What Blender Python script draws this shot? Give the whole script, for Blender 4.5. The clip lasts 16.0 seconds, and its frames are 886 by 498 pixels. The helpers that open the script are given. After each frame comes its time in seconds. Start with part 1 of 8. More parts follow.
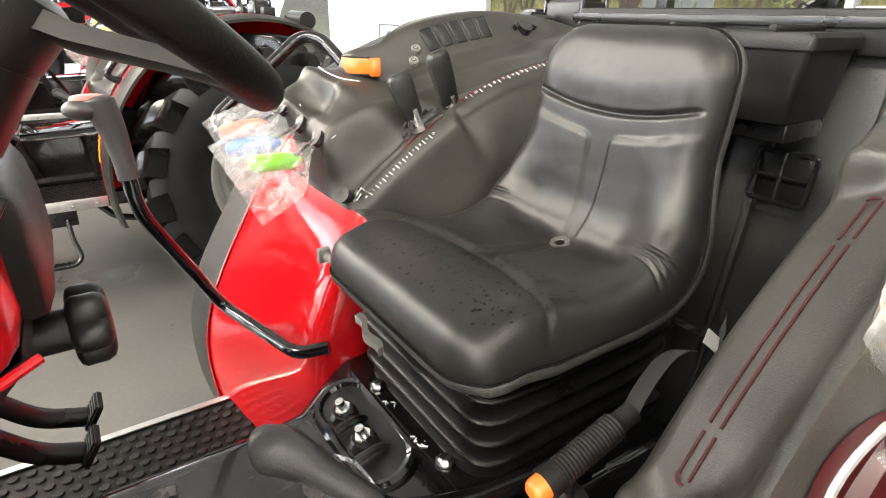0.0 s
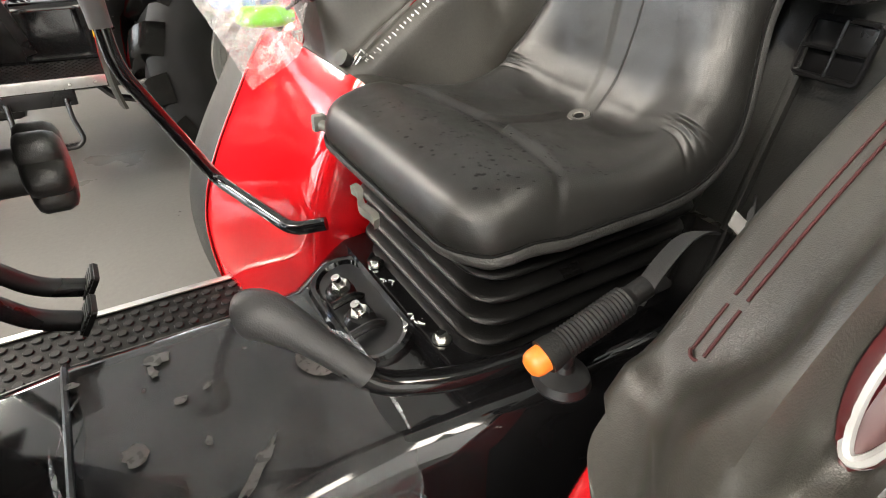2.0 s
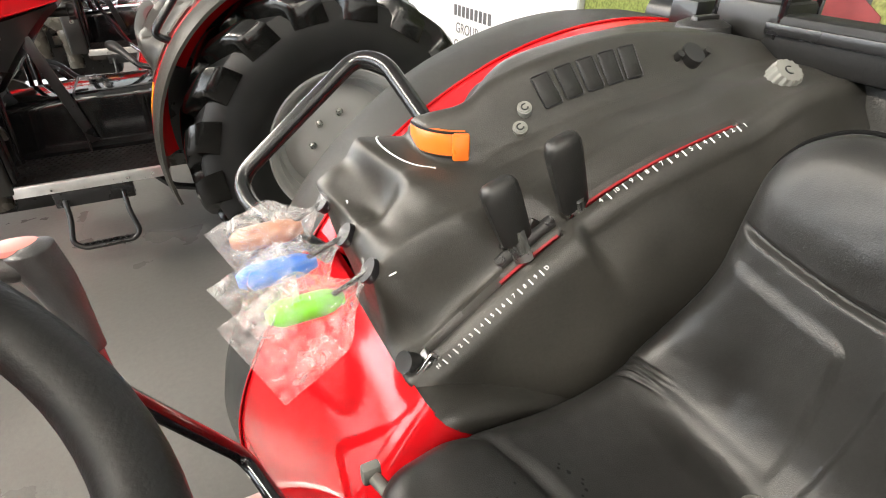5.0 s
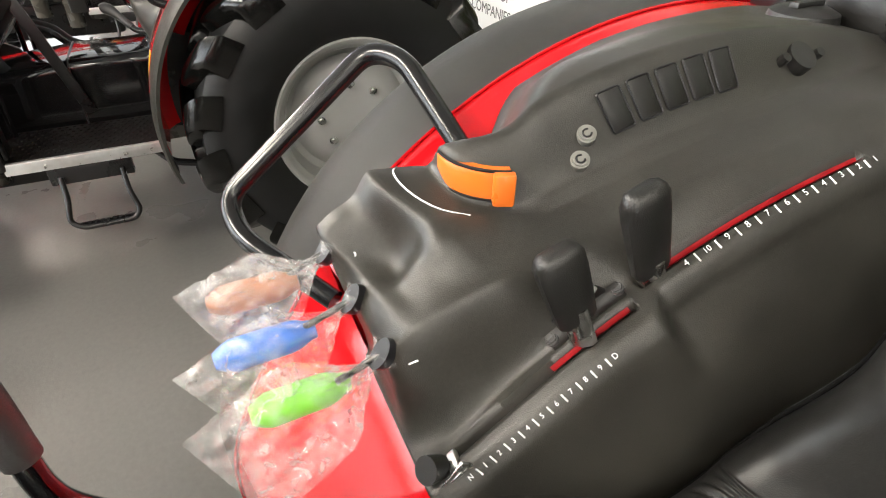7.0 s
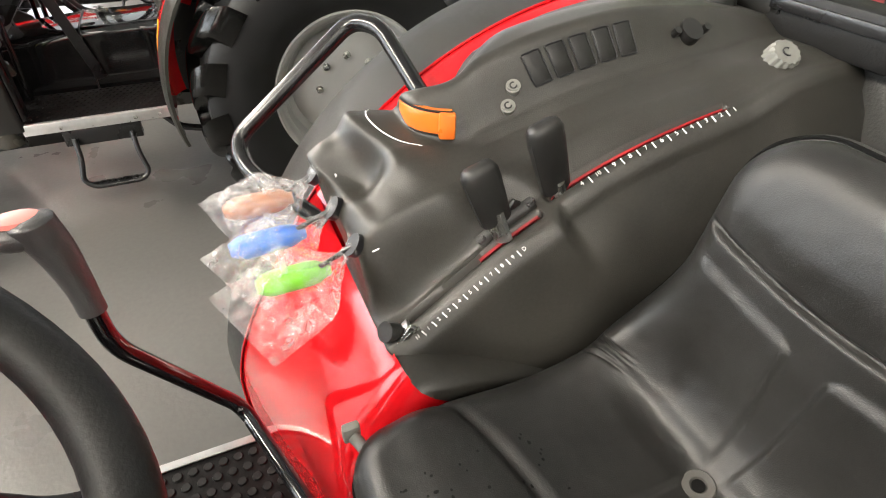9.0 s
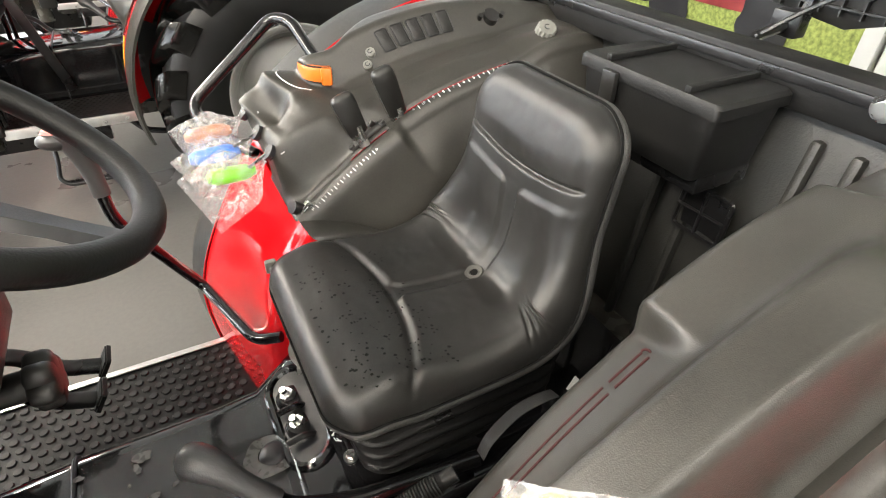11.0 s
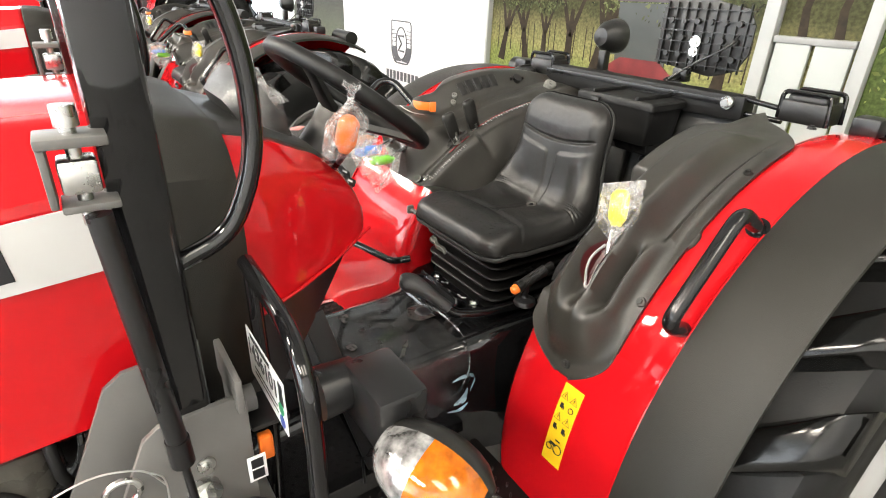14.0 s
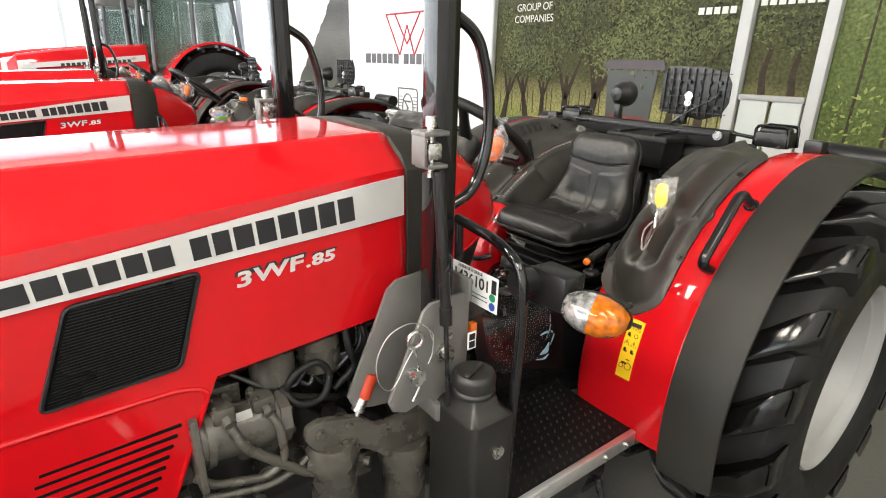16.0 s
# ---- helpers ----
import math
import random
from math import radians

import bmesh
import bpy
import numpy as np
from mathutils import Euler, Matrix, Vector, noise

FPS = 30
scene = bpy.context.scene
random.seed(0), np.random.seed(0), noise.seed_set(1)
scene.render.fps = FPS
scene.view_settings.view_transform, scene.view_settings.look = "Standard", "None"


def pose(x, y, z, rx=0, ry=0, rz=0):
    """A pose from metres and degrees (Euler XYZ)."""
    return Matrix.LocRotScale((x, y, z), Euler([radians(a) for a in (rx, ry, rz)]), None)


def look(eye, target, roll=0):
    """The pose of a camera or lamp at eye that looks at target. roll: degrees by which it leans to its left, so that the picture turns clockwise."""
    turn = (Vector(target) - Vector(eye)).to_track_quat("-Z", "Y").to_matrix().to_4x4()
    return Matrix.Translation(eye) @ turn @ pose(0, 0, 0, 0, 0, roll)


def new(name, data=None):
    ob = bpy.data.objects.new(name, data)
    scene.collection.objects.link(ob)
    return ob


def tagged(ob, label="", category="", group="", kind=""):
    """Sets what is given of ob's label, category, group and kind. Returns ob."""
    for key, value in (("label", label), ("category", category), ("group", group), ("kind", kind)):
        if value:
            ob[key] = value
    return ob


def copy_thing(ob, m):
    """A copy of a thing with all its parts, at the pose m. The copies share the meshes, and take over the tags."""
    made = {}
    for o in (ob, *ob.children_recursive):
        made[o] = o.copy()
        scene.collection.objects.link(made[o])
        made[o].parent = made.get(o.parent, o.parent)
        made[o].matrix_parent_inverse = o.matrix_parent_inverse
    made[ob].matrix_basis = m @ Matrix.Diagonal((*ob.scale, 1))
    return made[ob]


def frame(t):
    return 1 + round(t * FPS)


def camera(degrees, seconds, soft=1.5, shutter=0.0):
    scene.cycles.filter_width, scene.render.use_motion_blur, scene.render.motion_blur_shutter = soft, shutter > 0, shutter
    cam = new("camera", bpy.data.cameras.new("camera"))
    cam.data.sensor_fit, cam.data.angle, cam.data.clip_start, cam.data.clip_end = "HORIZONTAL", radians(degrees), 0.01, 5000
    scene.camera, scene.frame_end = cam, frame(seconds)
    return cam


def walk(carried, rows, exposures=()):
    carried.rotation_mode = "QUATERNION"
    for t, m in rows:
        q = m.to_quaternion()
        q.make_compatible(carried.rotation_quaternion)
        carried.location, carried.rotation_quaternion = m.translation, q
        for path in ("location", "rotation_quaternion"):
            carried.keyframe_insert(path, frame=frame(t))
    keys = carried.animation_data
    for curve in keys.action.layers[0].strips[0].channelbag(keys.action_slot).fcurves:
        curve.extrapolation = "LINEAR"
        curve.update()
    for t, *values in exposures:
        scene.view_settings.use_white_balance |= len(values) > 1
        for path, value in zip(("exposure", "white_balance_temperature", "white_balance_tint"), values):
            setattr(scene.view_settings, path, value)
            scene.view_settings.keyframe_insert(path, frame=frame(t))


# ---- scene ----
import functools

cam = camera(78.7, 16.0, 1.05)
METRES, EYE, TILT, LEAN, TURN = 3.0, 1.40, -23.49, -1.006, -33.99
ROWS = [
    (0.0, 0.0, 0.0, 0.0, 0.0, 0.0, -0.0),
    (0.5, -0.0021, 0.0065, -0.0163, 0.23, -3.12, -0.57),
    (1.0, 0.001, 0.01, -0.0232, 0.66, -6.82, -1.09),
    (1.5, 0.0013, 0.0139, -0.0237, 1.05, -9.11, -1.45),
    (2.0, 0.0041, 0.0181, -0.0146, 1.43, -10.23, -1.8),
    (2.5, 0.0039, 0.0307, 0.0063, 1.91, -10.49, -1.86),
    (3.0, 0.0009, 0.0429, 0.0326, 3.01, -10.19, -2.0),
    (3.5, 0.0036, 0.0611, 0.0573, 4.93, -9.67, -1.75),
    (4.0, -0.003, 0.0788, 0.079, 6.02, -9.07, -1.72),
    (4.5, -0.0118, 0.0959, 0.0909, 6.74, -8.68, -2.27),
    (5.0, -0.0196, 0.1113, 0.1006, 7.42, -8.65, -2.64),
    (7.5, -0.0355, 0.165, 0.1279, 8.93, -14.1, -3.58),
    (8.0, -0.0332, 0.1533, 0.1291, 9.11, -15.0, -3.87),
    (8.5, -0.0244, 0.1331, 0.1271, 9.12, -15.1, -4.2),
    (9.0, -0.0088, 0.1077, 0.1167, 9.0, -15.07, -4.3),
    (9.5, 0.0137, 0.0794, 0.1099, 8.87, -15.07, -4.14),
    (10.0, 0.0308, 0.0503, 0.1041, 8.24, -14.95, -3.51),
    (12.5, 0.0642, -0.1301, 0.0378, 1.03, -7.82, -1.44),
    (13.0, 0.0333, -0.1652, 0.0226, 0.32, -6.37, -1.42),
    (13.5, -0.0024, -0.2154, -0.0002, -0.12, -4.74, -1.24),
    (14.0, -0.0324, -0.263, -0.022, -0.45, -2.16, -0.77),
    (14.5, -0.0584, -0.3139, -0.0452, -0.78, 0.07, -0.62),
    (15.0, -0.0944, -0.3483, -0.06, -1.12, 1.39, -0.52),
    (15.5, -0.1291, -0.3872, -0.0771, -2.06, 2.78, 0.01),
    (16.0, -0.1591, -0.4361, -0.0972, -2.61, 4.29, 0.75),
]
walk(cam, [(t, pose(-0.5665, -0.5177, EYE, TILT, LEAN, TURN) @ pose(METRES * x, METRES * y, METRES * z, 90 + pitch, roll, yaw)) for t, x, y, z, yaw, pitch, roll in ROWS],
     [(0.0, 1.06), (2.5, 1.12), (5.0, 0.76), (7.5, 0.52), (9.0, 0.70), (10.0, 1.04), (12.5, 0.72), (13.5, 0.64), (14.5, 0.33), (16.0, 0.09)])

# ---- world and lamps ----
world = bpy.data.worlds.new("sky")
scene.world = world
world.use_nodes = True
wn = world.node_tree
sky = wn.nodes.new("ShaderNodeTexSky")
sky.sky_type, sky.sun_disc = "NISHITA", False
sky.sun_elevation, sky.sun_rotation = radians(50), radians(200)
wn.nodes["Background"].inputs["Strength"].default_value = 0.12
wn.links.new(sky.outputs["Color"], wn.nodes["Background"].inputs["Color"])
scene.view_settings.exposure = 0.0


def area_lamp(name, m, sx, sy, watts, colour=(1, 1, 1)):
    data = bpy.data.lights.new(name, "AREA")
    data.shape, data.size, data.size_y, data.energy, data.color = "RECTANGLE", sx, sy, watts, colour
    ob = new(name, data)
    ob.matrix_world = m
    return ob


# ---- materials ----
def mat(name, base, rough=0.5, metal=0.0, coat=0.0, var=0.12, scale=6.0, grain=0.0, grain_scale=400.0, bump=0.0, bump_scale=300.0, rvar=0.08, island=0.0):
    """A procedural surface: base colour varied at a broad and a fine scale, rough and bump grain."""
    m = bpy.data.materials.new(name)
    m.use_nodes = True
    t = m.node_tree
    b = t.nodes["Principled BSDF"]
    b.inputs["Metallic"].default_value = metal
    b.inputs["Coat Weight"].default_value = coat
    b.inputs["Coat Roughness"].default_value = 0.06
    tc = t.nodes.new("ShaderNodeTexCoord")
    n1 = t.nodes.new("ShaderNodeTexNoise")
    n1.inputs["Scale"].default_value, n1.inputs["Detail"].default_value = scale, 6
    n2 = t.nodes.new("ShaderNodeTexNoise")
    n2.inputs["Scale"].default_value, n2.inputs["Detail"].default_value = grain_scale, 3
    for n in (n1, n2):
        t.links.new(tc.outputs["Object"], n.inputs["Vector"])
    add = t.nodes.new("ShaderNodeMath")
    add.operation = "MULTIPLY_ADD"
    t.links.new(n2.outputs["Fac"], add.inputs[0])
    add.inputs[1].default_value = grain
    t.links.new(n1.outputs["Fac"], add.inputs[2])
    r = t.nodes.new("ShaderNodeMapRange")
    r.inputs["From Min"].default_value, r.inputs["From Max"].default_value = 0.3 + grain * 0.3, 0.7 + grain * 0.7
    r.inputs["To Min"].default_value, r.inputs["To Max"].default_value = 1 - var, 1 + var
    t.links.new(add.outputs[0], r.inputs["Value"])
    mul = t.nodes.new("ShaderNodeVectorMath")
    mul.operation = "SCALE"
    mul.inputs[0].default_value = base[:3]
    last = r.outputs["Result"]
    if island:
        g = t.nodes.new("ShaderNodeNewGeometry")
        k = t.nodes.new("ShaderNodeMapRange")
        k.inputs["To Min"].default_value, k.inputs["To Max"].default_value = 1 - island, 1 + island
        t.links.new(g.outputs["Random Per Island"], k.inputs["Value"])
        p = t.nodes.new("ShaderNodeMath")
        p.operation = "MULTIPLY"
        t.links.new(last, p.inputs[0])
        t.links.new(k.outputs["Result"], p.inputs[1])
        last = p.outputs[0]
    t.links.new(last, mul.inputs["Scale"])
    t.links.new(mul.outputs[0], b.inputs["Base Color"])
    rr = t.nodes.new("ShaderNodeMapRange")
    rr.inputs["From Min"].default_value, rr.inputs["From Max"].default_value = 0.3, 0.7
    rr.inputs["To Min"].default_value, rr.inputs["To Max"].default_value = max(0.02, rough - rvar), min(1, rough + rvar)
    t.links.new(n1.outputs["Fac"], rr.inputs["Value"])
    t.links.new(rr.outputs["Result"], b.inputs["Roughness"])
    if bump:
        n3 = t.nodes.new("ShaderNodeTexNoise")
        n3.inputs["Scale"].default_value, n3.inputs["Detail"].default_value = bump_scale, 2
        t.links.new(tc.outputs["Object"], n3.inputs["Vector"])
        bp = t.nodes.new("ShaderNodeBump")
        bp.inputs["Strength"].default_value, bp.inputs["Distance"].default_value = bump, 0.002
        t.links.new(n3.outputs["Fac"], bp.inputs["Height"])
        t.links.new(bp.outputs["Normal"], b.inputs["Normal"])
    return m


def glow(name, colour, strength):
    m = bpy.data.materials.new(name)
    m.use_nodes = True
    b = m.node_tree.nodes["Principled BSDF"]
    b.inputs["Base Color"].default_value = (*colour, 1)
    b.inputs["Emission Color"].default_value = (*colour, 1)
    b.inputs["Emission Strength"].default_value = strength
    return m


RED = mat("red_paint", (0.47, 0.0055, 0.009), 0.07, coat=0.0, var=0.05, scale=3, rvar=0.03)
PLASTIC = mat("black_plastic", (0.0115, 0.0112, 0.0105), 0.37, var=0.3, scale=9, grain=0.3, grain_scale=400, bump=0.15, bump_scale=900)
FLARE = mat("grey_flare_plastic", (0.0190, 0.0182, 0.0152), 0.50, var=0.2, scale=5, grain=0.3, grain_scale=300, bump=0.3, bump_scale=700)
VINYL = mat("black_vinyl", (0.0140, 0.0137, 0.0130), 0.37, var=0.35, scale=9, grain=0.6, grain_scale=300, bump=0.16, bump_scale=900, rvar=0.07)
DUSTY = mat("dusty_black_plastic", (0.0285, 0.0272, 0.0235), 0.37, var=0.35, scale=11, grain=0.6, grain_scale=260, bump=0.18, bump_scale=800, rvar=0.06)
RAIL = mat("black_rail_paint", (0.007, 0.007, 0.0075), 0.20, var=0.1, rvar=0.05)
PIPING = mat("grey_piping", (0.030, 0.030, 0.029), 0.45, var=0.2, scale=30, bump=0.5, bump_scale=450)
BELLOWS = mat("bellows_rubber", (0.0035, 0.0035, 0.0035), 0.34, var=0.25, scale=14, bump=0.2, bump_scale=400)
MATBLACK = mat("black_mat", (0.006, 0.006, 0.006), 0.55, var=0.3, scale=20, bump=0.2, bump_scale=300)
REARPLASTIC = mat("grey_black_plastic", (0.022, 0.022, 0.020), 0.42, var=0.3, scale=10, grain=0.4, grain_scale=120, bump=0.3, bump_scale=300)
GRIP = mat("dark_grey_grip", (0.042, 0.042, 0.043), 0.42, var=0.15, scale=20, bump=0.2, bump_scale=500)
SLOTBLACK = mat("slot_black", (0.004, 0.004, 0.004), 0.9, var=0.1)
WEBBING = mat("dark_webbing", (0.030, 0.030, 0.031), 0.7, var=0.25, scale=40, bump=0.5, bump_scale=500)
RUBBER = mat("black_rubber", (0.008, 0.008, 0.008), 0.50, var=0.2, scale=12, bump=0.2, bump_scale=350)
TYRE = mat("tyre_rubber", (0.0040, 0.0039, 0.0036), 0.17, var=0.3, scale=8, bump=0.04, bump_scale=300, rvar=0.04)
GLOSS = mat("black_gloss_paint", (0.006, 0.006, 0.0065), 0.07, coat=0.3, var=0.1, rvar=0.05)
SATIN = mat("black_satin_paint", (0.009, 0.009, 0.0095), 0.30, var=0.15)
GREY = mat("grey_paint", (0.12, 0.118, 0.112), 0.42, var=0.12, scale=8, bump=0.08, bump_scale=250)
ENGINE = mat("engine_grey", (0.064, 0.060, 0.051), 0.28, var=0.30, scale=14, bump=0.22, bump_scale=120)
RIM = mat("silver_rim_paint", (0.27, 0.27, 0.265), 0.38, var=0.08, scale=5)
SILVER = mat("silver_stripe", (0.62, 0.62, 0.61), 0.35, metal=0.35, var=0.04)
STEEL = mat("zinc_steel", (0.62, 0.62, 0.60), 0.28, metal=1.0, var=0.12, scale=40)
ALU = mat("aluminium", (0.70, 0.70, 0.69), 0.35, metal=0.9, var=0.08, scale=30)
ORANGE = mat("orange_plastic", (0.72, 0.155, 0.018), 0.35, var=0.06)
AMBER = mat("amber_lens", (0.42, 0.105, 0.001), 0.10, coat=0.5, var=0.45, scale=55, bump=0.5, bump_scale=70)
CLEARLENS = mat("clear_lens", (0.34, 0.335, 0.33), 0.16, coat=0.9, metal=0.55, var=0.8, scale=60, bump=0.6, bump_scale=90)
WHITE = mat("white_print", (0.78, 0.78, 0.78), 0.5, var=0.03)
DARKPRINT = mat("dark_print", (0.012, 0.012, 0.014), 0.4, var=0.05)
YELLOW = mat("yellow_plastic", (0.85, 0.72, 0.02), 0.4, var=0.05)
BLUEP = mat("blue_plastic", (0.03, 0.16, 0.62), 0.35, var=0.08)
GREENP = mat("green_plastic", (0.20, 0.66, 0.02), 0.35, var=0.08)
PALE = mat("pale_plastic", (0.17, 0.17, 0.155), 0.45, var=0.15, scale=40)
TAN = mat("brown_plastic", (0.36, 0.16, 0.09), 0.4, var=0.1)


def film(name, low, high, scale, rough=0.12, tint=(0.92, 0.92, 0.93)):
    """Thin crumpled film: partly clear; noise mixes in pale glossy patches as highlights of folds."""
    m = mat(name, tint, rough, var=0.04, rvar=0.05, bump=1.0, bump_scale=scale)
    t = m.node_tree
    b, out = t.nodes["Principled BSDF"], t.nodes["Material Output"]
    b.inputs["Transmission Weight"].default_value = 0.25
    b.inputs["Coat Weight"].default_value = 0.6
    tr = t.nodes.new("ShaderNodeBsdfTransparent")
    mix = t.nodes.new("ShaderNodeMixShader")
    nz = t.nodes.new("ShaderNodeTexNoise")
    nz.inputs["Scale"].default_value, nz.inputs["Detail"].default_value, nz.inputs["Distortion"].default_value = scale * 0.9, 4, 1.2
    tc = t.nodes.new("ShaderNodeTexCoord")
    t.links.new(tc.outputs["Object"], nz.inputs["Vector"])
    mr = t.nodes.new("ShaderNodeMapRange")
    mr.inputs["From Min"].default_value, mr.inputs["From Max"].default_value = 0.38, 0.68
    mr.inputs["To Min"].default_value, mr.inputs["To Max"].default_value = low, high
    t.links.new(nz.outputs["Fac"], mr.inputs["Value"])
    t.links.new(mr.outputs["Result"], mix.inputs[0])
    t.links.new(tr.outputs[0], mix.inputs[1])
    t.links.new(b.outputs[0], mix.inputs[2])
    t.links.new(mix.outputs[0], out.inputs["Surface"])
    return m


BAG = film("clear_bag_film", 0.06, 0.44, 38, 0.10)
WRAP = film("clear_wrap", 0.01, 0.13, 26, 0.10)
FILM = film("clear_sheet", 0.008, 0.055, 14, 0.12)
FILM.node_tree.nodes["Principled BSDF"].inputs["Coat Weight"].default_value = 0.05
GLASS = film("window_glass", 0.04, 0.06, 0.5, 0.03, (0.9, 0.95, 0.95))
CABGLASS = film("tinted_cab_glass", 0.50, 0.62, 1.5, 0.05, (0.10, 0.17, 0.14))
CABGLASS.node_tree.nodes["Principled BSDF"].inputs["Transmission Weight"].default_value = 0.0
CABGREY = mat("cab_grey_paint", (0.060, 0.064, 0.066), 0.35, var=0.1)
MESHGRILLE = mat("grille_mesh", (0.004, 0.004, 0.0045), 0.35, var=0.3, scale=5)
FLOORM = mat("grey_floor_paint", (0.112, 0.109, 0.103), 0.33, var=0.12, scale=1.6, grain=0.9, grain_scale=45, bump=0.30, bump_scale=60, rvar=0.10)
WALLM = mat("white_wall", (0.78, 0.79, 0.80), 0.55, var=0.03, scale=1.0)
CEILM = mat("pale_ceiling", (0.50, 0.50, 0.485), 0.8, var=0.04, scale=1.0)
GREYWALL = mat("grey_wall", (0.36, 0.36, 0.35), 0.6, var=0.04, scale=1.0)
PARTM = mat("pale_partition", (0.36, 0.38, 0.36), 0.4, var=0.04)
FRAMEW = mat("white_frame", (0.74, 0.76, 0.77), 0.4, var=0.03)
LAMPGLOW = glow("lamp_diffuser", (1.0, 0.95, 0.86), 3.0)
for m_, level in ((VINYL, 0.42), (FLARE, 0.30), (FLOORM, 0.42), (RUBBER, 0.28), (TYRE, 0.42), (MESHGRILLE, 0.08), (MATBLACK, 0.15), (BELLOWS, 0.2), (SLOTBLACK, 0.1)):
    m_.node_tree.nodes["Principled BSDF"].inputs["Specular IOR Level"].default_value = level


# ---- mesh helpers ----
def finish(bm, sharp=42):
    bmesh.ops.recalc_face_normals(bm, faces=bm.faces)
    lim = radians(sharp)
    for f in bm.faces:
        f.smooth = True
    for e in bm.edges:
        if len(e.link_faces) == 2 and e.calc_face_angle(0) > lim:
            e.smooth = False
    return bm


def each(name, items, build, material, parent, label=""):
    """One part for every item."""
    for it in items:
        part(name, build(bmesh.new(), it), material, parent, label)


def part(name, bm, material, parent=None, label="", sharp=42):
    finish(bm, sharp)
    me = bpy.data.meshes.new(name)
    bm.to_mesh(me)
    bm.free()
    me.materials.append(material)
    ob = new(name, me)
    if parent is not None:
        ob.parent = parent
    return tagged(ob, label)


def twin(name, ob, m, parent):
    """Another part that shares ob's mesh."""
    o = new(name, ob.data)
    o.parent = parent
    o.matrix_basis = m
    if "label" in ob:
        o["label"] = ob["label"]
    return o


def thing(name, label, category, group="", kind="", at=(0, 0, 0)):
    ob = new(name)
    ob.location = at
    return tagged(ob, label, category, group, kind)


def box(bm, c, s, bevel=0.0, rot=(0, 0, 0), seg=2):
    m = pose(*c, *rot) @ Matrix.Diagonal((*s, 1))
    r = bmesh.ops.create_cube(bm, size=1, matrix=m)
    if bevel:
        es = {e for v in r["verts"] for e in v.link_edges}
        bmesh.ops.bevel(bm, geom=list(es), offset=bevel, segments=seg, affect="EDGES", profile=0.5)
    return bm


def rod(bm, a, b, r, r2=None, n=16, cap=True):
    a, b = Vector(a), Vector(b)
    d = b - a
    m = Matrix.Translation((a + b) / 2) @ d.to_track_quat("Z", "Y").to_matrix().to_4x4()
    bmesh.ops.create_cone(bm, cap_ends=cap, segments=n, radius1=r, radius2=r if r2 is None else r2, depth=d.length, matrix=m)
    return bm


def spline(pts, n=8):
    """Catmull-Rom through pts."""
    p = [Vector(q) for q in pts]
    p = [2 * p[0] - p[1]] + p + [2 * p[-1] - p[-2]]
    out = []
    for i in range(1, len(p) - 2):
        for k in range(n):
            t = k / n
            a, b, c, d = p[i - 1], p[i], p[i + 1], p[i + 2]
            out.append(0.5 * (2 * b + (c - a) * t + (2 * a - 5 * b + 4 * c - d) * t * t + (3 * b - a - 3 * c + d) * t ** 3))
    out.append(p[-2])
    return out


def fillet(pts, r, n=6):
    """The polyline with its corners rounded."""
    p = [Vector(q) for q in pts]
    out = [p[0]]
    for a, b, c in zip(p, p[1:], p[2:]):
        u, v = (a - b), (c - b)
        k = min(r, u.length * 0.48, v.length * 0.48)
        s, e = b + u.normalized() * k, b + v.normalized() * k
        for i in range(n + 1):
            t = i / n
            out.append(s * (1 - t) ** 2 + b * 2 * t * (1 - t) + e * t * t)
    return out + [p[-1]]


def tube(bm, path, r, n=12, closed=False, flat=1.0):
    """A round tube along path; r a number or one for each point."""
    path = [Vector(p) for p in path]
    rs = r if isinstance(r, (list, tuple)) else [r] * len(path)
    rings, up = [], None
    m = len(path)
    for i, p in enumerate(path):
        d = (path[(i + 1) % m] - path[i - 1]) if closed else (path[min(i + 1, m - 1)] - path[max(i - 1, 0)])
        d.normalize()
        if up is None:
            up = d.orthogonal().normalized()
        up = (up - d * up.dot(d)).normalized()
        w = d.cross(up)
        rings.append([bm.verts.new(p + rs[i] * (math.cos(2 * math.pi * k / n) * up + flat * math.sin(2 * math.pi * k / n) * w)) for k in range(n)])
    pairs = list(zip(rings, rings[1:])) + ([(rings[-1], rings[0])] if closed else [])
    for a, b in pairs:
        for k in range(n):
            bm.faces.new((a[k], a[(k + 1) % n], b[(k + 1) % n], b[k]))
    if not closed:
        bm.faces.new(rings[0])
        bm.faces.new(rings[-1])
    return bm


def loft(bm, rings, closed=True, caps=True):
    """Faces between rings that have the same number of points."""
    vs = [[bm.verts.new(p) for p in ring] for ring in rings]
    n = len(vs[0])
    for a, b in zip(vs, vs[1:]):
        for k in range(n if closed else n - 1):
            try:
                bm.faces.new((a[k], a[(k + 1) % n], b[(k + 1) % n], b[k]))
            except ValueError:
                pass
    if caps and closed:
        bm.faces.new(vs[0])
        bm.faces.new(vs[-1])
    return bm


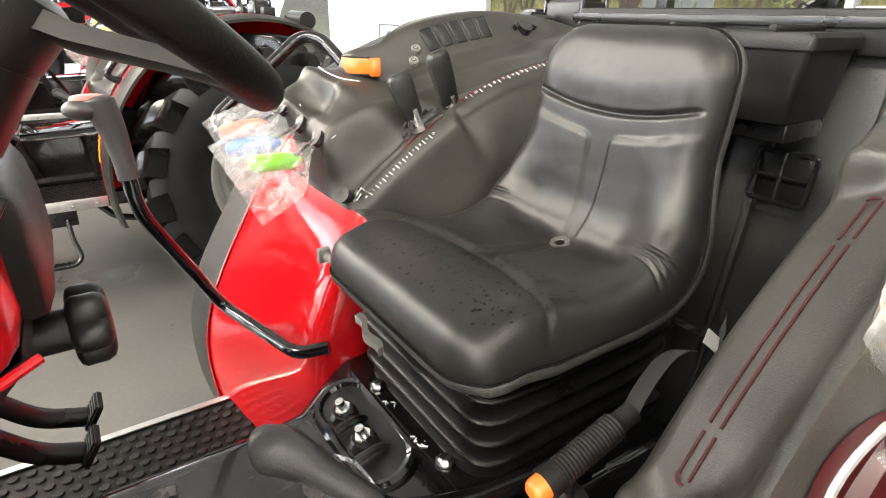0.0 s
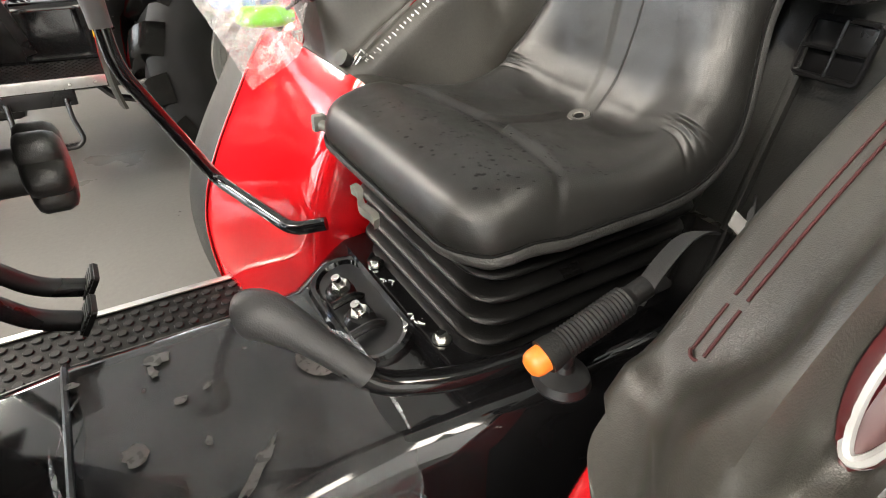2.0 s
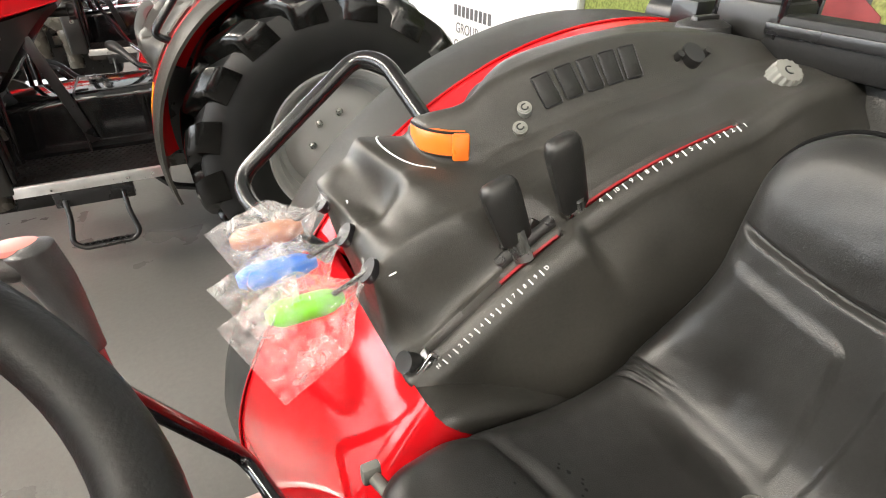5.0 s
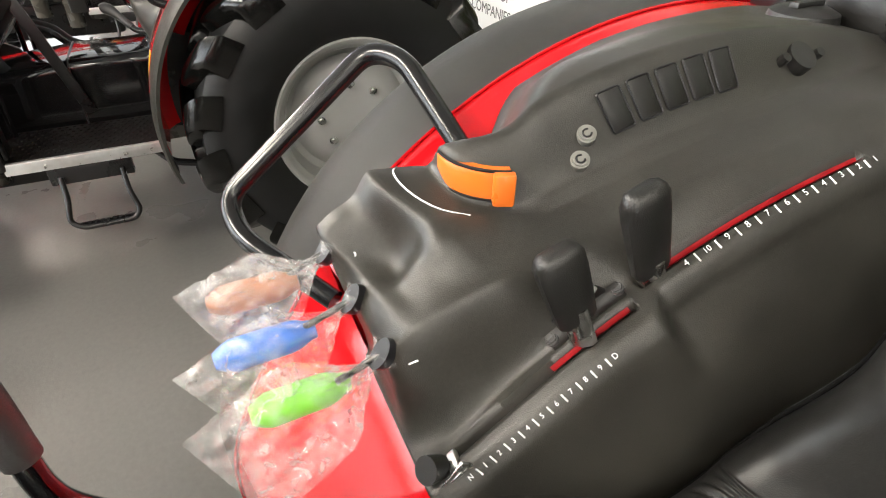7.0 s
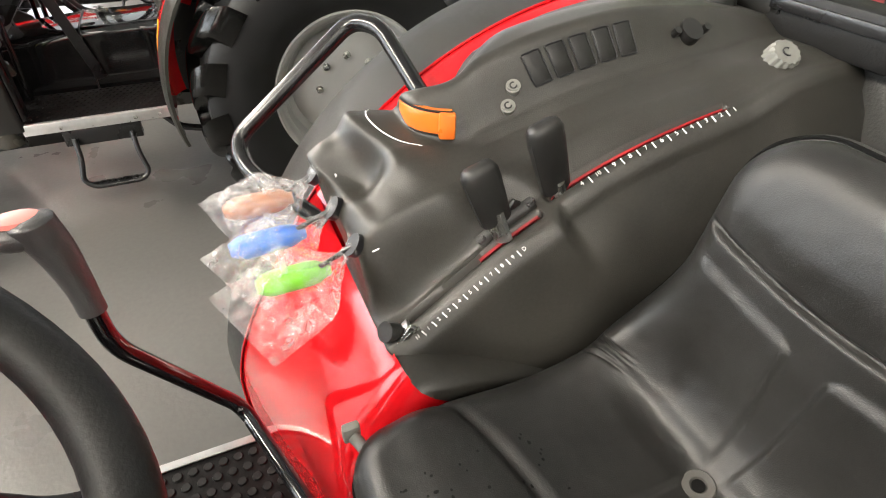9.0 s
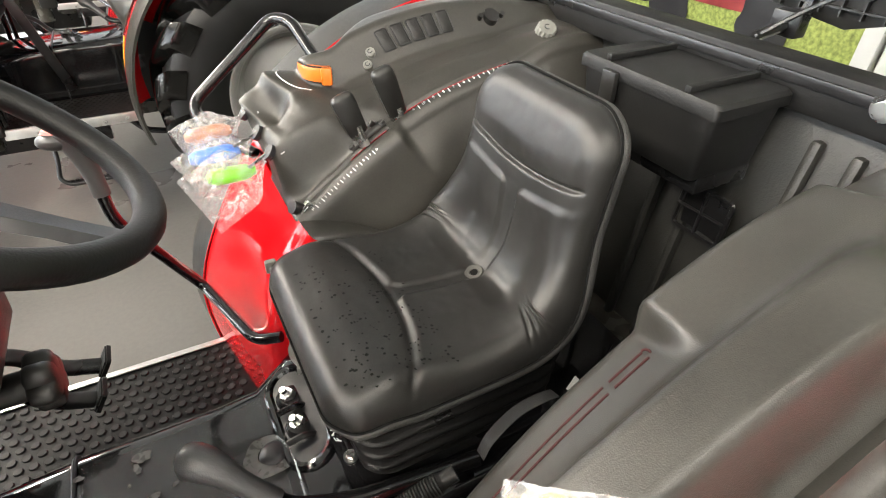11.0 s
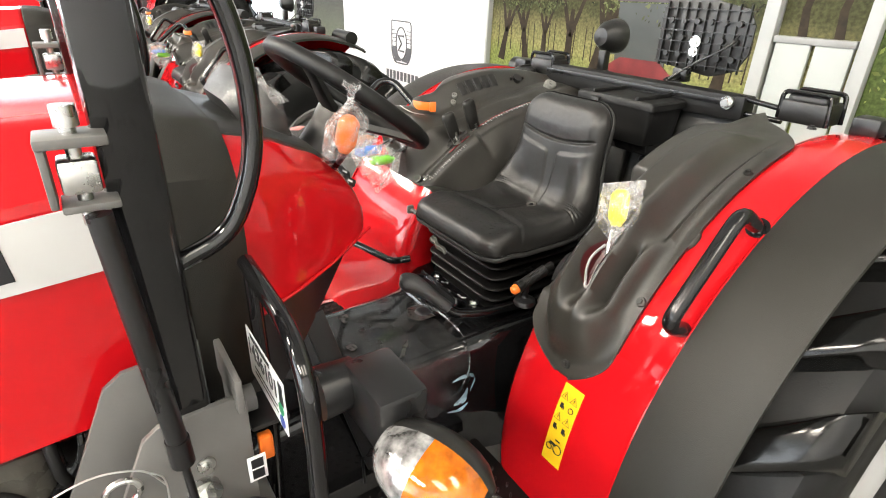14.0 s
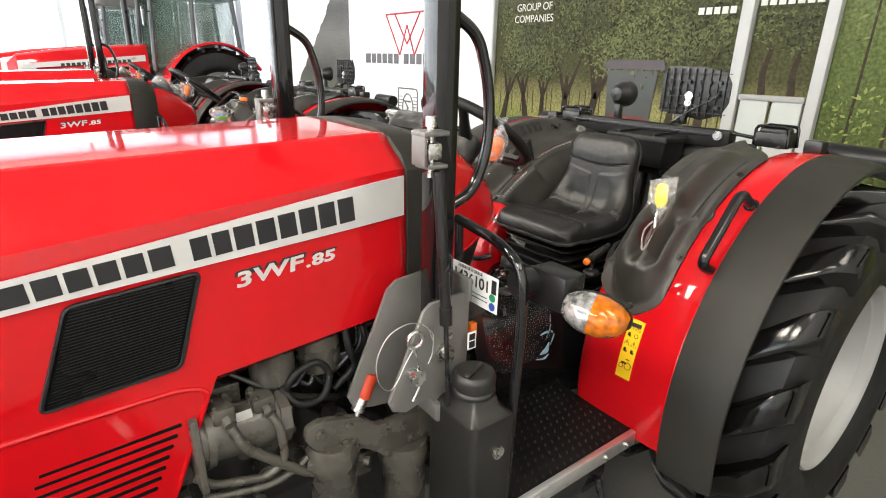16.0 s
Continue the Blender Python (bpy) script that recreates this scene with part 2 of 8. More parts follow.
def prism(bm, outline, axis, lo, hi, bevel=0.0):
    """An outline of two coordinates, extruded along the third axis from lo to hi."""
    put = {"x": lambda a, b, h: (h, a, b), "y": lambda a, b, h: (a, h, b), "z": lambda a, b, h: (a, b, h)}[axis]
    a = [bm.verts.new(put(*p, lo)) for p in outline]
    b = [bm.verts.new(put(*p, hi)) for p in outline]
    fs = [bm.faces.new(a), bm.faces.new(b[::-1])]
    n = len(a)
    for k in range(n):
        fs.append(bm.faces.new((a[k], b[k], b[(k + 1) % n], a[(k + 1) % n])))
    if bevel:
        bmesh.ops.recalc_face_normals(bm, faces=fs)
        es = {e for f in fs[:2] for e in f.edges}
        bmesh.ops.bevel(bm, geom=list(es), offset=bevel, segments=2, affect="EDGES", profile=0.5)
    return bm


def spin_profile(bm, profile, centre, axis="y", n=48, a0=0.0, a1=360.0):
    """A profile of (radius, height along axis) turned about the axis through centre; angles go from the front (-x) up."""
    full = abs(a1 - a0) >= 359.9
    steps = n if full else n + 1
    rings = []
    cx, cy, cz = centre
    for i in range(steps):
        a = radians(a0 + (a1 - a0) * i / n)
        ring = []
        for r, h in profile:
            if axis == "y":
                ring.append(bm.verts.new((cx - r * math.cos(a), cy + h, cz + r * math.sin(a))))
            elif axis == "z":
                ring.append(bm.verts.new((cx - r * math.cos(a), cy + r * math.sin(a), cz + h)))
            else:
                ring.append(bm.verts.new((cx + h, cy - r * math.cos(a), cz + r * math.sin(a))))
        rings.append(ring)
    pairs = list(zip(rings, rings[1:])) + ([(rings[-1], rings[0])] if full else [])
    for a, b in pairs:
        for k in range(len(profile) - 1):
            bm.faces.new((a[k], a[k + 1], b[k + 1], b[k]))
    return bm


def rrect(hx, hy, r, n=5):
    """A rounded rectangle's outline about the origin."""
    out = []
    for cx, cy, a0 in ((hx - r, hy - r, 0), (-hx + r, hy - r, 90), (-hx + r, -hy + r, 180), (hx - r, -hy + r, 270)):
        for i in range(n + 1):
            a = radians(a0 + 90 * i / n)
            out.append((cx + r * math.cos(a), cy + r * math.sin(a)))
    return out


def hexbolt(bm, p, axis, r=0.008, h=0.006):
    p, axis = Vector(p), Vector(axis).normalized()
    rod(bm, p - axis * 0.001, p + axis * 0.002, r * 1.5, n=18)
    rod(bm, p + axis * 0.002, p + axis * (0.002 + h), r, r * 0.92, n=6)
    return bm


def lettering(name, text, size, m, material, parent, label="", depth=0.0012, spacing=1.0, shear=0.0, bold=0.0):
    """Text in the built-in font as a mesh, in the plane of m (x along the line, y up)."""
    cu = bpy.data.curves.new(name, "FONT")
    cu.body, cu.size, cu.extrude, cu.space_character, cu.shear = text, size, depth, spacing, shear
    cu.align_x, cu.align_y, cu.offset = "CENTER", "CENTER", bold
    tmp = bpy.data.objects.new(name, cu)
    scene.collection.objects.link(tmp)
    me = bpy.data.meshes.new_from_object(tmp.evaluated_get(bpy.context.evaluated_depsgraph_get()))
    bpy.data.objects.remove(tmp)
    bpy.data.curves.remove(cu)
    me.materials.clear()
    me.materials.append(material)
    ob = new(name, me)
    ob.parent = parent
    ob.matrix_basis = m
    return tagged(ob, label)


def smooth01(a, b, x):
    t = min(1, max(0, (x - a) / (b - a)))
    return t * t * (3 - 2 * t)


def lerp_table(table, x):
    """Smooth look-up in rows (x, value): a monotone cubic, with no waves between the rows."""
    if x <= table[0][0]:
        return [table[0][1]]
    if x >= table[-1][0]:
        return [table[-1][1]]
    i = next(k for k in range(len(table) - 1) if x <= table[k + 1][0])

    def slope(k):
        if k == 0 or k == len(table) - 1:
            return 0.0
        (xa, ya), (xb, yb), (xc, yc) = table[k - 1:k + 2]
        d0, d1 = (yb - ya) / (xb - xa), (yc - yb) / (xc - xb)
        return 0.0 if d0 * d1 <= 0 else 2 * d0 * d1 / (d0 + d1)

    (x0, y0), (x1, y1) = table[i], table[i + 1]
    h = x1 - x0
    t = (x - x0) / h
    return [(2 * t ** 3 - 3 * t * t + 1) * y0 + (t ** 3 - 2 * t * t + t) * h * slope(i) + (3 * t * t - 2 * t ** 3) * y1 + (t ** 3 - t * t) * h * slope(i + 1)]


# ---- the showroom ----
X0, X1, Y0, Y1, HIGH = -9.0, 2.64, -6.0, 22.0, 5.8


def slab(name, c, s, material, label, category):
    ob = part(name, box(bmesh.new(), c, s), material)
    return tagged(ob, label, category, kind="structure")


slab("floor", ((X0 + X1) / 2, (Y0 + Y1) / 2, -0.1), (X1 - X0 + 0.4, Y1 - Y0 + 0.4, 0.2), FLOORM, "grey painted concrete showroom floor with worn gloss", "floor")
slab("ceiling", ((X0 + X1) / 2, (Y0 + Y1) / 2, HIGH + 0.1), (X1 - X0 + 0.4, Y1 - Y0 + 0.4, 0.2), CEILM, "plain pale showroom ceiling", "ceiling")
slab("wall_rear", (X1 + 0.1, (Y0 + 9.6) / 2, HIGH / 2), (0.2, 9.6 - Y0, HIGH), GREYWALL, "pale wall behind the parked tractors", "wall")
slab("wall_side", ((X0 + X1) / 2, Y0 - 0.1, HIGH / 2), (X1 - X0, 0.2, HIGH), WALLM, "plain pale side wall", "wall")


def window_wall(name, axis, at, lo, hi, n, label):
    """A wall of tall glazing: piers, a sill, a head and the panes between."""
    wall = thing(name, label, "window wall", kind="structure")
    step = (hi - lo) / n
    for i in range(n + 1):
        p = lo + step * i
        c, s = ((at, p, HIGH / 2), (0.14, 0.12, HIGH)) if axis == "x" else ((p, at, HIGH / 2), (0.12, 0.14, HIGH))
        part("pier", box(bmesh.new(), c, s), FRAMEW, wall)
    mid, ln = (lo + hi) / 2, hi - lo - 0.12
    for nm, z, h in (("sill", 0.15, 0.3), ("head", HIGH - 0.2, 0.4)):
        c, s = ((at, mid, z), (0.10, ln, h)) if axis == "x" else ((mid, at, z), (ln, 0.10, h))
        part(nm, box(bmesh.new(), c, s), FRAMEW, wall)
    for i in range(n):
        p = lo + step * (i + 0.5)
        c, s = ((at, p, HIGH / 2 - 0.05), (0.012, step - 0.14, HIGH - 0.72)) if axis == "x" else ((p, at, HIGH / 2 - 0.05), (step - 0.14, 0.012, HIGH - 0.72))
        pane = part("pane", box(bmesh.new(), c, s), GLASS, wall)
        pane.visible_shadow = False
    return wall


window_wall("window_1", "x", X0, Y0, Y1, 9, "tall shop windows with white frames, bright daylight outside")
window_wall("window_2", "y", Y1, X0 + 0.07, X1, 4, "tall end windows with white frames, bright daylight outside")
window_wall("window_3", "x", X1 + 0.07, 9.67, Y1, 4, "tall rear windows with white frames, bright daylight outside")
area_lamp("daylight_front", look((X0 + 0.3, 8, 2.4), (0, 8, 1.2)), 24, 3.6, 640, (0.86, 0.94, 1.0))
area_lamp("daylight_end", look((-3, Y1 - 0.3, 2.4), (-3, 0, 1.2)), 10, 3.6, 420, (0.95, 0.98, 1.0))
DAY = glow("bright_day", (0.93, 0.97, 1.0), 1.8)
HAZE = glow("hazy_day", (0.93, 0.97, 1.0), 1.0)
for nm, c, sz in (("backdrop_front", (X0 - 6.0, 8, 5.0), (0.1, 44, 12)), ("backdrop_end", (-3, Y1 + 6.0, 5.0), (26, 0.1, 12)), ("backdrop_rear", (X1 + 6.0, 17, 5.0), (0.1, 24, 12))):
    tagged(part(nm, box(bmesh.new(), c, sz), DAY if nm == "backdrop_front" else HAZE), "bright hazy daylight outside the windows", "backdrop", kind="structure")
tagged(part("ground_outside", box(bmesh.new(), (-40, 10, -0.3), (300, 300, 0.2)), mat("pale_paving", (0.45, 0.44, 0.42), 0.8)), "pale paving outside the windows", "ground", kind="structure")


# Ceiling panels are added as light sources and stay out of view.
def ceiling_light(at):
    ob = thing("ceiling_light", "unseen ceiling light panel with glowing diffuser, added to light the showroom", "light", "rows of ceiling lights", at=at)
    part("housing", box(bmesh.new(), (0, 0, 0.03), (1.20, 2.45, 0.05), 0.008), FRAMEW, ob)
    part("diffuser", box(bmesh.new(), (0, 0, -0.01), (1.14, 2.38, 0.02), 0.006), LAMPGLOW, ob)
    return ob


# Invented layout: a front row, and two near panels that fill the left side.
PANELS = [(-5.8, -3.0 + 4.2 * j) for j in range(5)] + [(-2.4 + 2.9 * j, -4.3) for j in range(2)]
first_light = ceiling_light((*PANELS[0], HIGH - 0.06))
for x, y in PANELS[1:]:
    copy_thing(first_light, pose(x, y, HIGH - 0.06))
for x, y in PANELS:
    area_lamp("panel_light", look((x, y, HIGH - 0.16), (x, y, 0)), 1.15, 2.4, 520 if y > -4 else 75, (1.0, 0.91, 0.78))

# ---- the tractor: x to its rear, y to its right-hand side, z up; the seat's bolt stands over the origin ----
WX, WZ, FR = 0.35, 0.66, 0.722   # the rear axle and the fender's radius


def around(phi, r, y):
    """A point round the rear axle: phi degrees from the front upwards."""
    a = radians(phi)
    return (WX - r * math.cos(a), y, WZ + r * math.sin(a))


tractor = thing("tractor", "red orchard tractor, black seat, roll bar, silver bonnet stripe", "tractor", "row of tractors")

# -- bonnet --
HOODX = [-2.46, -2.44, -2.38, -2.25, -2.05, -1.85, -1.72, -1.60, -1.52, -1.495, -1.49, -1.40, -1.25, -1.10, -1.06, -1.035]


def hood_z(x):
    """Heights at x: the bottom edge, the crease and the crown."""
    crease = 1.423 + 0.0945 * (x + 1.04) - 0.05 * smooth01(-1.9, -2.46, x)
    crown = 1.4785 + 0.032 * (x + 1.017) - 0.06 * smooth01(-1.9, -2.46, x)
    if x > -1.492:
        low = 1.019 + 0.08 * (x + 1.492)
    else:
        low = max(0.62, 1.019 - 2.35 * (-1.492 - x))
    return low, crease, crown


def hood_half(x):
    return 0.305 - 0.10 * smooth01(-2.2, -2.46, x) ** 2


def hood_ring(x):
    low, cr, top = hood_z(x)
    w = hood_half(x)
    nose = smooth01(-2.36, -2.46, x)
    top -= 0.05 * nose
    half = [(w - 0.012, low), (w + 0.002, low + 0.015), (w + 0.004, low + (cr - low) * 0.5), (w, cr - 0.10), (w - 0.004, cr - 0.012), (w - 0.016, cr - 0.004), (w - 0.022, cr + 0.003), (w - 0.055, cr + (top - cr) * 0.46), (w - 0.088, top - 0.003), (w - 0.093, top), (w - 0.11, top + 0.0008), (w - 0.22, top + 0.002), (0.0, top + 0.003)]
    return [(x, -y, z) for y, z in half] + [(x, y, z) for y, z in reversed(half[:-1])]


bm = bmesh.new()
loft(bm, [hood_ring(x) for x in HOODX], closed=False)
vs = [v for v in bm.verts if v.co.x < -2.455]
bmesh.ops.contextual_create(bm, geom=vs)
bonnet = part("bonnet", bm, RED, tractor, "glossy red bonnet", 30)
mod = bonnet.modifiers.new("thick", "SOLIDIFY")
mod.thickness, mod.offset = 0.006, 1
for s in (-1, 1):
    def side(x, z, d=0.006):
        return (x, s * (hood_half(x) + 0.004 + d), z)

    # the stripe follows the crease
    bm = bmesh.new()
    rows = []
    for i in range(25):
        x = -2.30 + (2.30 - 1.043) * i / 24
        cr = hood_z(x)[1]
        k = 0.056 + 0.036 * smooth01(-1.85, -1.04, x)
        top, bot = cr - 0.046 + 0.022 * smooth01(-1.85, -1.04, x), 0
        bot = top - k
        rows.append([side(x, bot, 0.004), side(x, bot, 0.008), side(x, top, 0.008), side(x, top, 0.004)])
    loft(bm, rows)
    stripe = part("stripe", bm, SILVER, bonnet, "silver decal stripe")
    # letter-sized bars in place of the maker's name
    widths = [0.044, 0.036, 0.034, 0.034, 0.033, 0.037, 0.0, 0.031, 0.031, 0.035, 0.036, 0.035, 0.034, 0.036, 0.036]
    x = -1.80
    for i, w in enumerate([1.03 * v for v in widths]):
        if w == 0:
            x += 0.024
            continue
        k = 0.056 + 0.036 * smooth01(-1.85, -1.04, x)
        xm = x + w / 2
        cr = hood_z(xm)[1]
        zc = cr - 0.046 + 0.022 * smooth01(-1.85, -1.04, xm) - k / 2
        b = box(bmesh.new(), (0, 0, 0), (w, 0.0016, k * 0.62), 0.0006, seg=1)
        ob = part("letter_bar", b, DARKPRINT, stripe, "dark letter-sized bar")
        ob.matrix_basis = pose(xm, s * (hood_half(xm) + 0.0127), zc, 0, -5.4, 0)
        x += w + 0.0075
    # grille window in the side
    corners = [(-1.711, 1.244), (-1.497, 1.262), (-1.552, 1.077), (-1.777, 1.063)]
    mid = (sum(c[0] for c in corners) / 4, sum(c[1] for c in corners) / 4)
    bm = bmesh.new()
    outl = []
    for i in range(4):
        a, b, c = (Vector(corners[(i + k) % 4]) for k in (-1, 0, 1))
        p, q = b + (a - b).normalized() * 0.014, b + (c - b).normalized() * 0.014
        outl += [tuple(p * (1 - t) ** 2 + b * 2 * t * (1 - t) + q * t * t) for t in (0, 0.25, 0.5, 0.75, 1)]
    prism(bm, outl, "y", s * 0.3125, s * 0.3160)
    gr = part("grille", bm, MESHGRILLE, bonnet, "black mesh cooling grille")
    bm = bmesh.new()
    tube(bm, [(p[0], s * 0.317, p[1]) for p in outl], 0.004, 6, closed=True)
    part("grille_rim", bm, SATIN, gr)
    # woven wires of the grille
    bm = bmesh.new()
    def cross(z):
        xl = -1.777 + (z - 1.063) / (1.244 - 1.063) * 0.066
        xr = -1.552 + (z - 1.077) / (1.262 - 1.077) * 0.055
        return xl, xr
    for i in range(30):
        z = 1.078 + i * 0.0059
        xl, xr = cross(z)
        box(bm, ((xl + xr) / 2, s * 0.3166, z + 0.002), (xr - xl - 0.012, 0.001, 0.0016), rot=(0, -4, 0))
    part("grille_wire", bm, SATIN, gr)
    # louvres low on the side: matt black bars paint the shade in their gaps
    for i in range(7):
        z = 0.945 - i * 0.021
        xe = -1.566 - 0.010 * i
        b = box(bmesh.new(), (0, 0, 0), (0.235, 0.006, 0.009), 0.002, seg=1)
        lv = part("louvre", b, SLOTBLACK, bonnet)
        lv.matrix_basis = pose(xe - 0.118, s * 0.3125, z, 0, -2, 0)
    # the fold that runs from the lower corner forwards
    bm = bmesh.new()
    tube(bm, fillet([(-1.592, s * 0.309, 0.80), (-1.505, s * 0.311, 1.008), (-1.56, s * 0.313, 1.028), (-1.85, s * 0.313, 1.024), (-2.2, s * 0.312, 0.985)], 0.03), 0.0065, 8)
    part("fold", bm, RED, bonnet)
    # model badge
    turn = pose(0, 0, 0, 0, 0, 5.5 * -s)
    face = 0 if s < 0 else 180
    for txt, size, dx, dz in (("3WF", 0.042, -0.040, -0.003), (".85", 0.033, 0.071, 0.004)):
        zm = 1.236 + dz
        at = pose(-1.326 + dx if s < 0 else -1.326 - dx, s * 0.3135, zm, 90, 0, face) @ turn @ Matrix.Diagonal((1.62, 1, 1, 1))
        badge = lettering("badge", txt, size, at, SILVER, bonnet, "silver model badge with dark edge", 0.0022, 1.06, 0.14, 0.0011)
        at = pose(-1.326 + dx if s < 0 else -1.326 - dx, s * 0.3125, zm, 90, 0, face) @ turn @ Matrix.Diagonal((1.62, 1, 1, 1))
        lettering("badge_edge", txt, size, at, DARKPRINT, badge.parent, "", 0.001, 1.06, 0.14, 0.0048)
# front grille of the nose
bm = bmesh.new()
box(bm, (-2.455, 0, 1.02), (0.02, 0.32, 0.55), 0.008)
part("nose_grille", bm, MESHGRILLE, bonnet)

# -- cowl behind the bonnet --
bm = bmesh.new()
rings = []
for x, gw, gt, low in ((-1.036, 0.002, 0.002, 1.02), (-1.03, 0.010, 0.010, 1.02), (-0.97, 0.012, 0.008, 1.02), (-0.915, 0.004, -0.004, 1.02), (-0.888, -0.012, -0.022, 1.03), (-0.884, -0.03, -0.035, 1.04)):
    _, cr, top = hood_z(-1.035)
    w = 0.305 + gw
    cr, top = cr + gt * 0.5, top + gt
    half = [(w - 0.02, low), (w, low + 0.05), (w, cr - 0.10), (w - 0.006, cr - 0.02), (w - 0.03, cr + 0.012), (w - 0.085, cr + 0.048), (w - 0.14, top), (0, top + 0.008)]
    rings.append([(x, -y, z) for y, z in half] + [(x, y, z) for y, z in reversed(half[:-1])])
loft(bm, rings)
part("cowl", bm, FLARE, tractor, "dark grey plastic cowl behind the bonnet", 30)

# -- red dash shroud and its black foot --
bm = bmesh.new()
rings = []
for x, w, low, top, shoulder in ((-0.93, 0.288, 1.135, 1.445, 1.40), (-0.88, 0.285, 1.150, 1.438, 1.385), (-0.80, 0.262, 1.168, 1.415, 1.355), (-0.72, 0.225, 1.184, 1.375, 1.315), (-0.668, 0.197, 1.197, 1.338, 1.296), (-0.642, 0.180, 1.206, 1.308, 1.274), (-0.628, 0.168, 1.211, 1.284, 1.256), (-0.622, 0.155, 1.216, 1.262, 1.240)):
    half = [(w - 0.012, low - 0.006), (w, low), (w + 0.002, (low + shoulder) / 2), (w - 0.004, shoulder), (w - 0.022, shoulder + (top - shoulder) * 0.55), (w - 0.06, top), (0, top + 0.004)]
    rings.append([(x, -y, z) for y, z in half] + [(x, y, z) for y, z in reversed(half[:-1])])
loft(bm, rings)
shroud = part("dash_shroud", bm, RED, tractor, "glossy red dash shroud", 30)
for s in (-1, 1):
    bm = bmesh.new()
    tube(bm, [(-0.93, s * 0.293, 1.137), (-0.88, s * 0.289, 1.152), (-0.80, s * 0.266, 1.170), (-0.72, s * 0.229, 1.186), (-0.655, s * 0.189, 1.199), (-0.612, s * 0.162, 1.208)], 0.0035, 8)
    part("shroud_bead", bm, RED, shroud)
bm = bmesh.new()
rings = []
for x, w, low, top in ((-0.95, 0.27, 0.86, 1.14), (-0.90, 0.264, 0.88, 1.144), (-0.82, 0.250, 0.98, 1.158), (-0.74, 0.212, 1.07, 1.175), (-0.67, 0.168, 1.14, 1.193), (-0.625, 0.135, 1.175, 1.205)):
    r = 0.03
    rings.append([(x, -w + r, low), (x, -w, low + r), (x, -w, top - 0.01), (x, -w + 0.01, top), (x, w - 0.01, top), (x, w, top - 0.01), (x, w, low + r), (x, w - r, low)])
loft(bm, rings)
part("dash_foot", bm, SATIN, tractor, "black plastic lower dash", 30)

# flat brace from the lower dash to the floor
for s in (-1,):
    a, b = Vector((-0.768, s * 0.214, 1.08)), Vector((-0.640, s * 0.222, 0.61))
    part("dash_brace", box(bmesh.new(), (a + b) / 2, (0.045, 0.010, (a - b).length), 0.002, rot=(0, -math.degrees(math.atan2(b.x - a.x, a.z - b.z)), 0)), SATIN, tractor, "flat black steel brace")

# dash binnacle, in front of the wheel
bm = bmesh.new()
rings = []
for x, w, low, top in ((-0.92, 0.215, 1.38, 1.456), (-0.88, 0.212, 1.38, 1.450), (-0.80, 0.190, 1.36, 1.428), (-0.72, 0.160, 1.31, 1.390), (-0.668, 0.130, 1.26, 1.343), (-0.64, 0.116, 1.22, 1.316), (-0.618, 0.100, 1.20, 1.298), (-0.609, 0.090, 1.198, 1.285), (-0.604, 0.070, 1.205, 1.265), (-0.602, 0.05, 1.22, 1.25)):
    c = min(0.03, (top - low) * 0.4)
    rings.append([(x, -w + c * 0.3, low), (x, -w, low + c), (x, -w, top - c), (x, -w + c * 0.3, top - c * 0.3), (x, -w + c, top), (x, w - c, top), (x, w - c * 0.3, top - c * 0.3), (x, w, top - c), (x, w, low + c), (x, w - c * 0.3, low)])
loft(bm, rings)
dash = part("dash_binnacle", bm, PLASTIC, tractor, "black plastic dash binnacle", 35)
for s in (-1, 1):
    for i in range(3):
        b = box(bmesh.new(), (0, 0, 0), (0.030, 0.015, 0.008), 0.002)
        k = part("rocker_switch", b, SATIN, dash, "black rocker switch with white mark")
        k.matrix_basis = pose(-0.634 + 0.004 * i, s * (0.070 + 0.017 * i), 1.316 - 0.010 * i - 0.004 * (i == 2), s * (-15 - 25 * i), 34, 0)
        b = box(bmesh.new(), (0, 0, 0.0043), (0.011, 0.004, 0.0008))
        mk = part("switch_mark", b, WHITE, k)
# instrument cluster: a leaning hooded plate behind a clear window, still in its wrap
CL = Matrix.Translation((-0.775, 0, 1.440)) @ pose(0, 0, 0, 0, 62, 0)
bm = bmesh.new()
loft(bm, [[CL @ Vector((x * g, y * g, h)) for x, y in rrect(0.070, 0.135, 0.060, 7)] for h, g in ((-0.050, 0.80), (-0.020, 0.95), (0.004, 1.0), (0.012, 0.99), (0.012, 0.93), (0.004, 0.90))])
cluster = part("instrument_cluster", bm, PLASTIC, tractor, "black hooded instrument cluster in clear wrap", 50)
part("cluster_face", loft(bmesh.new(), [[CL @ Vector((x * g, y * g, h)) for x, y in rrect(0.063, 0.122, 0.052, 7)] for h, g in ((0.002, 1.0), (0.0055, 1.0))]), GLOSS, cluster, "dark glossy instrument face")
each("dial_ring", (-0.062, 0.0, 0.062), lambda b, y: tube(b, [CL @ Vector((0.030 * math.cos(a), y + 0.028 * math.sin(a), 0.0062)) for a in np.linspace(0, 2 * math.pi, 24, endpoint=False)], 0.0016, 5, closed=True), RIM, cluster)
bm = bmesh.new()
loft(bm, [[CL @ Vector((x * g * (1 + 0.10 * noise.noise(Vector((x * 30, y * 30, h * 40)))), y * g, h + 0.012 * noise.noise(Vector((x * 25, y * 25, 5.0))))) for x, y in rrect(0.074, 0.140, 0.060, 9)] for h, g in ((-0.040, 0.96), (-0.015, 1.06), (0.012, 1.08), (0.026, 0.96), (0.030, 0.60), (0.031, 0.15))], caps=False)
part("cluster_wrap", bm, WRAP, cluster, "crumpled clear wrap", 60)
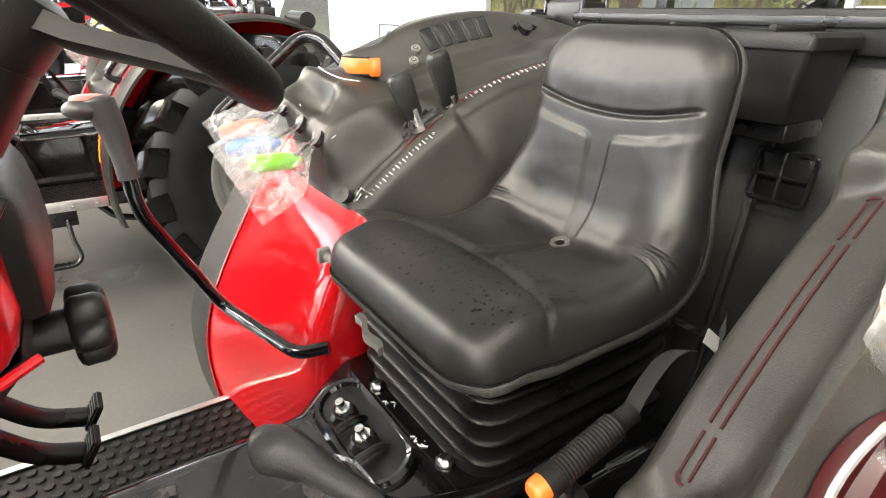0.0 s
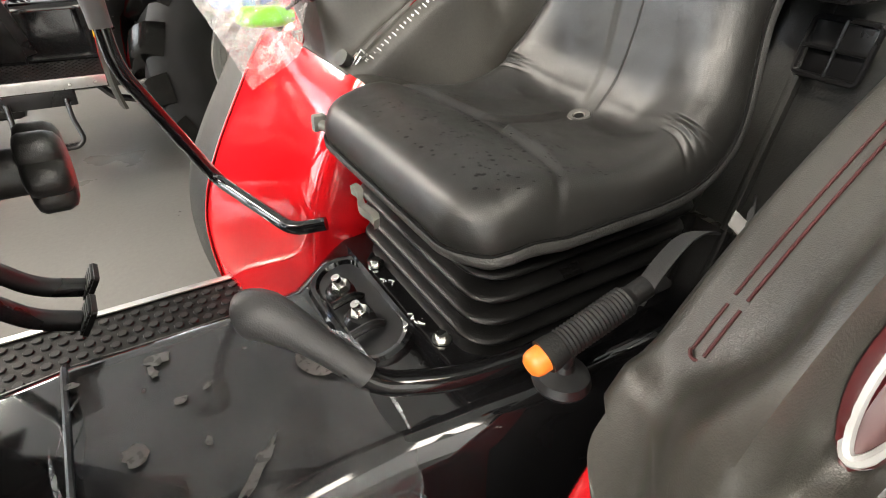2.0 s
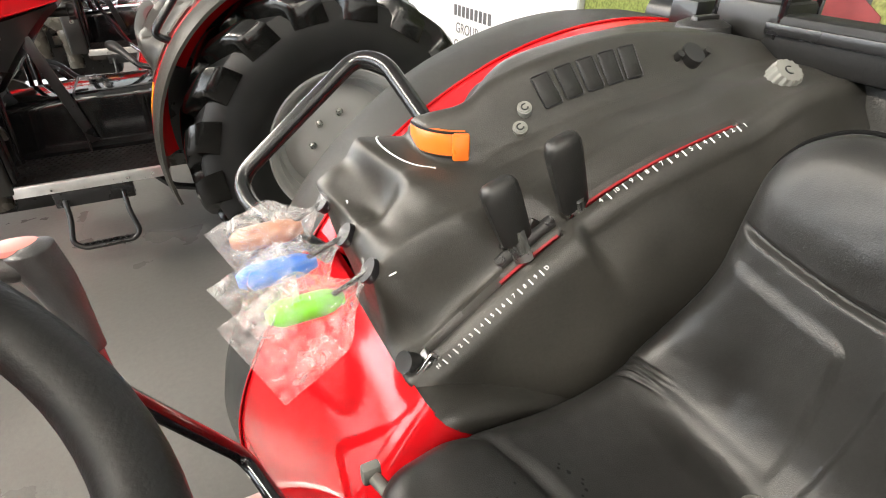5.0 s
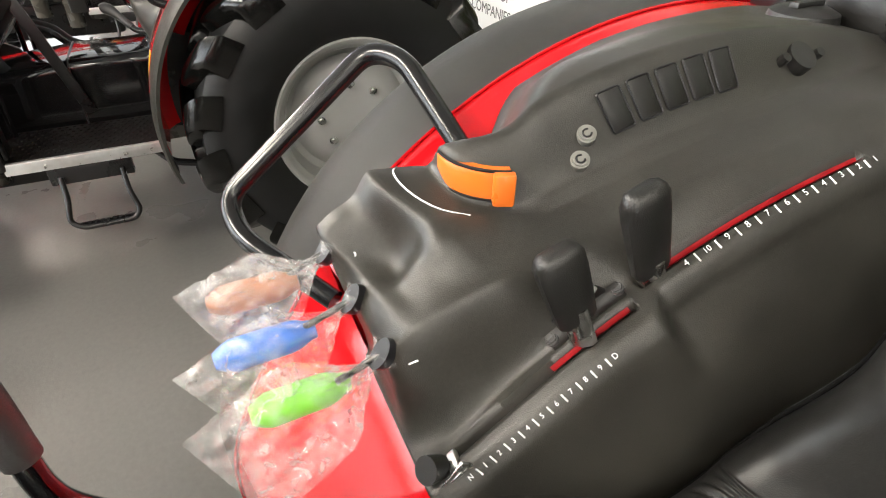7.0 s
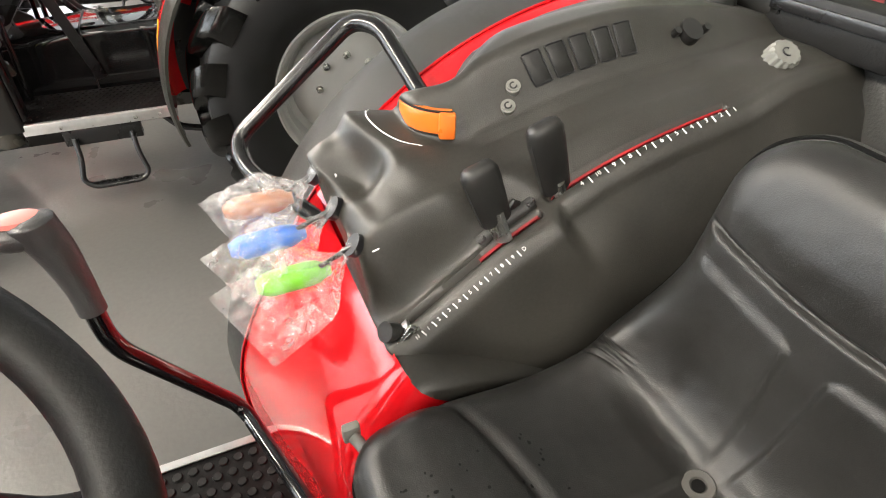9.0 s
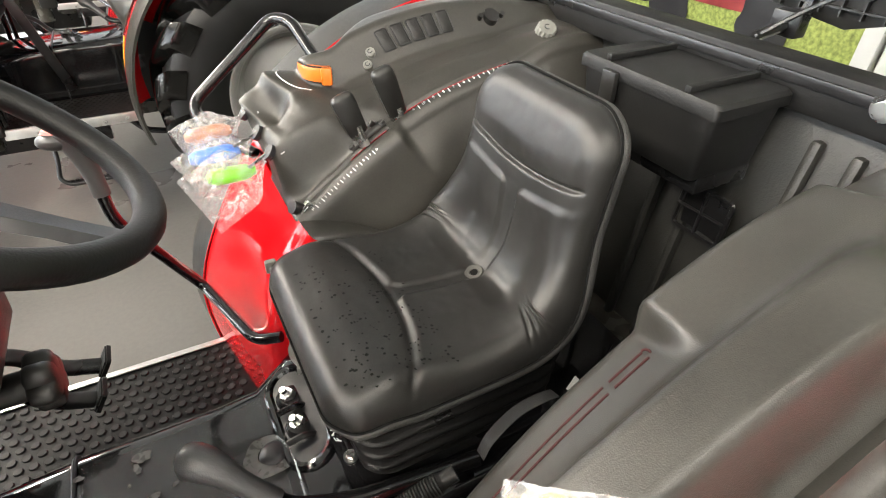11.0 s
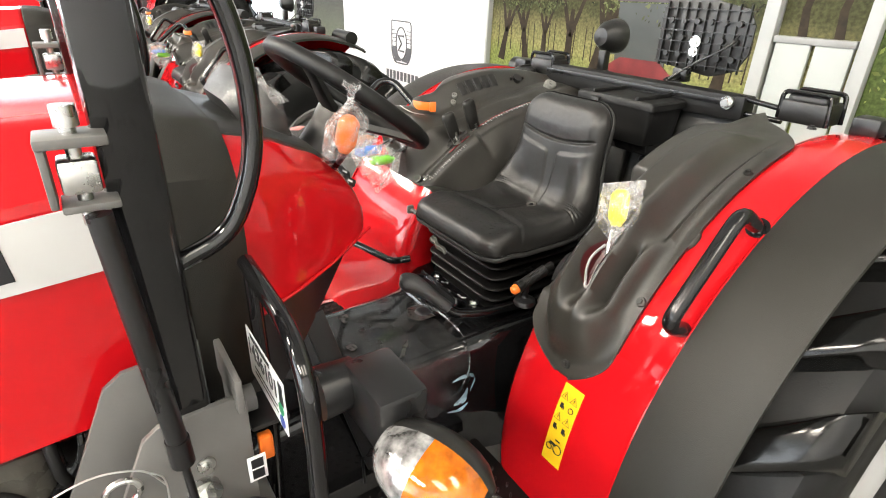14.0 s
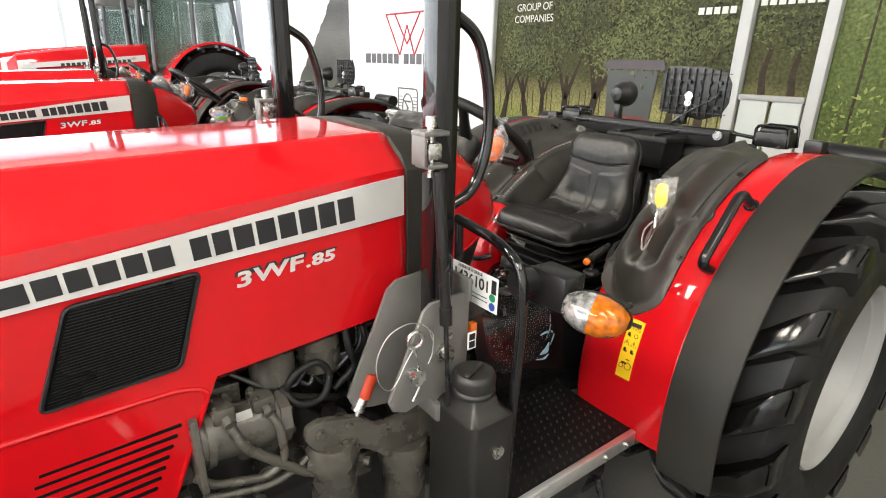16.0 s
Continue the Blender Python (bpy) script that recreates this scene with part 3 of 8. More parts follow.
# round black knob on the shroud's end
bm = bmesh.new()
kn = []
for i in range(84):
    a = 2 * math.pi * i / 84
    kn.append((0.0290 + 0.0075 * abs(math.cos(3 * a)) - 0.002, a))
loft(bm, [[(x, 0.0 + r * g * math.cos(a), 1.142 + r * g * math.sin(a)) for r, a in kn] for x, g in ((-0.606, 0.8), (-0.604, 0.98), (-0.600, 1.06), (-0.584, 1.06), (-0.578, 0.97), (-0.575, 0.78), (-0.574, 0.4))])
rod(bm, (-0.70, 0.0, 1.142), (-0.604, 0.0, 1.142), 0.019, n=24)
tk = part("tilt_knob", bm, PLASTIC, tractor, "ribbed black clamping knob of the steering column")

# -- steering wheel --
SW = Matrix.Translation((-0.57, 0, 1.44)) @ pose(0, 0, 0, 0, 36, 0)


def sw(x, y, z=0.0):
    return SW @ Vector((x, y, z))


bm = bmesh.new()
ring = []
for i in range(72):
    a = 2 * math.pi * i / 72
    ring.append(sw(0.18 * math.cos(a), 0.18 * math.sin(a)))
tube(bm, ring, 0.0165, 14, closed=True)
wheel = part("steering_wheel", bm, RUBBER, tractor, "black steering wheel with three spokes", 60)
for a in (90, 210, 330):
    c, s = math.cos(radians(a)), math.sin(radians(a))
    bm = bmesh.new()
    rings = []
    for k, hw, hz, dz in ((0.02, 0.024, 0.010, -0.045), (0.06, 0.020, 0.009, -0.038), (0.12, 0.015, 0.008, -0.018), (0.172, 0.016, 0.009, -0.002)):
        rings.append([sw(k * c - u * hw * s, k * s + u * hw * c, dz + v * hz) for u, v in ((-1, -0.6), (-0.8, 1), (0.8, 1), (1, -0.6), (0.6, -1), (-0.6, -1))])
    loft(bm, rings)
    part("spoke", bm, PLASTIC, wheel)
bm = bmesh.new()
rings = []
for z, r in ((-0.10, 0.040), (-0.07, 0.046), (-0.045, 0.048), (-0.030, 0.044), (-0.024, 0.034)):
    rings.append([sw(r * math.cos(2 * math.pi * i / 28), r * math.sin(2 * math.pi * i / 28), z) for i in range(28)])
loft(bm, rings)
part("hub", bm, PLASTIC, wheel)
bm = bmesh.new()
rod(bm, sw(0, 0, -0.08), sw(0, 0, -0.30), 0.045, 0.055, 20)
part("steering_column", bm, PLASTIC, tractor, "black steering column")

# -- folding roll bar --
bm = bmesh.new()
box(bm, (-1.03, 0, 2.50), (0.075, 0.92, 0.075), 0.012)
rops = part("roll_bar", bm, GLOSS, tractor, "black folding roll bar")
for s in (-1, 1):
    bm = bmesh.new()
    box(bm, (-1.028, s * 0.43, 1.78), (0.060, 0.050, 1.40), 0.008)
    part("post", bm, GLOSS, rops)
    bm = bmesh.new()
    path = fillet([(-1.0, s * 0.43, 1.345), (-0.935, s * 0.43, 1.370), (-0.895, s * 0.43, 1.46), (-0.895, s * 0.43, 1.585), (-0.935, s * 0.43, 1.70), (-1.0, s * 0.43, 1.735)], 0.06)
    tube(bm, path, 0.0125, 12)
    part("grab_handle", bm, GLOSS, rops, "black tubular grab handle")
    # latch: a zinc yoke with a spring pin
    bm = bmesh.new()
    box(bm, (-1.075, s * 0.462, 1.513), (0.060, 0.050, 0.010), 0.002)
    box(bm, (-1.071, s * 0.462, 1.448), (0.050, 0.046, 0.008), 0.002)
    box(bm, (-1.101, s * 0.462, 1.48), (0.007, 0.046, 0.060), 0.002)
    latch = part("latch", bm, GREY, rops, "grey latch yoke on the roll bar post")
    bm = bmesh.new()
    rod(bm, (-1.075, s * 0.464, 1.425), (-1.075, s * 0.464, 1.540), 0.007)
    rod(bm, (-1.075, s * 0.464, 1.525), (-1.075, s * 0.464, 1.545), 0.011)
    box(bm, (-1.075, s * 0.464, 1.478), (0.034, 0.034, 0.034), 0.004)
    part("latch_pin", bm, STEEL, latch, "zinc-plated latch pin")
    # gas strut along the post
    bm = bmesh.new()
    rod(bm, (-1.068, s * 0.482, 1.44), (-1.048, s * 0.492, 1.14), 0.0125)
    rod(bm, (-1.048, s * 0.492, 1.14), (-1.047, s * 0.493, 1.10), 0.0145)
    strut = part("gas_strut", bm, SATIN, rops, "black gas strut")
    bm = bmesh.new()
    rod(bm, (-1.047, s * 0.493, 1.11), (-1.036, s * 0.498, 0.86), 0.0055)
    part("strut_rod", bm, SATIN, strut)

    # -- grey carrier plates --
    bm = bmesh.new()
    outl = [(-1.225, 0.905), (-1.115, 1.150), (-1.09, 1.168), (-1.02, 1.175), (-0.995, 1.16), (-0.995, 0.90), (-1.05, 0.84), (-1.16, 0.855), (-1.21, 0.87)]
    prism(bm, outl, "y", s * 0.352, s * 0.362, 0.0015)
    carrier = part("carrier_plate", bm, GREY, tractor, "grey steel carrier plate of the roll bar")
    bm = bmesh.new()
    outl = [(-1.175, 0.925), (-1.085, 1.125), (-1.065, 1.14), (-0.975, 1.145), (-0.955, 1.135), (-0.958, 0.86), (-1.00, 0.835), (-1.07, 0.90), (-1.13, 0.885), (-1.165, 0.90)]
    prism(bm, outl, "y", s * 0.452, s * 0.462, 0.0015)
    part("outer_plate", bm, GREY, carrier)
    bm = bmesh.new()
    box(bm, (-0.962, s * 0.407, 1.04), (0.008, 0.10, 0.24), 0.002)
    box(bm, (-0.965, s * 0.42, 1.155), (0.010, 0.115, 0.055), 0.003)
    part("rear_plate", bm, GREY, carrier)
    bm = bmesh.new()
    rod(bm, (-0.955, s * 0.415, 1.10), (-0.935, s * 0.415, 1.10), 0.020, n=24)
    part("boss", bm, GREY, carrier)
    bm = bmesh.new()
    box(bm, (-0.99, s * 0.42, 0.86), (0.13, 0.12, 0.05), 0.006)
    part("foot_block", bm, GREY, carrier)
    bm = bmesh.new()
    hexbolt(bm, (-1.028, s * 0.468, 1.010), (0, s, 0), 0.013, 0.020)
    rod(bm, (-1.028, s * 0.462, 1.010), (-1.028, s * 0.474, 1.010), 0.022, n=24)
    hexbolt(bm, (-1.02, s * 0.466, 1.055), (0, s, 0), 0.008, 0.010)
    part("bolt", bm, STEEL, carrier)
    bm = bmesh.new()
    rod(bm, (-1.117, s * 0.462, 0.985), (-1.117, s * 0.492, 0.985), 0.013)
    rod(bm, (-1.117, s * 0.488, 0.985), (-1.117, s * 0.493, 0.985), 0.019)
    pin = part("lock_pin", bm, STEEL, carrier, "zinc lock pin with ring")
    bm = bmesh.new()
    tube(bm, [(-1.118 + 0.019 * math.cos(a), s * 0.478, 1.075 + 0.019 * math.sin(a)) for a in np.linspace(0, 2 * math.pi, 20, endpoint=False)], 0.0042, 8, closed=True)
    tube(bm, [(-1.122, s * 0.479, 1.056), (-1.112, s * 0.480, 1.015), (-1.105, s * 0.481, 0.96), (-1.125, s * 0.482, 0.925)], 0.0028, 8)
    part("split_ring", bm, STEEL, pin)
    bm = bmesh.new()
    tube(bm, spline([(-1.070, s * 0.478, 1.059), (-1.089, s * 0.482, 1.098), (-1.118, s * 0.486, 1.118), (-1.150, s * 0.490, 1.126), (-1.189, s * 0.492, 1.116), (-1.213, s * 0.492, 1.087), (-1.223, s * 0.492, 1.051), (-1.215, s * 0.490, 1.007), (-1.190, s * 0.486, 0.979), (-1.169, s * 0.484, 0.990), (-1.147, s * 0.482, 1.024), (-1.126, s * 0.482, 1.056)]), 0.0013, 6)
    tube(bm, spline([(-1.089, s * 0.482, 1.098), (-1.072, s * 0.480, 1.075), (-1.073, s * 0.480, 1.030), (-1.085, s * 0.482, 1.008)]), 0.0013, 6)
    part("wire_loop", bm, ALU, pin)

    # -- door guard, tag and indicator --
    bm = bmesh.new()
    y0 = s * 0.345
    path = fillet([(-0.905, y0, 1.285), (-0.900, s * 0.50, 1.262), (-0.905, s * 0.575, 1.225), (-0.905, s * 0.585, 1.10), (-0.915, s * 0.578, 0.60)], 0.05)
    tube(bm, path, 0.0125, 12)
    guard = part("side_guard", bm, GLOSS, tractor, "black tubular side guard")
    bm = bmesh.new()
    tube(bm, fillet([(-0.90, y0, 1.275), (-0.90, y0 + s * 0.01, 1.0), (-0.915, y0 + s * 0.01, 0.60)], 0.03), 0.0115, 10)
    part("guard_stay", bm, GLOSS, guard)
    bm = bmesh.new()
    rod(bm, (-0.885, s * 0.545, 1.175), (-0.83, s * 0.545, 1.175), 0.036, 0.033, 20)
    box(bm, (-0.812, s * 0.595, 1.170), (0.070, 0.105, 0.085), 0.008)
    arm = part("indicator_arm", bm, SATIN, tractor, "black indicator arm")
    # the lamp body points outwards and a little back
    LM = Matrix.Translation((-0.821, s * 0.655, 1.153)) @ pose(0, 0, 0, -7.5 * s, 0, -25 * s)
    def shell(k0, k1, grow, front):
        b = bmesh.new()
        rr = []
        for k in np.linspace(k0, k1, 9):
            w = math.sqrt(max(0.0004, 1 - k * k))
            rr.append([LM @ Vector((front * (math.cos(a) * 0.040 * w * grow if math.cos(a) > 0 else math.cos(a) * 0.055 * w * grow), s * (0.050 + 0.078 * k), math.sin(a) * 0.043 * w * grow)) for a in np.linspace(0, 2 * math.pi, 20, endpoint=False)])
        loft(b, rr)
        return b
    part("lamp_housing", shell(-0.9, 0.97, 1.0, 1), PLASTIC, arm, "grey-black lamp housing")
    def lens(k0, k1):
        b = bmesh.new()
        rr = []
        for k in np.linspace(k0, k1, 7):
            w = math.sqrt(max(0.0004, 1 - k * k))
            rr.append([LM @ Vector((-0.008 - 0.062 * w * math.cos(a) ** 0.8 if math.cos(a) > 0 else -0.004, s * (0.050 + 0.076 * k), math.sin(a) * 0.0445 * w)) for a in np.linspace(-math.pi / 2, math.pi / 2, 13)])
        loft(b, rr)
        return b
    part("clear_lens", lens(-0.88, -0.06), CLEARLENS, arm, "clear ribbed lamp lens")
    part("amber_lens", lens(-0.06, 0.93), AMBER, arm, "amber indicator lens")
    bm = bmesh.new()
    hexbolt(bm, LM @ Vector((0.0, s * 0.124, 0.0)), LM.to_3x3() @ Vector((0, s, 0)), 0.005, 0.02)
    part("lamp_screw", bm, PLASTIC, arm)
    # small work plates beneath: sticker, orange catch
    bm = bmesh.new()
    box(bm, (-0.925, s * 0.42, 1.075), (0.055, 0.075, 0.008), 0.002)
    part("ledge", bm, SATIN, carrier)
    bm = bmesh.new()
    box(bm, (-0.936, s * 0.452, 1.035), (0.020, 0.018, 0.042), 0.003)
    part("orange_catch", bm, ORANGE, carrier, "small orange plastic catch")
    bm = bmesh.new()
    box(bm, (-0.957, s * 0.478, 1.025), (0.026, 0.002, 0.046), 0.0006, rot=(0, 0, 0))
    st = part("sticker", bm, WHITE, carrier, "white sticker with dark frame")
    bm = bmesh.new()
    for dz in (0.010, -0.010):
        box(bm, (-0.957, s * 0.4795, 1.025 + dz), (0.017, 0.0012, 0.016))
    part("sticker_print", bm, DARKPRINT, st)

# paper tag tied to the left guard
bm = bmesh.new()
box(bm, (0, 0, 0), (0.166, 0.088, 0.0016))
tag = part("paper_tag", bm, WHITE, tractor, "white paper tag with black number and round marks")
tag.matrix_basis = Matrix.Translation((-0.9185, -0.434, 1.140)) @ pose(0, 0, 0, 0, 0, 0) @ Matrix(((0, 0, -1, 0), (-1, 0, 0, 0), (0, 1, 0, 0), (0, 0, 0, 1)))
lettering("tag_number", "1436101", 0.040, pose(-0.012, 0.012, 0.0012), DARKPRINT, tag, "", 0.0003, 0.98, 0, 0.0007)
bm = bmesh.new()
rnd = random.Random(4)
x = -0.06
while x < 0.03:
    w = rnd.choice((0.0012, 0.002, 0.003))
    box(bm, (x, 0.0375, 0.0012), (w, 0.008, 0.0006))
    x += w + rnd.choice((0.0015, 0.0025))
for k in range(2):
    x = -0.055
    while x < 0.045:
        w = rnd.uniform(0.003, 0.008)
        box(bm, (x + w / 2, -0.016 - 0.010 * k, 0.0012), (w, 0.0026, 0.0005))
        x += w + 0.0018
box(bm, (0.070, 0.020, 0.0012), (0.016, 0.034, 0.0006))
tagged(part("tag_print", bm, DARKPRINT, tag), kind="stuff")
for dy, mt in ((-0.008, mat("tag_green", (0.01, 0.24, 0.09), 0.5)), (-0.030, mat("tag_blue", (0.02, 0.05, 0.28), 0.5))):
    part("tag_dot", rod(bmesh.new(), (0.066, dy, 0.0008), (0.066, dy, 0.0018), 0.010, n=20), mt, tag)

# -- platforms --
for s in (-1, 1):
    bm = bmesh.new()
    box(bm, (-0.66, s * 0.42, 0.560), (0.60, 0.335, 0.035), 0.004)
    plat = part("platform", bm, MATBLACK, tractor, "black studded rubber platform mat")
    bm = bmesh.new()
    box(bm, (-0.655, s * 0.594, 0.560), (0.56, 0.008, 0.045), 0.002)
    box(bm, (-0.655, s * 0.587, 0.5815), (0.56, 0.016, 0.004), 0.001)
    edge = part("edge_strip", bm, ALU, plat, "bare aluminium edge strip")
    each("edge_screw", (-0.42, -0.52, -0.80), lambda b, x: hexbolt(b, (x, s * 0.598, 0.556), (0, s, 0), 0.006, 0.005), STEEL, edge)
    bm = bmesh.new()
    for i in range(21):
        for j in range(11):
            x = -0.945 + 0.0285 * i + (0.01425 if j % 2 else 0)
            y = 0.275 + 0.0285 * j
            if x > -0.385:
                continue
            if s > 0:
                bmesh.ops.create_cone(bm, cap_ends=True, segments=10, radius1=0.0105, radius2=0.0085, depth=0.004, matrix=pose(x, s * y, 0.5790))
            else:
                bmesh.ops.create_cone(bm, cap_ends=True, segments=6, radius1=0.006, radius2=0.003, depth=0.004, matrix=pose(x, s * y, 0.5790, 0, 0, 45) @ Matrix.Diagonal((1.6, 0.6, 1, 1)))
    tagged(part("mat_stud", bm, RUBBER, plat), kind="stuff")
    bm = bmesh.new()
    tube(bm, fillet([(-0.42, s * 0.55, 0.54), (-0.36, s * 0.56, 0.47), (-0.10, s * 0.55, 0.40)], 0.03), 0.016, 10)
    part("platform_stay", bm, GLOSS, plat)
    # hanging step
    bm = bmesh.new()
    box(bm, (-0.66, s * 0.57, 0.50), (0.30, 0.05, 0.07), 0.006)
    part("step_hanger", bm, SATIN, plat)
    bm = bmesh.new()
    tube(bm, fillet([(-0.77, s * 0.60, 0.50), (-0.77, s * 0.63, 0.42), (-0.79, s * 0.66, 0.33), (-0.75, s * 0.67, 0.30), (-0.56, s * 0.67, 0.30), (-0.53, s * 0.66, 0.33), (-0.55, s * 0.63, 0.42), (-0.55, s * 0.60, 0.50)], 0.03), 0.011, 10)
    step = part("step", bm, SATIN, tractor, "black tubular boarding step")
    bm = bmesh.new()
    box(bm, (-0.655, s * 0.655, 0.305), (0.22, 0.045, 0.006), 0.002)
    for i in range(9):
        rod(bm, (-0.745 + 0.0225 * i, s * 0.655, 0.306), (-0.745 + 0.0225 * i, s * 0.655, 0.316), 0.008, n=8)
    part("tread", bm, SATIN, step)

# -- fenders --
FLARE_Y, EDGE_Y, CONS_Y = 0.825, 0.667, 0.567


def swell(bm, s):
    """The right fender's front leans forwards towards its outer edge."""
    if s > 0:
        for v in bm.verts:
            ph = math.degrees(math.atan2(v.co.z - WZ, WX - v.co.x))
            v.co.x -= 0.052 * smooth01(30, 2, ph) * max(-1.0, min(1.1, (v.co.y - 0.42) / 0.26))


for s in (-1, 1):
    # red panel: from the platform up and over the wheel
    bm = bmesh.new()
    if s < 0:
        stretches = ((0.335, -9, 29.5), (0.525, 29.5, 118))
    else:
        stretches = ((0.195, -9, 38.0), (0.555, 38.0, 118))
    for yi, p0, p1 in stretches:
        prof = [(FR - 0.10, s * yi), (FR - 0.030, s * (yi + 0.003)), (FR - 0.016, s * (yi + 0.010)), (FR - 0.007, s * (yi + 0.022)), (FR - 0.002, s * (yi + 0.038))]
        prof += [(FR + 0.002 * math.sin(math.pi * k / 10), s * (yi + 0.06 + (0.585 - yi) * k / 10)) for k in range(11)]
        prof += [(FR - 0.002, s * EDGE_Y), (FR - 0.012, s * EDGE_Y), (FR - 0.014, s * (yi + 0.06)), (FR - 0.05, s * (yi + 0.02))]
        spin_profile(bm, prof + prof[:1], (WX, 0, WZ), "y", 56, p0, p1)
    swell(bm, s)
    fender = part("rear_fender", bm, RED, tractor, "glossy red rear fender", 35)
    bm = bmesh.new()
    edge = EDGE_Y - (0.028 if s > 0 else 0.0)
    prof = [(FR - 0.010, s * edge), (FR + 0.0045, s * (edge + 0.002)), (FR + 0.005, s * 0.74), (FR - 0.004, s * 0.80), (FR - 0.014, s * FLARE_Y), (FR - 0.026, s * FLARE_Y), (FR - 0.022, s * 0.80), (FR - 0.010, s * 0.74)]
    spin_profile(bm, prof + prof[:1], (WX, 0, WZ), "y", 56, -14, 118)
    swell(bm, s)
    part("flare", bm, FLARE, fender, "dark grey plastic fender flare", 35)
    bm = bmesh.new()
    tube(bm, [around(p, FR + 0.0035, s * (edge + 0.0005)) for p in np.linspace(-9, 118, 50)], 0.0022, 6)
    swell(bm, s)
    part("seam_bead", bm, RED, fender)
    # inner wall of the wheel housing
    bm = bmesh.new()
    prism(bm, [around(p, FR - 0.06, 0)[::2] for p in np.linspace(-9, 118, 30)] + [(0.69, 0.55), (0.2, 0.45)], "y", s * 0.338, s * 0.348)
    part("inner_panel", bm, SATIN, fender, "black inner fender panel")

# grab handle on the left fender
bm = bmesh.new()
p0, p1 = Vector((-0.209, -0.650, 1.096)), Vector((-0.045, -0.650, 1.266))
up = Vector((-0.70, 0, 0.714))
tube(bm, fillet([p0, p0 + up * 0.075 + Vector((-0.02, 0, -0.02)), p1 + up * 0.085 + Vector((-0.02, 0, -0.01)), p1 + up * 0.0], 0.035), 0.0150, 14)
gh = part("grab_rail", bm, RAIL, tractor, "black gloss grab rail on the left fender")
each("rail_foot", (p0, p1), lambda b, p: rod(b, p - up * 0.004, p + up * 0.006, 0.021, n=20), RAIL, gh)
# handle on the right fender
bm = bmesh.new()
tube(bm, fillet([(-0.235, 0.52, 1.125), (-0.318, 0.640, 1.165), (-0.322, 0.695, 1.190), (-0.120, 0.700, 1.350), (-0.088, 0.660, 1.350), (-0.062, 0.545, 1.275)], 0.055, 8), 0.0130, 14)
part("grab_rail", bm, RAIL, tractor, "black gloss grab rail beside the right fender")

# warning label on the left fender
bm = bmesh.new()
rows = []
for i in range(9):
    ph = 5.8 + 15.0 * i / 8
    rows.append([around(ph, FR + d, y) for d, y in ((0.002, -0.544), (0.004, -0.544), (0.004, -0.494), (0.002, -0.494))])
loft(bm, rows)
lab = part("warning_label", bm, mat("label_yellow", (0.82, 0.50, 0.012), 0.4, var=0.05), tractor, "yellow warning label with black pictograms")
bm = bmesh.new()


def on_label(u, v, w, h, kind):
    """A small black mark on the label; u across, v upwards, in metres from its middle."""
    ph = 13.3 + math.degrees(v / FR)
    c = Vector(around(ph, FR + 0.0052, -0.519 - u))
    up = Vector((math.sin(radians(ph)), 0, math.cos(radians(ph))))
    ax = Vector((0, -1, 0))
    nn = Vector((-math.cos(radians(ph)), 0, math.sin(radians(ph))))
    if kind == "tri":
        pts = [(-w, -h), (w, -h), (0, h)]
        tube(bm, [c + ax * a + up * b for a, b in pts], 0.0009, 4, closed=True)
        tube(bm, [c - up * h * 0.5, c + up * h * 0.3], 0.001, 4)
    elif kind == "ring":
        tube(bm, [c + ax * w * math.cos(a) + up * w * math.sin(a) for a in np.linspace(0, 2 * math.pi, 14, endpoint=False)], 0.0011, 4, closed=True)
    else:
        loft(bm, [[c + ax * a * w + up * b * h + nn * k for a, b in ((-1, -1), (1, -1), (1, 1), (-1, 1))] for k in (0, 0.0008)])


for v, kinds in ((0.070, "tt"), (0.046, "mb"), (0.020, "tt"), (-0.004, "mm")):
    for u, k in ((-0.013, kinds[0]), (0.011, kinds[1])):
        if k == "t":
            on_label(u, v, 0.009, 0.008, "tri")
        elif k == "m":
            on_label(u, v, 0.004, 0.006, "blk")
            on_label(u + 0.004, v - 0.004, 0.003, 0.003, "ring")
        else:
            on_label(u, v, 0.006, 0.004, "ring")
on_label(0.010, -0.052, 0.011, 0.011, "ring")
on_label(-0.012, -0.056, 0.007, 0.007, "ring")
on_label(-0.004, -0.045, 0.009, 0.003, "blk")
on_label(0.006, -0.032, 0.006, 0.0015, "blk")
part("pictogram", bm, DARKPRINT, lab)

# -- left console: a moulded cover over the inner fender --
LHUMP = [(23.2, 0.0), (24.6, 0.010), (26, 0.028), (28, 0.054), (31, 0.084), (34, 0.105), (37, 0.115), (40, 0.119), (46, 0.110), (52, 0.098), (60, 0.084), (66, 0.069), (70, 0.055), (73, 0.036), (76, 0.016), (79, 0.004), (82, 0.0), (101, 0.0)]
LRIM = [(22.5, 0.728), (30, 0.726), (32, 0.714), (34, 0.708), (40, 0.706), (58.5, 0.700), (60.5, 0.738), (79, 0.730), (81.5, 0.700), (92, 0.705), (101, 0.712)]


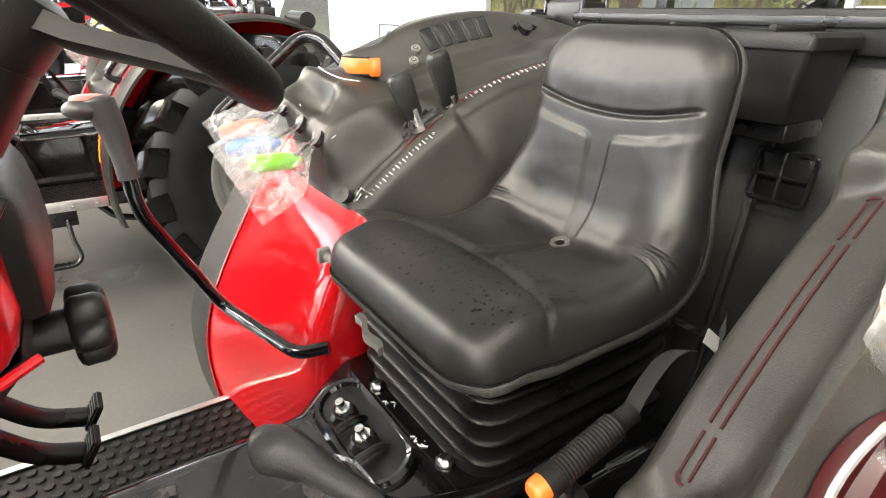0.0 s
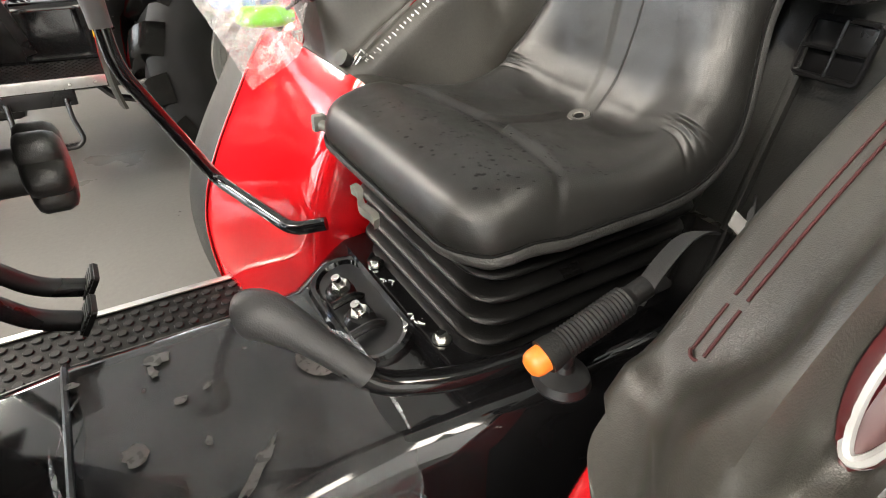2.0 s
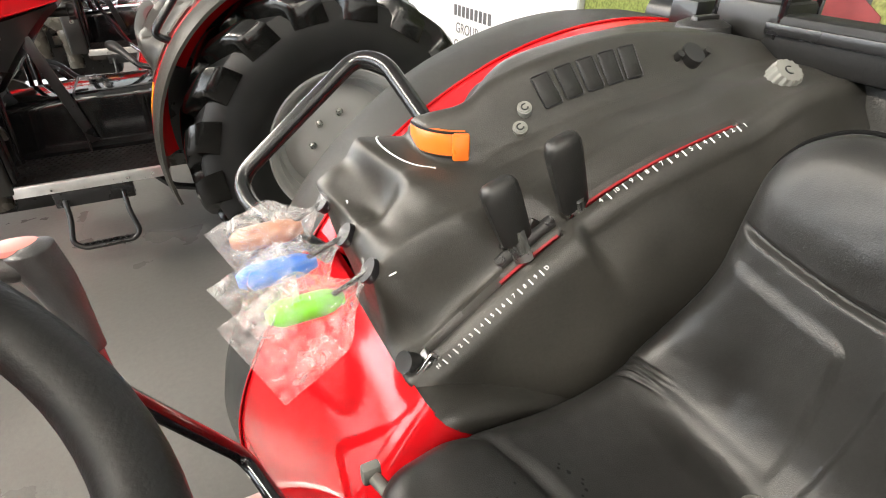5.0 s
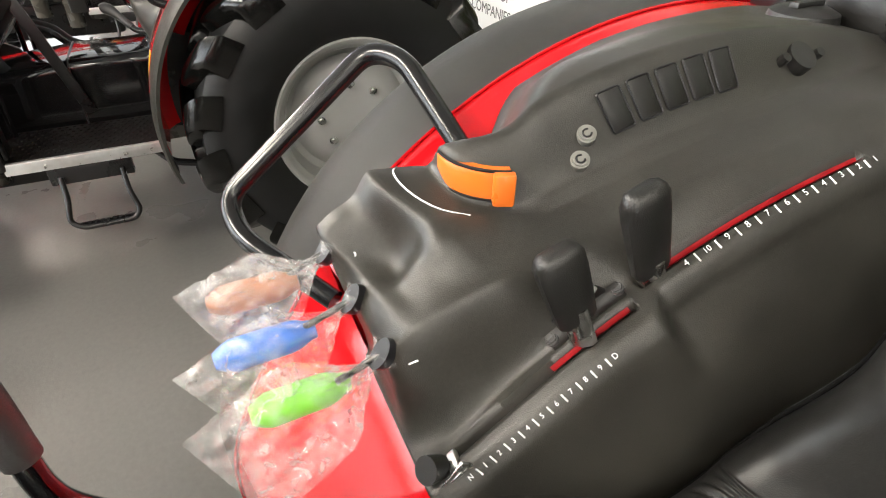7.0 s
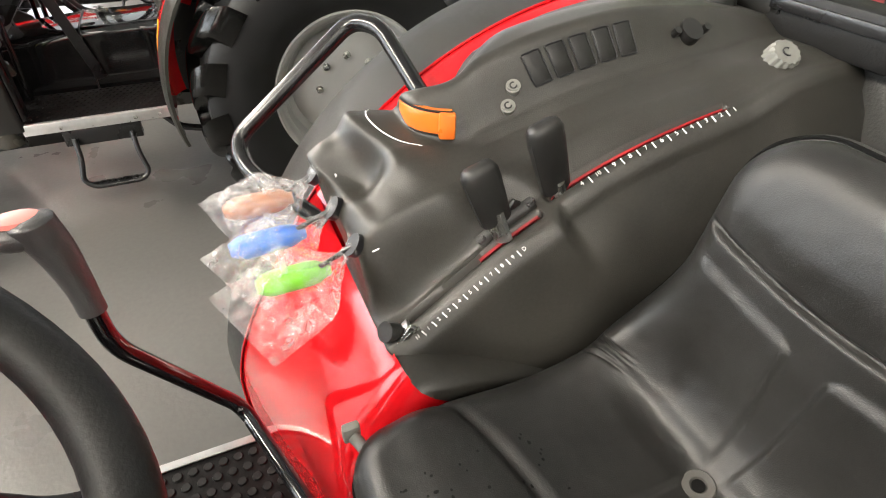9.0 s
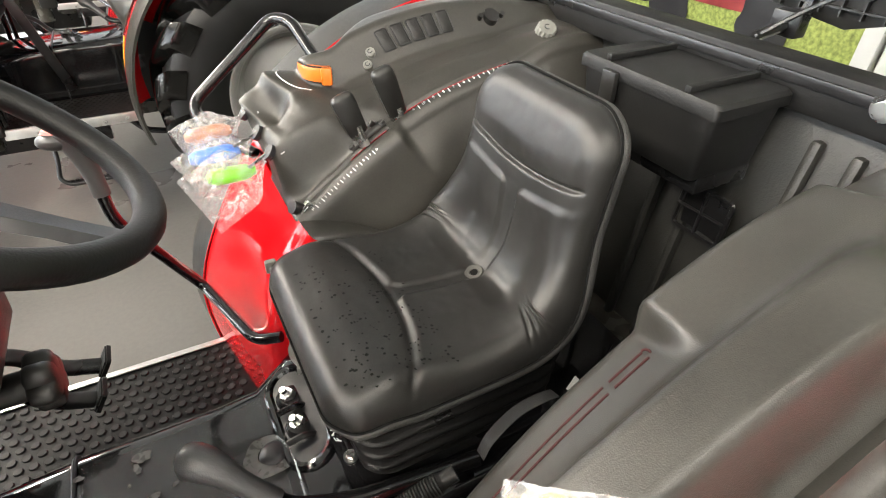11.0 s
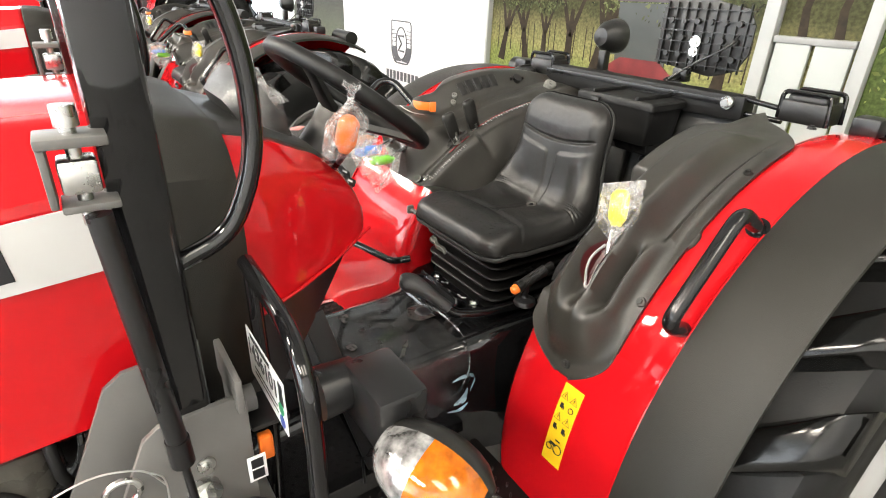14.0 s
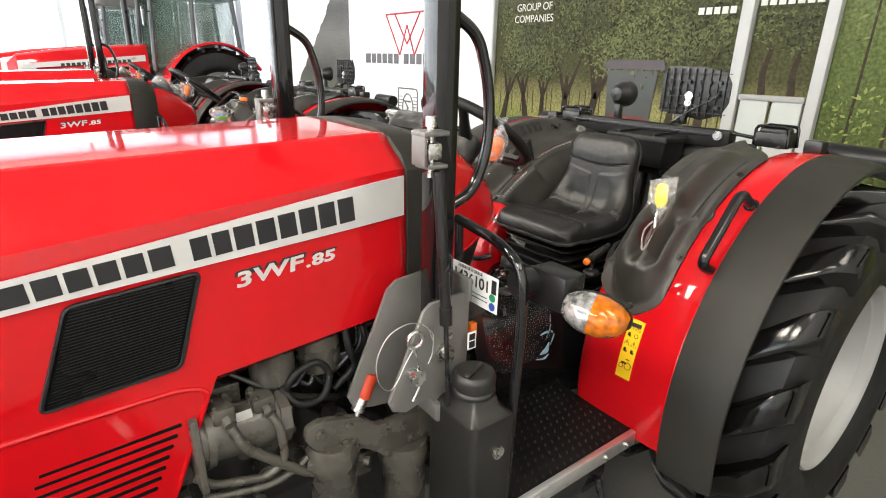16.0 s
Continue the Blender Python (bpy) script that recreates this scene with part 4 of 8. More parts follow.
def lsurf(ph, y):
    """Radius of the left console's skin at phi and y (counted from the middle outwards)."""
    h = lerp_table(LHUMP, ph - 3.6 * ((y - 0.458) / 0.085) ** 2 * smooth01(40, 30, ph))[0]
    rim = lerp_table(LRIM, ph)[0]
    flange = FR + 0.006
    back = smooth01(44, 50, ph)
    # towards the front a step with a long pit lies outside the hump; farther back one even slope
    stepped = 0.40 * smooth01(0.541, 0.525, y) + 0.32 * smooth01(0.506, 0.491, y) + 0.28 * smooth01(0.466, 0.446, y)
    plain = 0.22 * smooth01(0.548, 0.533, y) + 0.78 * smooth01(0.522, 0.488, y)
    blunt = smooth01(36, 31, ph)
    up = (stepped * (1 - back) + plain * back) * (1 - blunt) + smooth01(0.562, 0.512, y) * blunt
    full = min(1, h / 0.06)
    r = flange + h * up
    r -= 0.024 * math.exp(-((y - 0.5105) / 0.0070) ** 2) * full * smooth01(32.5, 36, ph) * (1 - smooth01(43.5, 46.5, ph))
    r += 0.005 * math.exp(-((y - 0.541) / 0.005) ** 2) * full * (1 - blunt)
    r -= 0.009 * math.exp(-((y - 0.528) / 0.006) ** 2) * full * back
    # valley of the lever's slot, open towards the front
    r -= 0.024 * math.exp(-((ph - 38.4) / 5.2) ** 4 - ((y - 0.471) / 0.0130) ** 4) * full
    r += 0.004 * math.exp(-((ph - 38) / 6.0) ** 2) * (math.exp(-((y - 0.490) / 0.005) ** 2) + math.exp(-((y - 0.446) / 0.006) ** 2)) * full
    # flat inner band with a rounded nose
    low = FR + 0.005
    nose = 30.0 + 3.2 * (max(0.0, 0.413 - y) / 0.073) ** 2
    band = rim + (0.744 - rim) * min(1, max(0, (y - 0.342) / 0.070))
    k = smooth01(nose - 0.9, nose + 0.6, ph)
    band = low * (1 - k) + max(band + 0.004 * math.exp(-((ph - nose - 0.6) / 0.6) ** 2), rim) * k
    toe = smooth01(38, 33, ph)
    w = smooth01(0.442 - 0.010 * toe, 0.408 - 0.038 * toe, y)
    return r * (1 - w) + band * w


bm = bmesh.new()
rings = []
LY = [CONS_Y, 0.5665, 0.563, 0.560,  0.556, 0.546, 0.538, 0.533, 0.528, 0.523, 0.518, 0.513, 0.508, 0.503, 0.498, 0.493, 0.488, 0.483, 0.478, 0.473, 0.468, 0.463, 0.458, 0.453, 0.447, 0.440, 0.432, 0.422, 0.412, 0.400, 0.390, 0.380, 0.370, 0.360, 0.350, 0.342]
for i in range(201):
    ph = 21.5 + 79.5 * i / 200
    front = max(0.0, (28.5 - ph) / 7.0)
    outer = CONS_Y - 0.072 * front ** 2 - 0.21 * smooth01(77, 98, ph) + 0.010 * math.exp(-((ph - 51) / 1.6) ** 4)
    inner = 0.342 + 0.115 * front ** 2.2
    ring = [around(ph, FR - 0.003, -outer)]
    for y in LY:
        yy = max(inner, min(y, outer))
        ring.append(around(ph, lsurf(ph, yy), -yy))
    rim = lsurf(ph, inner)
    if ph < 29.6:
        ring += [around(ph, rim - d, -inner) for d in (0.001, 0.002, 0.004, 0.008)]
    else:
        ring += [around(ph, rim - 0.004, -0.334), around(ph, rim - 0.014, -0.327), around(ph, rim - 0.06, -0.323), around(ph, rim - 0.20, -0.318)]
    rings.append(ring)
loft(bm, rings, closed=False)
lcon = part("side_console", bm, DUSTY, tractor, "black moulded plastic console over the left fender", 60)
mod = lcon.modifiers.new("thick", "SOLIDIFY")
mod.thickness, mod.offset = 0.004, -1
def cover_screw(b, q):
    p = Vector(around(q[0], FR + 0.008, q[1]))
    n = (p - Vector((WX, q[1], WZ))).normalized()
    rod(b, p - n * 0.002, p + n * 0.002, 0.0105, 0.0095, 18)
    return hexbolt(b, p + n * 0.001, n, 0.0055, 0.004)


each("cover_screw", ((38.3, -0.556), (67, -0.552), (90, -0.53), (23.4, -0.478)), cover_screw, PLASTIC, lcon)
# long pressed slot outline on the inner slope
bm = bmesh.new()
for y in (0.362, 0.373):
    for a0, a1 in ((35.5, 38.6), (39.2, 53.4), (54.0, 57.5)):
        tube(bm, [around(p, lsurf(p, y) + 0.0006, -y) for p in np.linspace(a0, a1, 12)], 0.0014, 6)
for ph, q in ((35.5, -1), (57.5, 1)):
    tube(bm, [around(ph + q * 0.45 * math.sin(a), lsurf(ph, 0.3675) + 0.0006, -0.3675 - 0.0055 * math.cos(a)) for a in np.linspace(0, math.pi, 8)], 0.0014, 6)
part("slot_line", bm, mat("slot_red", (0.030, 0.001, 0.002), 0.85), lcon, "dark red slot outline")
# the lever slot, its shaded inside a dark red patch, and its pale gasket
SLC, SLP, SLY = 39.8, 4.1, 0.0165
bm = bmesh.new()
loft(bm, [[around(p, lsurf(p, 0.472 - a * SLY * math.sqrt(max(0.02, 1 - ((p - SLC) / SLP) ** 2))) + 0.0035, -0.472 + a * SLY * math.sqrt(max(0.02, 1 - ((p - SLC) / SLP) ** 2))) for a in (-1, -0.5, 0, 0.5, 1)] for p in np.linspace(SLC - SLP, SLC + SLP, 14)], closed=False)
sl = part("lever_slot", bm, mat("slot_shadow", (0.045, 0.002, 0.003), 0.45), lcon, "lever slot, its shaded inside painted dark red")
bm = bmesh.new()
pth = []
for a in np.linspace(-2.4, 1.5, 22):
    p = SLC + SLP * 0.92 * math.cos(a + math.pi)
    yg = 0.472 + SLY * 0.75 * math.sin(a)
    pth.append(around(p, lsurf(p, yg) + 0.0045, -yg))
tube(bm, pth, 0.0036, 8)
part("slot_gasket", bm, RIM, lcon, "pale slot gasket")
bm = bmesh.new()
rod(bm, around(41.5, FR + 0.07, -0.474), (-0.213, -0.452, 1.250), 0.006)
part("remote_lever", bm, STEEL, lcon)

# -- right console --
RRIM = [(37.6, 0.727), (39, 0.722), (41, 0.712), (54, 0.691), (62, 0.682), (81, 0.668), (88, 0.690), (96, 0.70), (104, 0.70)]
# the console's skin along phi: low by the slot, half way up, and at the outer shoulder
RLOW = [(37.6, 0.727), (39, 0.738), (41, 0.764), (43.1, 0.792), (45, 0.797), (47, 0.790), (49, 0.780), (51, 0.768), (53, 0.752), (56, 0.732), (60, 0.716), (66, 0.703), (72, 0.694), (80, 0.684), (86, 0.696), (96, 0.705), (104, 0.705)]
RMID = [(37.6, 0.727), (39, 0.736), (41.5, 0.772), (43.7, 0.808), (45, 0.812), (46.5, 0.800), (48.5, 0.802), (50.4, 0.812), (51.8, 0.800), (54, 0.774), (57, 0.752), (60, 0.740), (64, 0.727), (70, 0.713), (76, 0.702), (84, 0.694), (92, 0.702), (104, 0.706)]
RTOP = [(37.6, 0.727), (39.5, 0.742), (42, 0.788), (44.2, 0.832), (45.0, 0.850), (46.2, 0.848), (48.0, 0.842), (49.8, 0.848), (50.9, 0.834), (52.4, 0.813), (54, 0.796), (57, 0.77), (62, 0.75), (104, 0.71)]
RCREST = [(50, 0.826), (55, 0.824), (57, 0.819), (59, 0.814), (62, 0.806), (66, 0.797), (70, 0.786), (76, 0.771), (80, 0.759), (84, 0.748), (88, 0.739), (94, 0.728), (104, 0.718)]
RIN = 0.250


def bow_phi(y):
    """Where the foot of the round brow stands at y."""
    d = min(0.0579, abs(y - 0.450))
    return math.degrees(math.atan2(1.287 - WZ, WX + 0.072 + math.sqrt(0.058 ** 2 - d * d)))


def rout(ph):
    """The console's outer edge."""
    return 0.492 + 0.112 * smooth01(52, 66, ph) - 0.05 * smooth01(44, 37, ph) - 0.015 * smooth01(70, 86, ph)


def rsurf(ph, y):
    """Radius of the right console's skin at phi and y."""
    rim = lerp_table(RRIM, ph)[0]
    low, mid, top = (lerp_table(tb, ph)[0] for tb in (RLOW, RMID, RTOP))
    if y < 0.345:
        r = rim + (low - rim) * smooth01(0.299, 0.345, y) ** 0.9
    elif y < 0.400:
        r = low + (mid - low) * (y - 0.345) / 0.055
    else:
        r = mid + (top - mid) * smooth01(0.400, 0.468, y)
    crest = lerp_table(RCREST, ph)[0]
    if y > 0.384:
        body = mid + (crest - mid) * smooth01(0.386, 0.437, y)
        b = bow_phi(y)
        r += max(0.0, body - r) * smooth01(b - 0.3, b + 2.0, ph)
    # scoop in the front, with its ridge at the inner corner
    r -= 0.016 * math.exp(-((ph - 46.8) / 2.2) ** 2 - ((y - 0.425) / 0.026) ** 2)
    r += 0.007 * math.exp(-((ph - 48.6) / 3.4) ** 2 - ((y - 0.383) / 0.012) ** 2)
    # the pocket beside the slot's front end
    r -= 0.012 * math.exp(-((ph - 47.5) / 3.0) ** 2 - ((y - 0.312) / 0.012) ** 2)
    # the rim's rounded inner edge
    yin = RIN + 0.022 * smooth01(57.2, 59.2, ph)
    r -= 0.018 * max(0.0, (yin + 0.020 - y) / 0.020) ** 2
    out = rout(ph)
    k = smooth01(out - 0.016 - 0.125 * smooth01(52, 60, ph), out, y)
    r = r * (1 - k) + (FR + 0.004) * k
    if 40.0 < ph < 57.0 or 58.4 < ph < 81:
        ys = 0.2845 + 0.014 * smooth01(57, 58.4, ph)
        r -= 0.011 * math.exp(-((y - ys) / 0.0042) ** 4)
    return r


bm = bmesh.new()
rings = []
RY = [0.254 + 0.0034 * k for k in range(30)] + [0.356 + 0.005 * k for k in range(50)]
for i in range(301):
    ph = 37.7 + 66.3 * i / 300
    yin = RIN + 0.022 * smooth01(57.2, 59.2, ph)
    out = rout(ph)
    rim = rsurf(ph, yin + 0.004) + 0.003
    yl = RIN + 0.022 * smooth01(52, 66, ph)
    ring = [around(ph, 0.36, RIN - 0.058), around(ph, 0.50, RIN - 0.056), around(ph, rim - 0.10, RIN - 0.024), around(ph, rim - 0.045, RIN + (yl - RIN) * 0.4 - 0.009), around(ph, rim - 0.022, yin - 0.004), around(ph, rim - 0.013, yin - 0.001), around(ph, rim - 0.0065, yin + 0.0012)]
    for y in RY:
        yy = min(out, max(y, yin + 0.004 + 0.3 * (y - 0.254) if y < 0.29 else y))
        ring.append(around(ph, rsurf(ph, yy), yy))
    ring.append(around(ph, FR - 0.004, out + 0.001))
    rings.append(ring)
loft(bm, rings, closed=False)
rcon = part("side_console", bm, DUSTY, tractor, "black moulded plastic control console over the right fender", 70)
mod = rcon.modifiers.new("thick", "SOLIDIFY")
mod.thickness, mod.offset = 0.004, -1


# skirt that closes the console's inner foot behind the red panel
bm = bmesh.new()
rows = []
for i in range(25):
    ph = 37.9 + 9 * i / 24
    r = 0.7235 - 0.20 * smooth01(37.0, 47.5, ph)
    rows.append([around(ph, r, 0.262), around(ph, r - 0.001, 0.235), around(ph, r - 0.004, 0.215), around(ph, r - 0.012, 0.203), around(ph, r - 0.030, 0.197), around(ph, r - 0.20, 0.194)])
loft(bm, rows, closed=False)
part("console_skirt", bm, DUSTY, rcon, "", 60)


def rpt(ph, y, lift=0.0):
    """A point on the right console's skin."""
    return Vector(around(ph, rsurf(ph, y) + lift, y))


# lever tracks: red showing through the slots
bm = bmesh.new()
for a0, a1 in ((49.5, 56.6), (58.8, 80.6)):
    ys = 0.2845 if a0 < 55 else 0.2985
    loft(bm, [[Vector(around(p, rsurf(p, ys + d) + 0.0035, ys + d)) for d in (-0.0045, 0.0, 0.0035)] for p in np.linspace(a0, a1, 22)], closed=False)
part("lever_track", bm, mat("dull_red_paint", (0.30, 0.006, 0.010), 0.4, var=0.15, scale=30), rcon, "red slot of the lever track")
for nm, foot, head in (("lift_lever", (-0.072, 0.284, 1.212), (-0.112, 0.303, 1.326)), ("draft_lever", (0.012, 0.298, 1.228), (-0.030, 0.304, 1.352))):
    base = Vector(foot)
    d = (Vector(head) - base).normalized()
    bm = bmesh.new()
    tube(bm, [base, base + d * 0.04], 0.0075, 8, flat=1.6)
    lv = part(nm, bm, STEEL, rcon, "flat steel lever with black paddle grip")
    side_v = Vector((0, 1, 0)).cross(d).normalized()
    rings = []
    w2 = d.cross(side_v).normalized()
    long = 0.82 if nm == "lift_lever" else 1.0
    for k, hw, ht in ((0.026, 0.0165, 0.006), (0.030, 0.0190, 0.0075), (0.06, 0.0210, 0.009), (0.095, 0.0225, 0.0105), (0.110, 0.0222, 0.0105), (0.118, 0.0190, 0.009), (0.121, 0.0125, 0.005)):
        c = base + d * (0.024 + (k - 0.024) * long)
        rings.append([c + side_v * hw * 0.94 * a + w2 * ht * b for a, b in ((-1, -0.5), (-0.7, -1), (0.7, -1), (1, -0.5), (1, 0.5), (0.7, 1), (-0.7, 1), (-1, 0.5))])
    part("paddle", loft(bmesh.new(), rings), PLASTIC, lv, "black paddle grip", 50)
    bm = bmesh.new()
    box(bm, base + d * 0.016 + w2 * 0.008, (0.018, 0.008, 0.014), 0.002)
    part("clip", bm, STEEL, lv)
# screwed plate beside the first lever's slot
bm = bmesh.new()
tube(bm, [rpt(p, 0.3015, 0.004) for p in np.linspace(50.6, 57.2, 9)], 0.0085, 8, flat=0.45)
brk = part("stop_plate", bm, PLASTIC, rcon, "black plate with two screws", 50)
for p in (51.0, 56.9):
    c = rpt(p, 0.3015, 0.005)
    n = (c - Vector((WX, c.y, WZ))).normalized()
    part("plate_screw", tube(rod(bmesh.new(), c, c + n * 0.0045, 0.0062, n=14), [c + n * 0.0048 + Matrix.Rotation(a, 3, n) @ n.orthogonal().normalized() * 0.0045 for a in np.linspace(0, 6, 12)], 0.0009, 4), GRIP, brk)
each("plate_rib", (52.4, 55.6), lambda b, p: box(b, rpt(p, 0.3075, 0.008), (0.012, 0.006, 0.012), 0.0015, rot=(0, 30, 0)), PLASTIC, brk)
# printed scales along the inner rim
for a0, a1, n in ((40.5, 53.5, 21), (62.0, 81.0, 21)):
    for i in range(n):
        ph = a0 + (a1 - a0) * i / (n - 1)
        p = rpt(ph, 0.2555 if a0 < 60 else 0.2825, 0.0014)
        q = rpt(ph, 0.2610 if a0 < 60 else 0.2905, 0.0014)
        if i % 2:
            part("scale_tick", tube(bmesh.new(), [p, q], 0.0009, 4), WHITE, rcon)
for a0, a1, digits in ((40.5, 53.5, ("N", "1", "2", "3", "4", "5", "6", "7", "8", "9", "D")), (62.0, 81.0, ("4", "10", "9", "8", "7", "6", "5", "4", "3", "2", "1"))):
    for i, txt in enumerate(digits):
        ph = a0 + (a1 - a0) * i / 10
        p = rpt(ph, 0.2585 if a0 < 60 else 0.2870, 0.0018)
        n = (p - Vector((WX, p.y, WZ))).normalized()
        t = Vector((n.z, 0, -n.x))
        nn = (n + Vector((0, -0.5, 0))).normalized()
        yy = nn.cross(t)
        m = Matrix.Translation(p) @ Matrix((t, yy, nn)).transposed().to_4x4()
        lettering("scale_digit", txt, (0.0068 if a0 < 60 else 0.0088) if len(txt) == 1 else 0.0078, m, WHITE, rcon, "", 0.0003)
# switch blanks, sockets, dial, cap, knob
for i in range(5):
    ph = 65.4 + 2.45 * i
    c = rpt(ph, 0.4135, 0.0)
    a, b = rpt(ph - 1, 0.4135), rpt(ph + 1, 0.4135)
    u = (b - a).normalized()
    v = (rpt(ph, 0.424) - rpt(ph, 0.403)).normalized()
    n = u.cross(v).normalized()
    n = n if n.z > 0 else -n
    m = Matrix.Translation(c) @ Matrix((u, v, u.cross(v))).transposed().to_4x4()
    sgn = 1 if u.cross(v).z > 0 else -1
    bm = bmesh.new()
    loft(bm, [[m @ Vector((x * g, y * g, sgn * z)) for x, y in rrect(0.0120, 0.0205, 0.003)] for z, g in ((-0.004, 1.0), (0.0012, 1.0), (0.0018, 0.95))])
    sb = part("switch_blank", bm, PLASTIC, rcon, "black switch blank")
    bm = bmesh.new()
    tube(bm, [m @ Vector((x, y, sgn * 0.0015)) for x, y in rrect(0.0127, 0.0212, 0.003)], 0.0010, 5, closed=True)
    part("blank_gap", bm, DARKPRINT, sb)
for ph, y in ((61.1, 0.400), (62.5, 0.409)):
    c = rpt(ph, y)
    n = (Vector((-0.35, -0.55, 0.75))).normalized()
    bm = bmesh.new()
    rod(bm, c - n * 0.004, c + n * 0.006, 0.0092, n=20)
    rod(bm, c + n * 0.005, c + n * 0.008, 0.0070, n=20)
    soc = part("socket_plug", bm, PALE, rcon, "pale grey round plug")
    bm = bmesh.new()
    tube(bm, [c + n * 0.0082 + Matrix.Rotation(a, 3, n) @ n.orthogonal().normalized() * 0.0040 for a in np.linspace(0, 5, 12)], 0.0010, 4)
    part("plug_mark", bm, DARKPRINT, soc)
# round blank with two screws
c = rpt(83.4, 0.411, 0.0)
n = Vector((0.0, -0.62, 0.78)).normalized()
bm = bmesh.new()
rod(bm, c - n * 0.008, c + n * 0.008, 0.0175, 0.0165, 28)
capb = part("round_blank", bm, PLASTIC, rcon, "round black blank with two screws")
each("blank_screw", (-0.026, 0.026), lambda b, d: rod(b, c + Vector((d, 0, 0)) - n * 0.004, c + Vector((d, 0, 0)) + n * 0.009, 0.0055, n=12), PLASTIC, capb)
# pale rotary knob with fluted edge
c = Vector((0.345, 0.316, 1.372))
n = Vector((-0.12, -0.55, 0.83)).normalized()
q = n.to_track_quat("Z", "Y").to_matrix().to_4x4()
bm = bmesh.new()
fl = [(0.0225 + 0.0014 * math.cos(14 * a), a) for a in np.linspace(0, 2 * math.pi, 84, endpoint=False)]
loft(bm, [[Matrix.Translation(c) @ q @ Vector((r * g * math.cos(a), r * g * math.sin(a), z)) for r, a in fl] for z, g in ((-0.022, 0.92), (-0.006, 0.90), (-0.002, 0.80))])
kn = part("rotary_knob", bm, PALE, rcon, "pale grey fluted rotary knob")
bm = bmesh.new()
tube(bm, [Matrix.Translation(c) @ q @ Vector((0.006 * math.cos(a), 0.006 * math.sin(a), -0.0015)) for a in np.linspace(0.9, 5.0, 16)], 0.0010, 5)
part("knob_mark", bm, DARKPRINT, kn)
# low black cap on the crest and the orange slider under the tower's brow
bm = bmesh.new()
spin_profile(bm, [(0.0, 0.016), (0.028, 0.014), (0.040, 0.008), (0.044, -0.01)], (0.385, 0.50, 1.388), "z", 24)
box(bm, (0.385, 0.50, 1.404), (0.05, 0.014, 0.010), 0.003)
part("top_cap", bm, PLASTIC, rcon, "low black cap")
bm = bmesh.new()
rings = []
for i in range(16):
    a = radians(184 - 76 * i / 15)
    u = Vector((math.cos(a), -math.sin(a), 0))
    c = Vector((-0.072, 0.450, 0))
    rings.append([c + u * rr + Vector((0, 0, z)) for rr, z in ((0.050, 1.298), (0.0615, 1.298), (0.0625, 1.301), (0.0625, 1.323), (0.0610, 1.326), (0.050, 1.326))])
loft(bm, rings)
osl = part("orange_slider", bm, ORANGE, rcon, "orange sliding catch")
a = radians(114)
u = Vector((math.cos(a), -math.sin(a), 0))
part("slider_tab", box(bmesh.new(), Vector((-0.072, 0.450, 1.311)) + u * 0.064, (0.012, 0.020, 0.032), 0.003, rot=(0, 0, math.degrees(math.atan2(u.y, u.x)))), ORANGE, osl)
each("slider_edge", (1.2975, 1.3265), lambda b, z: tube(b, [Vector((-0.072, 0.450, z)) + Vector((math.cos(radians(q)), -math.sin(radians(q)), 0)) * 0.0612 for q in np.linspace(184, 108, 14)], 0.0016, 5), DARKPRINT, osl)
bm = bmesh.new()
tube(bm, [rpt(bow_phi(y) - 1.7, y, 0.0006) for y in np.linspace(0.492, 0.398, 14)], [0.0022 - 0.00012 * i for i in range(14)], 6, flat=0.4)
part("slider_print", bm, WHITE, rcon)
# oval lever ports on the tower's front, with numbers; black discs paint their shaded holes
for (x, y, z), txt in (((-0.246, 0.462, 1.240), "3"), ((-0.238, 0.408, 1.219), "2"), ((-0.232, 0.346, 1.205), "1")):
    bm = bmesh.new()
    n = Vector((-0.72, -0.25, 0.64)).normalized()
    q = n.to_track_quat("Z", "Y").to_matrix().to_4x4()
    loft(bm, [[Matrix.Translation((x, y, z)) @ q @ Vector((0.0085 * math.cos(a), 0.015 * math.sin(a), h)) for a in np.linspace(0, 2 * math.pi, 18, endpoint=False)] for h in (-0.006, 0.006)])
    so = part("lever_port", bm, DARKPRINT, rcon, "oval lever port, its shaded hole a black disc")
    m = Matrix.Translation(Vector((x, y, z)) + Vector((0.018, -0.024, 0.006))) @ q @ pose(0, 0, 0, 0, 0, 140)
    lettering("port_number", txt, 0.014, m, WHITE, so, "", 0.0004)
# clamp knob at the console's foot
bm = bmesh.new()
rod(bm, (-0.206, 0.283, 1.112), (-0.223, 0.2784, 1.1238), 0.0105, 0.0125, n=18)
cb = part("foot_knob", bm, PLASTIC, rcon, "round black clamp knob on a zinc clip")
bm = bmesh.new()
box(bm, (-0.204, 0.276, 1.112), (0.006, 0.026, 0.034), 0.002, rot=(0, 38, -10))
box(bm, (-0.196, 0.266, 1.118), (0.022, 0.004, 0.030), 0.0015, rot=(0, 38, 0))
part("foot_clip", bm, STEEL, cb)

